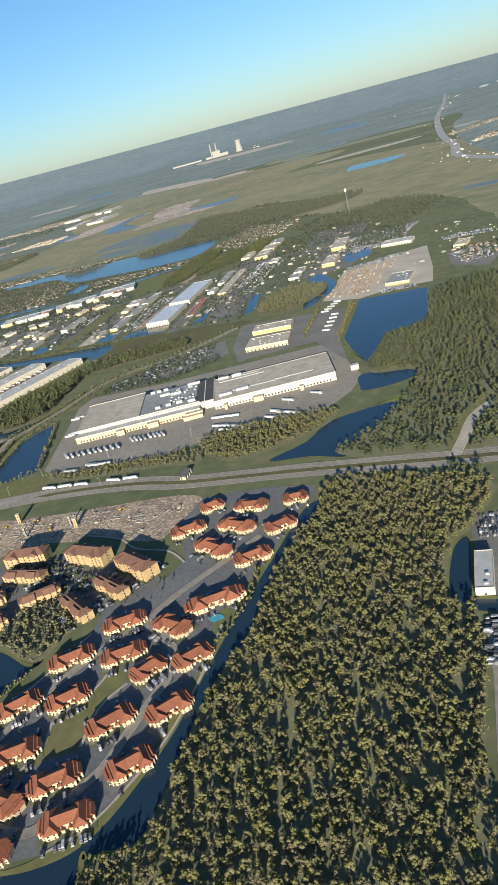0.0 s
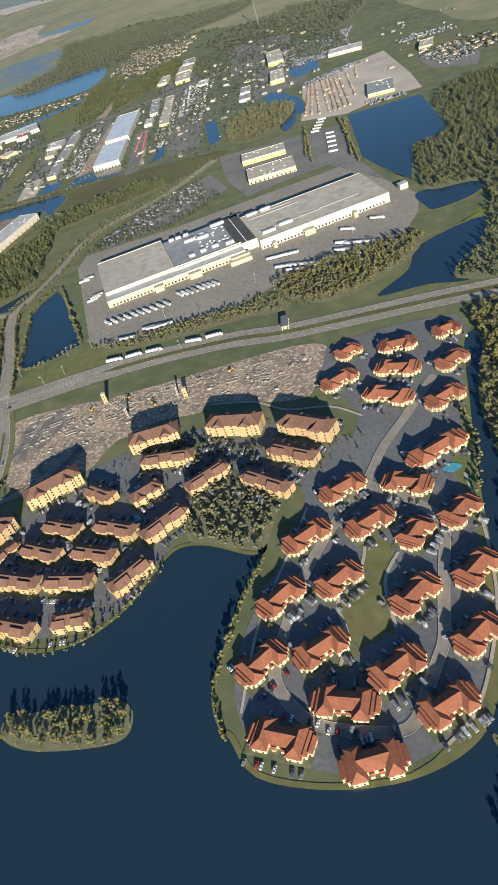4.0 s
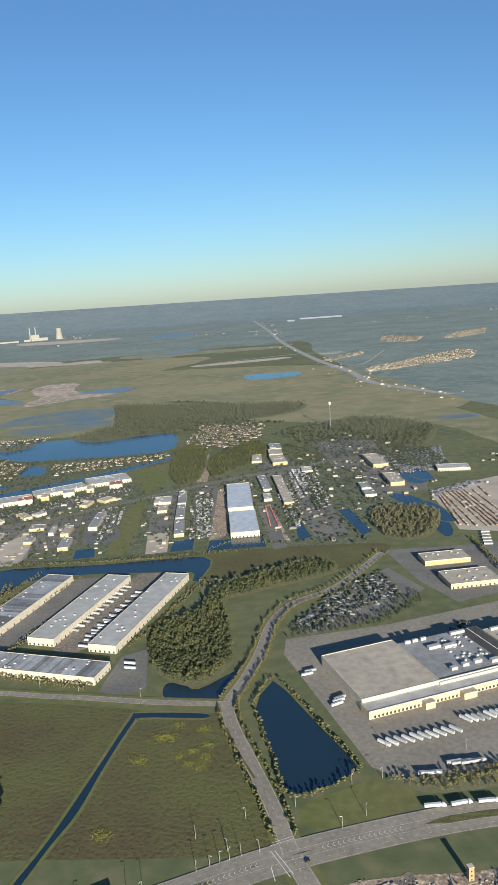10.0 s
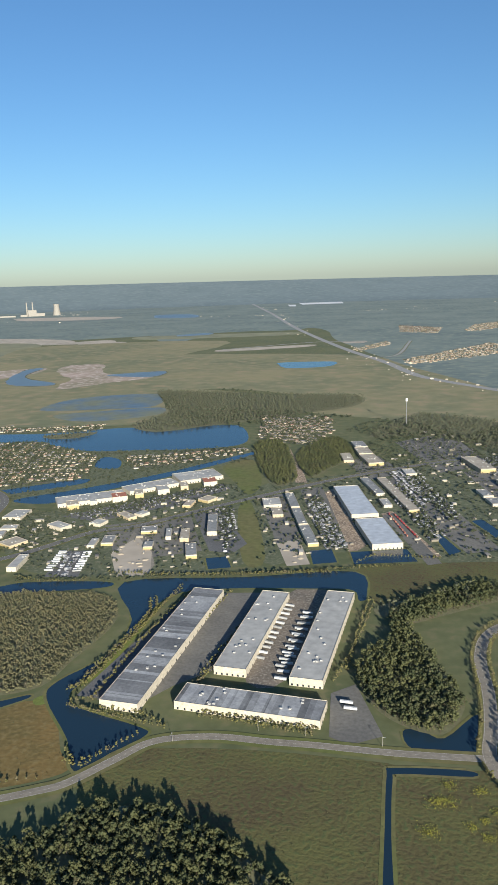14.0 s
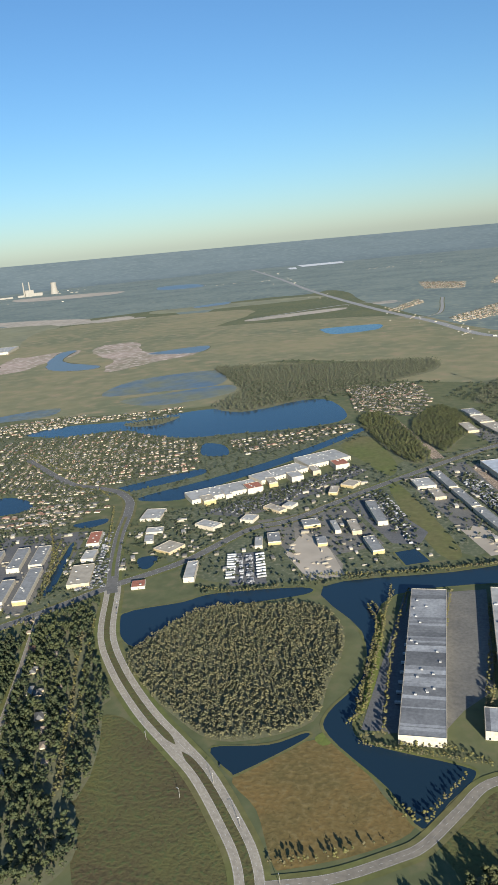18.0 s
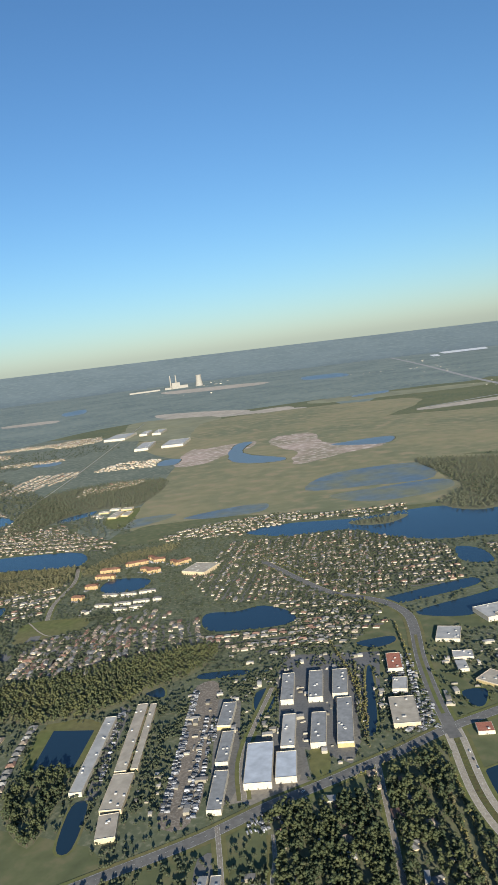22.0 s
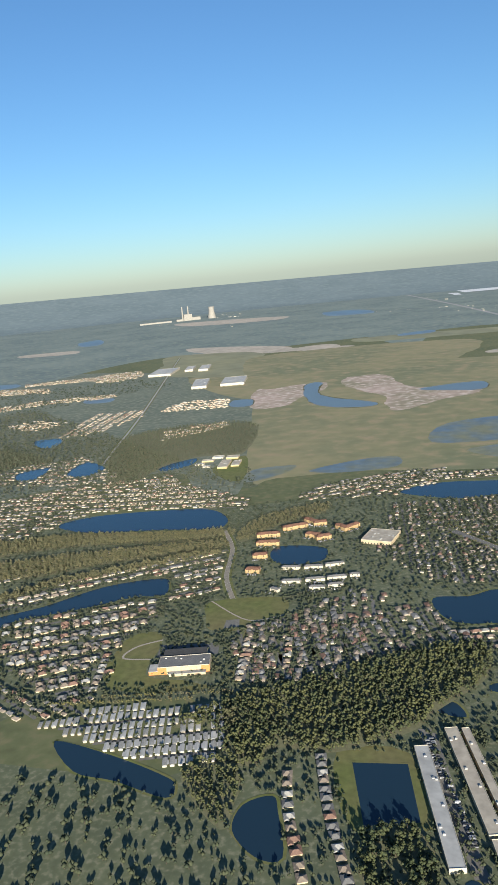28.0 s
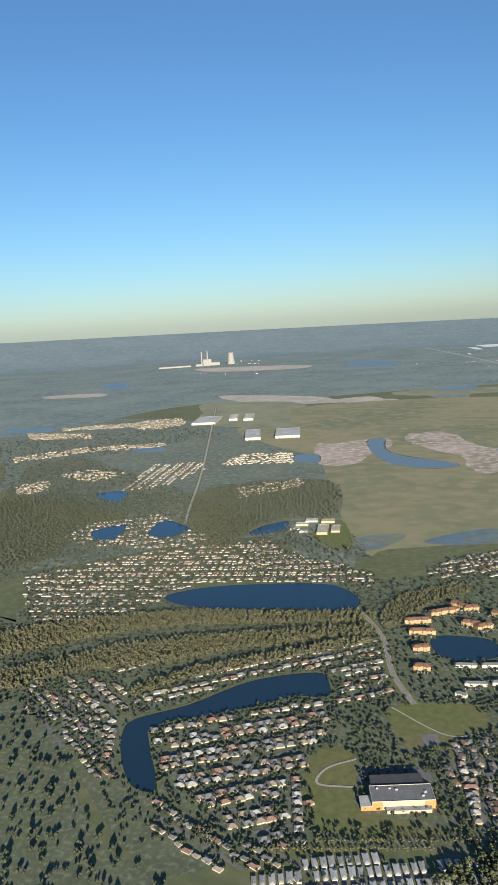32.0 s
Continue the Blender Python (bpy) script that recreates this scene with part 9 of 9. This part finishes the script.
for x, y, a in ROAD_CARS:
    copy_thing(CARS[int(rng.integers(0, 3))], pose(x, y, 0.16, 0, 0, a))


def vehicle_shape(l, w, h, cab):
    x, y = l / 2, w / 2
    v = [(sx * x, sy * y, z) for z in (0.1, h) for sx, sy in ((-1, -1), (1, -1), (1, 1), (-1, 1))]
    v += [(sx * x * cab, sy * y * 0.85, z) for z in (h, h * 1.55) for sx, sy in ((-1, -1), (1, -1), (1, 1), (-1, 1))]
    q = [(0, 1, 5, 4), (1, 2, 6, 5), (2, 3, 7, 6), (3, 0, 4, 7), (4, 5, 6, 7)]
    f = [t for a, b, c, d in q + [tuple(k + 8 for k in z) for z in q] for t in ((a, b, c), (a, c, d))]
    return np.array(v, float), np.array(f), np.array([0] * len(f))


LOT_CARS = [vehicle_shape(1.25, 0.5, 0.28, 0.55), vehicle_shape(1.3, 0.5, 0.3, 0.6), vehicle_shape(1.6, 0.55, 0.42, 0.7), vehicle_shape(2.0, 0.6, 0.6, 0.8)]
lot_p = [(q[0], q[1], q[2], 0.0) for q in order[74:]]
for turn, planted, pts in LOTS:
    pts = np.array(pts)
    c, s = math.cos(radians(turn)), math.sin(radians(turn))
    rot = np.array([[c, s], [-s, c]])
    q = pts @ rot.T
    lo, hi = q.min(0), q.max(0)
    for j, v in enumerate(k0 + side_off for k0 in np.arange(lo[1] + 1, hi[1], 4.4) for side_off in (-0.75, 0.75)):
        for u in np.arange(lo[0], hi[0], 0.8):
            if rng.uniform() < (0.34 if planted else 0.6):
                w = np.array((u + rng.uniform(-0.2, 0.2), v + rng.uniform(-0.15, 0.15))) @ rot
                if inside(pts, w[:1], w[1:])[0]:
                    lot_p.append((w[0], w[1], turn + 90 + rng.uniform(-5, 5), 0))
lp = np.array(lot_p)
lot = grow_turned("parked_vehicles", lp[:, :2], np.ones(len(lp)), lp[:, 2], LOT_CARS, ["vehicle_paint"], "many small parked cars and vans", "cars")
lot.location.z = 0.07


def trailer():
    root = thing("lorry_trailer", pose(0, 0, -50), "white box lorry trailer parked on the yard", "trailer", "lorry trailers")
    part("box", box_mesh("box", -2.05, 2.05, -0.35, 0.35, 0.34, 1.08, "trailer_white", False), root)
    part("chassis", box_mesh("chassis", -1.9, 1.9, -0.25, 0.25, 0.2, 0.34, "rubber", False), root)
    ring = [(0.13 * math.cos(a), y, 0.13 + 0.13 * math.sin(a)) for y in (-0.05, 0.05) for a in np.linspace(0, 6.28, 9)[:-1]]
    wheel = mesh_of("wheel", ring, [tuple(range(8)), tuple(range(15, 7, -1))] + [(k, (k + 1) % 8, 8 + (k + 1) % 8, 8 + k) for k in range(8)], "rubber")
    for sx in (-1.7, -1.35):
        part("axle", wheel, root, "black tyres on an axle", pose(sx, 0, 0) @ Matrix.Diagonal((1, 6, 1, 1)))
    part("landing_leg", box_mesh("landing_leg", 1.0, 1.1, -0.25, 0.25, 0, 0.3, "steel", False), root)
    return root


TRAILER = trailer()
TRACTOR = thing("lorry_tractor", pose(0, 0, -50), "white lorry tractor unit on the highway", "lorry", "lorries on the highway")
part("cab", box_mesh("cab", -0.35, 0.35, -0.33, 0.33, 0.2, 1.0, "car_white", False), TRACTOR)
part("bonnet", box_mesh("bonnet", 0.35, 0.7, -0.28, 0.28, 0.2, 0.6, "car_white", False), TRACTOR)
part("windscreen", box_mesh("windscreen", 0.33, 0.37, -0.28, 0.28, 0.62, 0.92, "dark_glass", False), TRACTOR)
part("frame", box_mesh("frame", -1.2, -0.35, -0.2, 0.2, 0.18, 0.32, "rubber", False), TRACTOR)
firsts = [TRAILER, TRACTOR]
for (x0, y0), (x1, y1), n, turn in TRAILERS:
    for k in range(n):
        t = k / max(1, n - 1)
        jig = rng.uniform(-0.3, 0.3)
        m = pose(x0 + (x1 - x0) * t, y0 + (y1 - y0) * t + jig, 0.15 if n == 1 and y0 < 240 else 0.08, 0, 0, turn + rng.uniform(-2, 2))
        if TRAILER in firsts:
            firsts.remove(TRAILER)
            TRAILER.matrix_world = m
        else:
            copy_thing(TRAILER, m)
        if n == 1 and y0 < 240:
            m2 = m @ pose(2.6, 0, 0)
            if TRACTOR in firsts:
                firsts.remove(TRACTOR)
                TRACTOR.matrix_world = m2
            else:
                copy_thing(TRACTOR, m2)

# ---- shipping containers ----
def container(paint, word):
    root = thing("shipping_container", pose(0, 0, -50), "%s steel shipping container standing in a yard" % word, "container", "containers in the yard")
    part("body", box_mesh("body", -1.0, 1.0, -0.33, 0.33, 0.03, 0.72, paint, False), root)
    door = part("door", box_mesh("door", 1.0, 1.03, -0.31, 0.31, 0.05, 0.7, paint, False), root)
    part("lock_bar", box_mesh("lock_bar", 1.03, 1.05, -0.03, 0.03, 0.06, 0.68, "steel", False), door)
    return root


BOXES = [container("car_red", "red"), container("red_flat", "rust red")]
laid = set()
for (x0, y0), (x1, y1), n, turn in CONTAINERS:
    for k in range(n):
        src = BOXES[int(rng.integers(0, 2))]
        m = pose(x0 + (x1 - x0) * k / (n - 1), y0 + (y1 - y0) * k / (n - 1), 0.08, 0, 0, turn + rng.uniform(-2, 2))
        if src.name in laid:
            copy_thing(src, m)
        else:
            laid.add(src.name)
            src.matrix_world = m

# ---- street lamps ----
def lamp():
    root = thing("street_lamp", pose(0, 0, -50), "tall pale street lamp with a short arm", "street lamp", "street lamps")
    ring = [(r * math.cos(a), r * math.sin(a), z) for r, z in ((0.07, 0), (0.045, 3.1)) for a in np.linspace(0, 6.28, 7)[:-1]]
    part("pole", mesh_of("pole", ring, [(k, (k + 1) % 6, 6 + (k + 1) % 6, 6 + k) for k in range(6)] + [tuple(range(6, 12))], "tower_grey"), root)
    part("arm", box_mesh("arm", -0.02, 0.6, -0.03, 0.03, 3.02, 3.08, "white_paint", False), root)
    part("head", box_mesh("head", 0.5, 0.85, -0.07, 0.07, 2.98, 3.06, "steel", False), root)
    return root


LAMP = lamp()
LAMPS = [q for q in LAMPS if len(clear(np.array([q], float), -3, False, False))]
for k, (x, y) in enumerate(LAMPS):
    if k:
        copy_thing(LAMP, pose(x, y, 0, 0, 0, 40 * k))
    else:
        LAMP.matrix_world = pose(x, y, 0)

# ---- power station on the horizon ----
plant = thing("power_station", pose(-2147, 2759, 0, 0, 0, 38), "pale far power station with chimneys and cooling tower", "power station")


def turned(name, rings, mat, n=20):
    v = [(r * math.cos(2 * math.pi * k / n), r * math.sin(2 * math.pi * k / n), z) for r, z in rings for k in range(n)]
    f = [(i * n + k, i * n + (k + 1) % n, (i + 1) * n + (k + 1) % n, (i + 1) * n + k) for i in range(len(rings) - 1) for k in range(n)]
    f.append(tuple(range((len(rings) - 1) * n, len(rings) * n)))
    return mesh_of(name, v, f, mat)


part("cooling_tower", turned("cooling_tower", [(17, 0), (14.5, 12), (12.4, 24), (11.4, 34), (11.6, 42), (12.2, 47)], "tower_grey"), plant, "pale concrete cooling tower", pose(0, 0, 0))
for x in (-98, -122):
    part("chimney", turned("chimney", [(3.6, 0), (2.3, 58)], "tower_grey", 12), plant, "tall thin concrete chimney", pose(x, 0, 0))
for x0, x1, h in ((-118, -84, 26), (-84, -50, 12), (-150, -124, 8), (-300, -170, 6)):
    part("hall", box_mesh("hall", x0, x1, -12, 12, 0, h, "tower_grey"), plant)
mast = thing("radio_mast", pose(*MAST, 0), "thin grey lattice radio mast", "mast")
part("mast_shaft", turned("mast_shaft", [(0.5, 0), (0.25, 24)], "steel", 6), mast)
part("mast_head", turned("mast_head", [(0.9, 22), (0.9, 24.5)], "white_paint", 8), mast)

# ---- pool, paths ----
for width, pts in PATHS:
    ribbon("footpath", pts, width, "path", "narrow pale concrete footpath")
for x, y in POOLS:
    patch("swimming_pool", [(x + math.cos(a) * (1.7 + 0.5 * math.sin(2 * a)), y + math.sin(a) * 1.5) for a in np.linspace(0, 6.28, 13)[:-1]], "pool", "turquoise swimming pool with pale deck", "pool")

# ---- clutter of the yards ----
def shed_shape(w, d, h):
    v = [(sx * w / 2, sy * d / 2, z) for z in (0, h) for sx, sy in ((-1, -1), (1, -1), (1, 1), (-1, 1))] + [(0, -d / 2, h * 1.15), (0, d / 2, h * 1.15)]
    f = [(0, 1, 5), (0, 5, 4), (1, 2, 6), (1, 6, 5), (2, 3, 7), (2, 7, 6), (3, 0, 4), (3, 4, 7), (4, 5, 8), (6, 7, 9), (5, 6, 9), (5, 9, 8), (7, 4, 8), (7, 8, 9)]
    return np.array(v, float), np.array(f), np.array([0] * 10 + [1] * 4)


SHEDS = [shed_shape(2.4, 1.6, 0.9), shed_shape(3.4, 2.4, 1.2), shed_shape(1.4, 1.2, 0.7), shed_shape(3.2, 0.7, 0.7), shed_shape(4.6, 2.2, 1.3), shed_shape(1.8, 0.6, 0.6)]
cl = []
for count, pts in [(int(c * 0.7), q) for c, q in CLUTTER]:
    p = scatter(pts, 1.0, rng)
    p = clear(p[rng.permutation(len(p))[:count * 2]], 1.0, lots=False)[:count]
    cl += [(x, y, 23 + 90 * int(rng.integers(0, 2)) + rng.uniform(-6, 6), rng.uniform(0.5, 0.95)) for x, y in p]
cl = np.array(cl)
grow_turned("yard_sheds", cl[:, :2], cl[:, 3], cl[:, 2], SHEDS, ["shed_wall", "shed_roof"], "small sheds and containers in work yards", "sheds")
p = scatter(SITE, 0.9, rng)
mound = (np.array([(math.cos(a) * r, math.sin(a) * r, z) for r, z in ((1, 0), (0.6, 0.17)) for a in np.linspace(0, 6.28, 8)[:-1]] + [(0.1, 0, 0.26)]), np.array([t for k in range(7) for t in ((k, (k + 1) % 7, 7 + (k + 1) % 7), (k, 7 + (k + 1) % 7, 7 + k), (7 + k, 7 + (k + 1) % 7, 14))]), np.array([0] * 21))
pick = rng.permutation(len(p))
grow_turned("soil_heaps", p[pick[:45]], rng.uniform(0.25, 0.8, 45), rng.uniform(0, 360, 45), [mound], ["bare_soil"], "heaps of loose tan soil", "soil")
q = p[pick[45:1500]]
q = q[np.sin(q[:, 0] * 0.33 + 0.7) * np.sin(q[:, 1] * 0.41) + 0.5 * np.sin(q[:, 0] * 0.9 - q[:, 1] * 0.7) > 0.12]
grow_turned("building_materials", q, rng.uniform(0.06, 0.26, len(q)), rng.uniform(0, 360, len(q)), SHEDS, ["shed_wall", "shed_roof"], "stacks of pale building materials", "materials")
sp = np.array(SAND_HEAPS, float)
grow_turned("sand_heaps", sp, rng.uniform(1.0, 2.0, len(sp)), rng.uniform(0, 360, len(sp)), [mound], ["sand"], "tall heaps of pale sand in a yard", "sand")
for k, (x, y, w, d, h) in enumerate(TOWERS):
    tower = thing("stair_core", pose(x, y, 0, 0, 0, 32), "ochre concrete stair core standing on the building site" if w > 0.9 else "slender pale concrete shaft on the building site", "stair core", "stair cores of the site")
    skin = "ochre_wall" if w > 0.9 else "concrete"
    part("footing", box_mesh("footing", -w, w, -d, d, 0, 0.16, "concrete"), tower)
    part("shaft", box_mesh("shaft", -w / 2, w / 2, -d / 2, d / 2, 0.16, h, skin), tower)
    part("rim", box_mesh("rim", -w / 2 - 0.06, w / 2 + 0.06, -d / 2 - 0.06, d / 2 + 0.06, h, h + 0.1, "white_wall"), tower)
    for r2 in range(3):
        part("opening", WIN_SMALL, tower, "dark door opening", pose(0, -d / 2, 0.3 + r2 * h * 0.3))


def foundation(x, y, w, d, turn):
    root = thing("concrete_foundation", pose(x, y, 0, 0, 0, turn), "pale concrete foundation slab with low block walls", "foundation", "foundations of the site")
    part("slab", box_mesh("slab", -w / 2, w / 2, -d / 2, d / 2, 0, 0.1, "concrete"), root)
    for x0, x1, y0, y1 in ((-w / 2, w / 2, -d / 2, -d / 2 + 0.12), (-w / 2, w / 2, d / 2 - 0.12, d / 2), (-w / 2, -w / 2 + 0.12, -d / 2 + 0.12, d / 2 - 0.12), (-0.06, 0.06, -d / 2 + 0.12, d / 2 - 0.12)):
        part("block_wall", box_mesh("block_wall", x0, x1, y0, y1, 0.1, 0.24, "concrete"), root)


for x, y, w, d, turn in FOUNDATIONS:
    foundation(x, y, w, d, turn)


def digger(x, y, turn):
    root = thing("digger", pose(x, y, 0.05, 0, 0, turn), "yellow tracked digger parked on bare soil", "digger", "diggers on the site")
    for sy in (-0.3, 0.3):
        part("track", box_mesh("track", -0.5, 0.5, sy - 0.09, sy + 0.09, 0, 0.24, "rubber", False), root, "black crawler track")
    part("body", box_mesh("body", -0.45, 0.3, -0.34, 0.34, 0.26, 0.62, "digger_yellow", False), root)
    part("cab", box_mesh("cab", 0.0, 0.32, 0.05, 0.34, 0.62, 0.86, "dark_glass", False), root, "dark glazed cab")
    part("boom", box_mesh("boom", 0, 1.0, -0.06, 0.06, 0, 0.12, "digger_yellow", False), root, at=pose(0.25, -0.1, 0.5, 0, -38, 0))
    part("arm", box_mesh("arm", 0, 0.8, -0.05, 0.05, 0, 0.1, "digger_yellow", False), root, at=pose(1.0, -0.1, 1.1, 0, 55, 0))
    part("bucket", box_mesh("bucket", -0.12, 0.14, -0.16, 0.16, 0, 0.2, "steel", False), root, at=pose(1.46, -0.1, 0.32, 0, 20, 0))


for row in DIGGERS:
    digger(*row)
shelter = thing("roadside_canopy", pose(-172.2, 152.3, 0, 0, 0, 112), "dark flat canopy on pale posts beside the highway", "canopy")
part("roof", box_mesh("roof", -3.2, 3.2, -1.1, 1.1, 1.5, 1.72, "asphalt", False), shelter)
for sx in (-2.8, -0.95, 0.95, 2.8):
    for sy in (-0.9, 0.9):
        part("post", box_mesh("post", sx - 0.09, sx + 0.09, sy - 0.09, sy + 0.09, 0, 1.5, "white_wall"), shelter)
part("kiosk", box_mesh("kiosk", -2.4, -1.2, -0.5, 0.5, 0, 1.3, "cream_wall"), shelter, "small cream kiosk under the canopy")
stack = (lambda v, f, m: (v, f, m * 0))(*shed_shape(2.3, 1.0, 0.6))
tp = []
for pts in TIMBER_ROWS:
    (x0, y0), (x1, y1) = pts
    run = math.hypot(x1 - x0, y1 - y0)
    turn = math.degrees(math.atan2(y1 - y0, x1 - x0))
    for k in range(int(run / 2.6)):
        if rng.uniform() < 0.95:
            t = (k + 0.5) * 2.6 / run
            tp.append((x0 + (x1 - x0) * t + rng.uniform(-0.2, 0.2), y0 + (y1 - y0) * t, turn + rng.uniform(-2, 2), rng.uniform(0.8, 1.15)))
tp = np.array(tp)
grow_turned("timber_stacks", tp[:, :2], tp[:, 3], tp[:, 2], [stack], ["timber"], "long rows of stacked tan timber", "timber")

# ---- small trees in the parking lots ----
lot_trees = np.concatenate([scatter(pts, 2.4, rng, 0.6) for turn, planted, pts in LOTS if planted])
lot_trees = clear(lot_trees, 0.2, lots=False)
grow("parking_trees", lot_trees, rng.uniform(1.0, 1.9, len(lot_trees)), BUSH, ["garden_leaves", "bark"], "small dark green trees between parked cars", rng)

# ---- specks of far towns ----
fp = []
for pts in (ROADS["far_highway"][1],):
    line = np.array(curve_through(pts, False, 10))
    for k in range(90):
        q = line[int(rng.integers(0, len(line)))]
        fp.append((*(q + rng.normal(0, 16, 2)), rng.uniform(0, 180), rng.uniform(0.5, 1.3)))
for k in range(34):
    a, d = rng.uniform(0.75, 2.75), rng.uniform(2350, 3550)
    for j in range(int(rng.integers(4, 12))):
        fp.append((-357 + d * math.cos(a) + rng.normal(0, 45), d * math.sin(a) + rng.normal(0, 14), rng.uniform(0, 180), rng.uniform(0.6, 1.7)))
fp = np.array(fp)
grow_turned("far_town_buildings", fp[:, :2], fp[:, 3], fp[:, 2], SHEDS[:3], ["white_wall", "roof_white"], "tiny pale buildings of far towns", "buildings")

# ---- weeds and tufts of the rough fields ----
fl = np.concatenate([np.stack([x + rng.normal(0, r * 0.5, int(50 * r)), y + rng.normal(0, r * 0.45, int(50 * r))], 1) for x, y, r in FLOWERS])
grow("flowering_weeds", fl, rng.uniform(0.25, 0.48, len(fl)), FAR, ["flower", "bark"], "low yellow flowering weeds in the field", rng, category="weeds")
tufts = [scatter(FIELDS[k][1], 2.2, rng, 0.6) for k in ("grass_field", "south_field", "south_meadow", "amber_field", "meadow")]
tufts = clear(np.concatenate(tufts), 0.3, lots=False)
tufts = tufts[rng.uniform(0, 1, len(tufts)) > 0.45]
grow("grass_tufts", tufts, rng.uniform(0.12, 0.45, len(tufts)), FAR, ["dull_leaves", "bark"], "low scrub tufts in rough grass", rng, category="scrub")
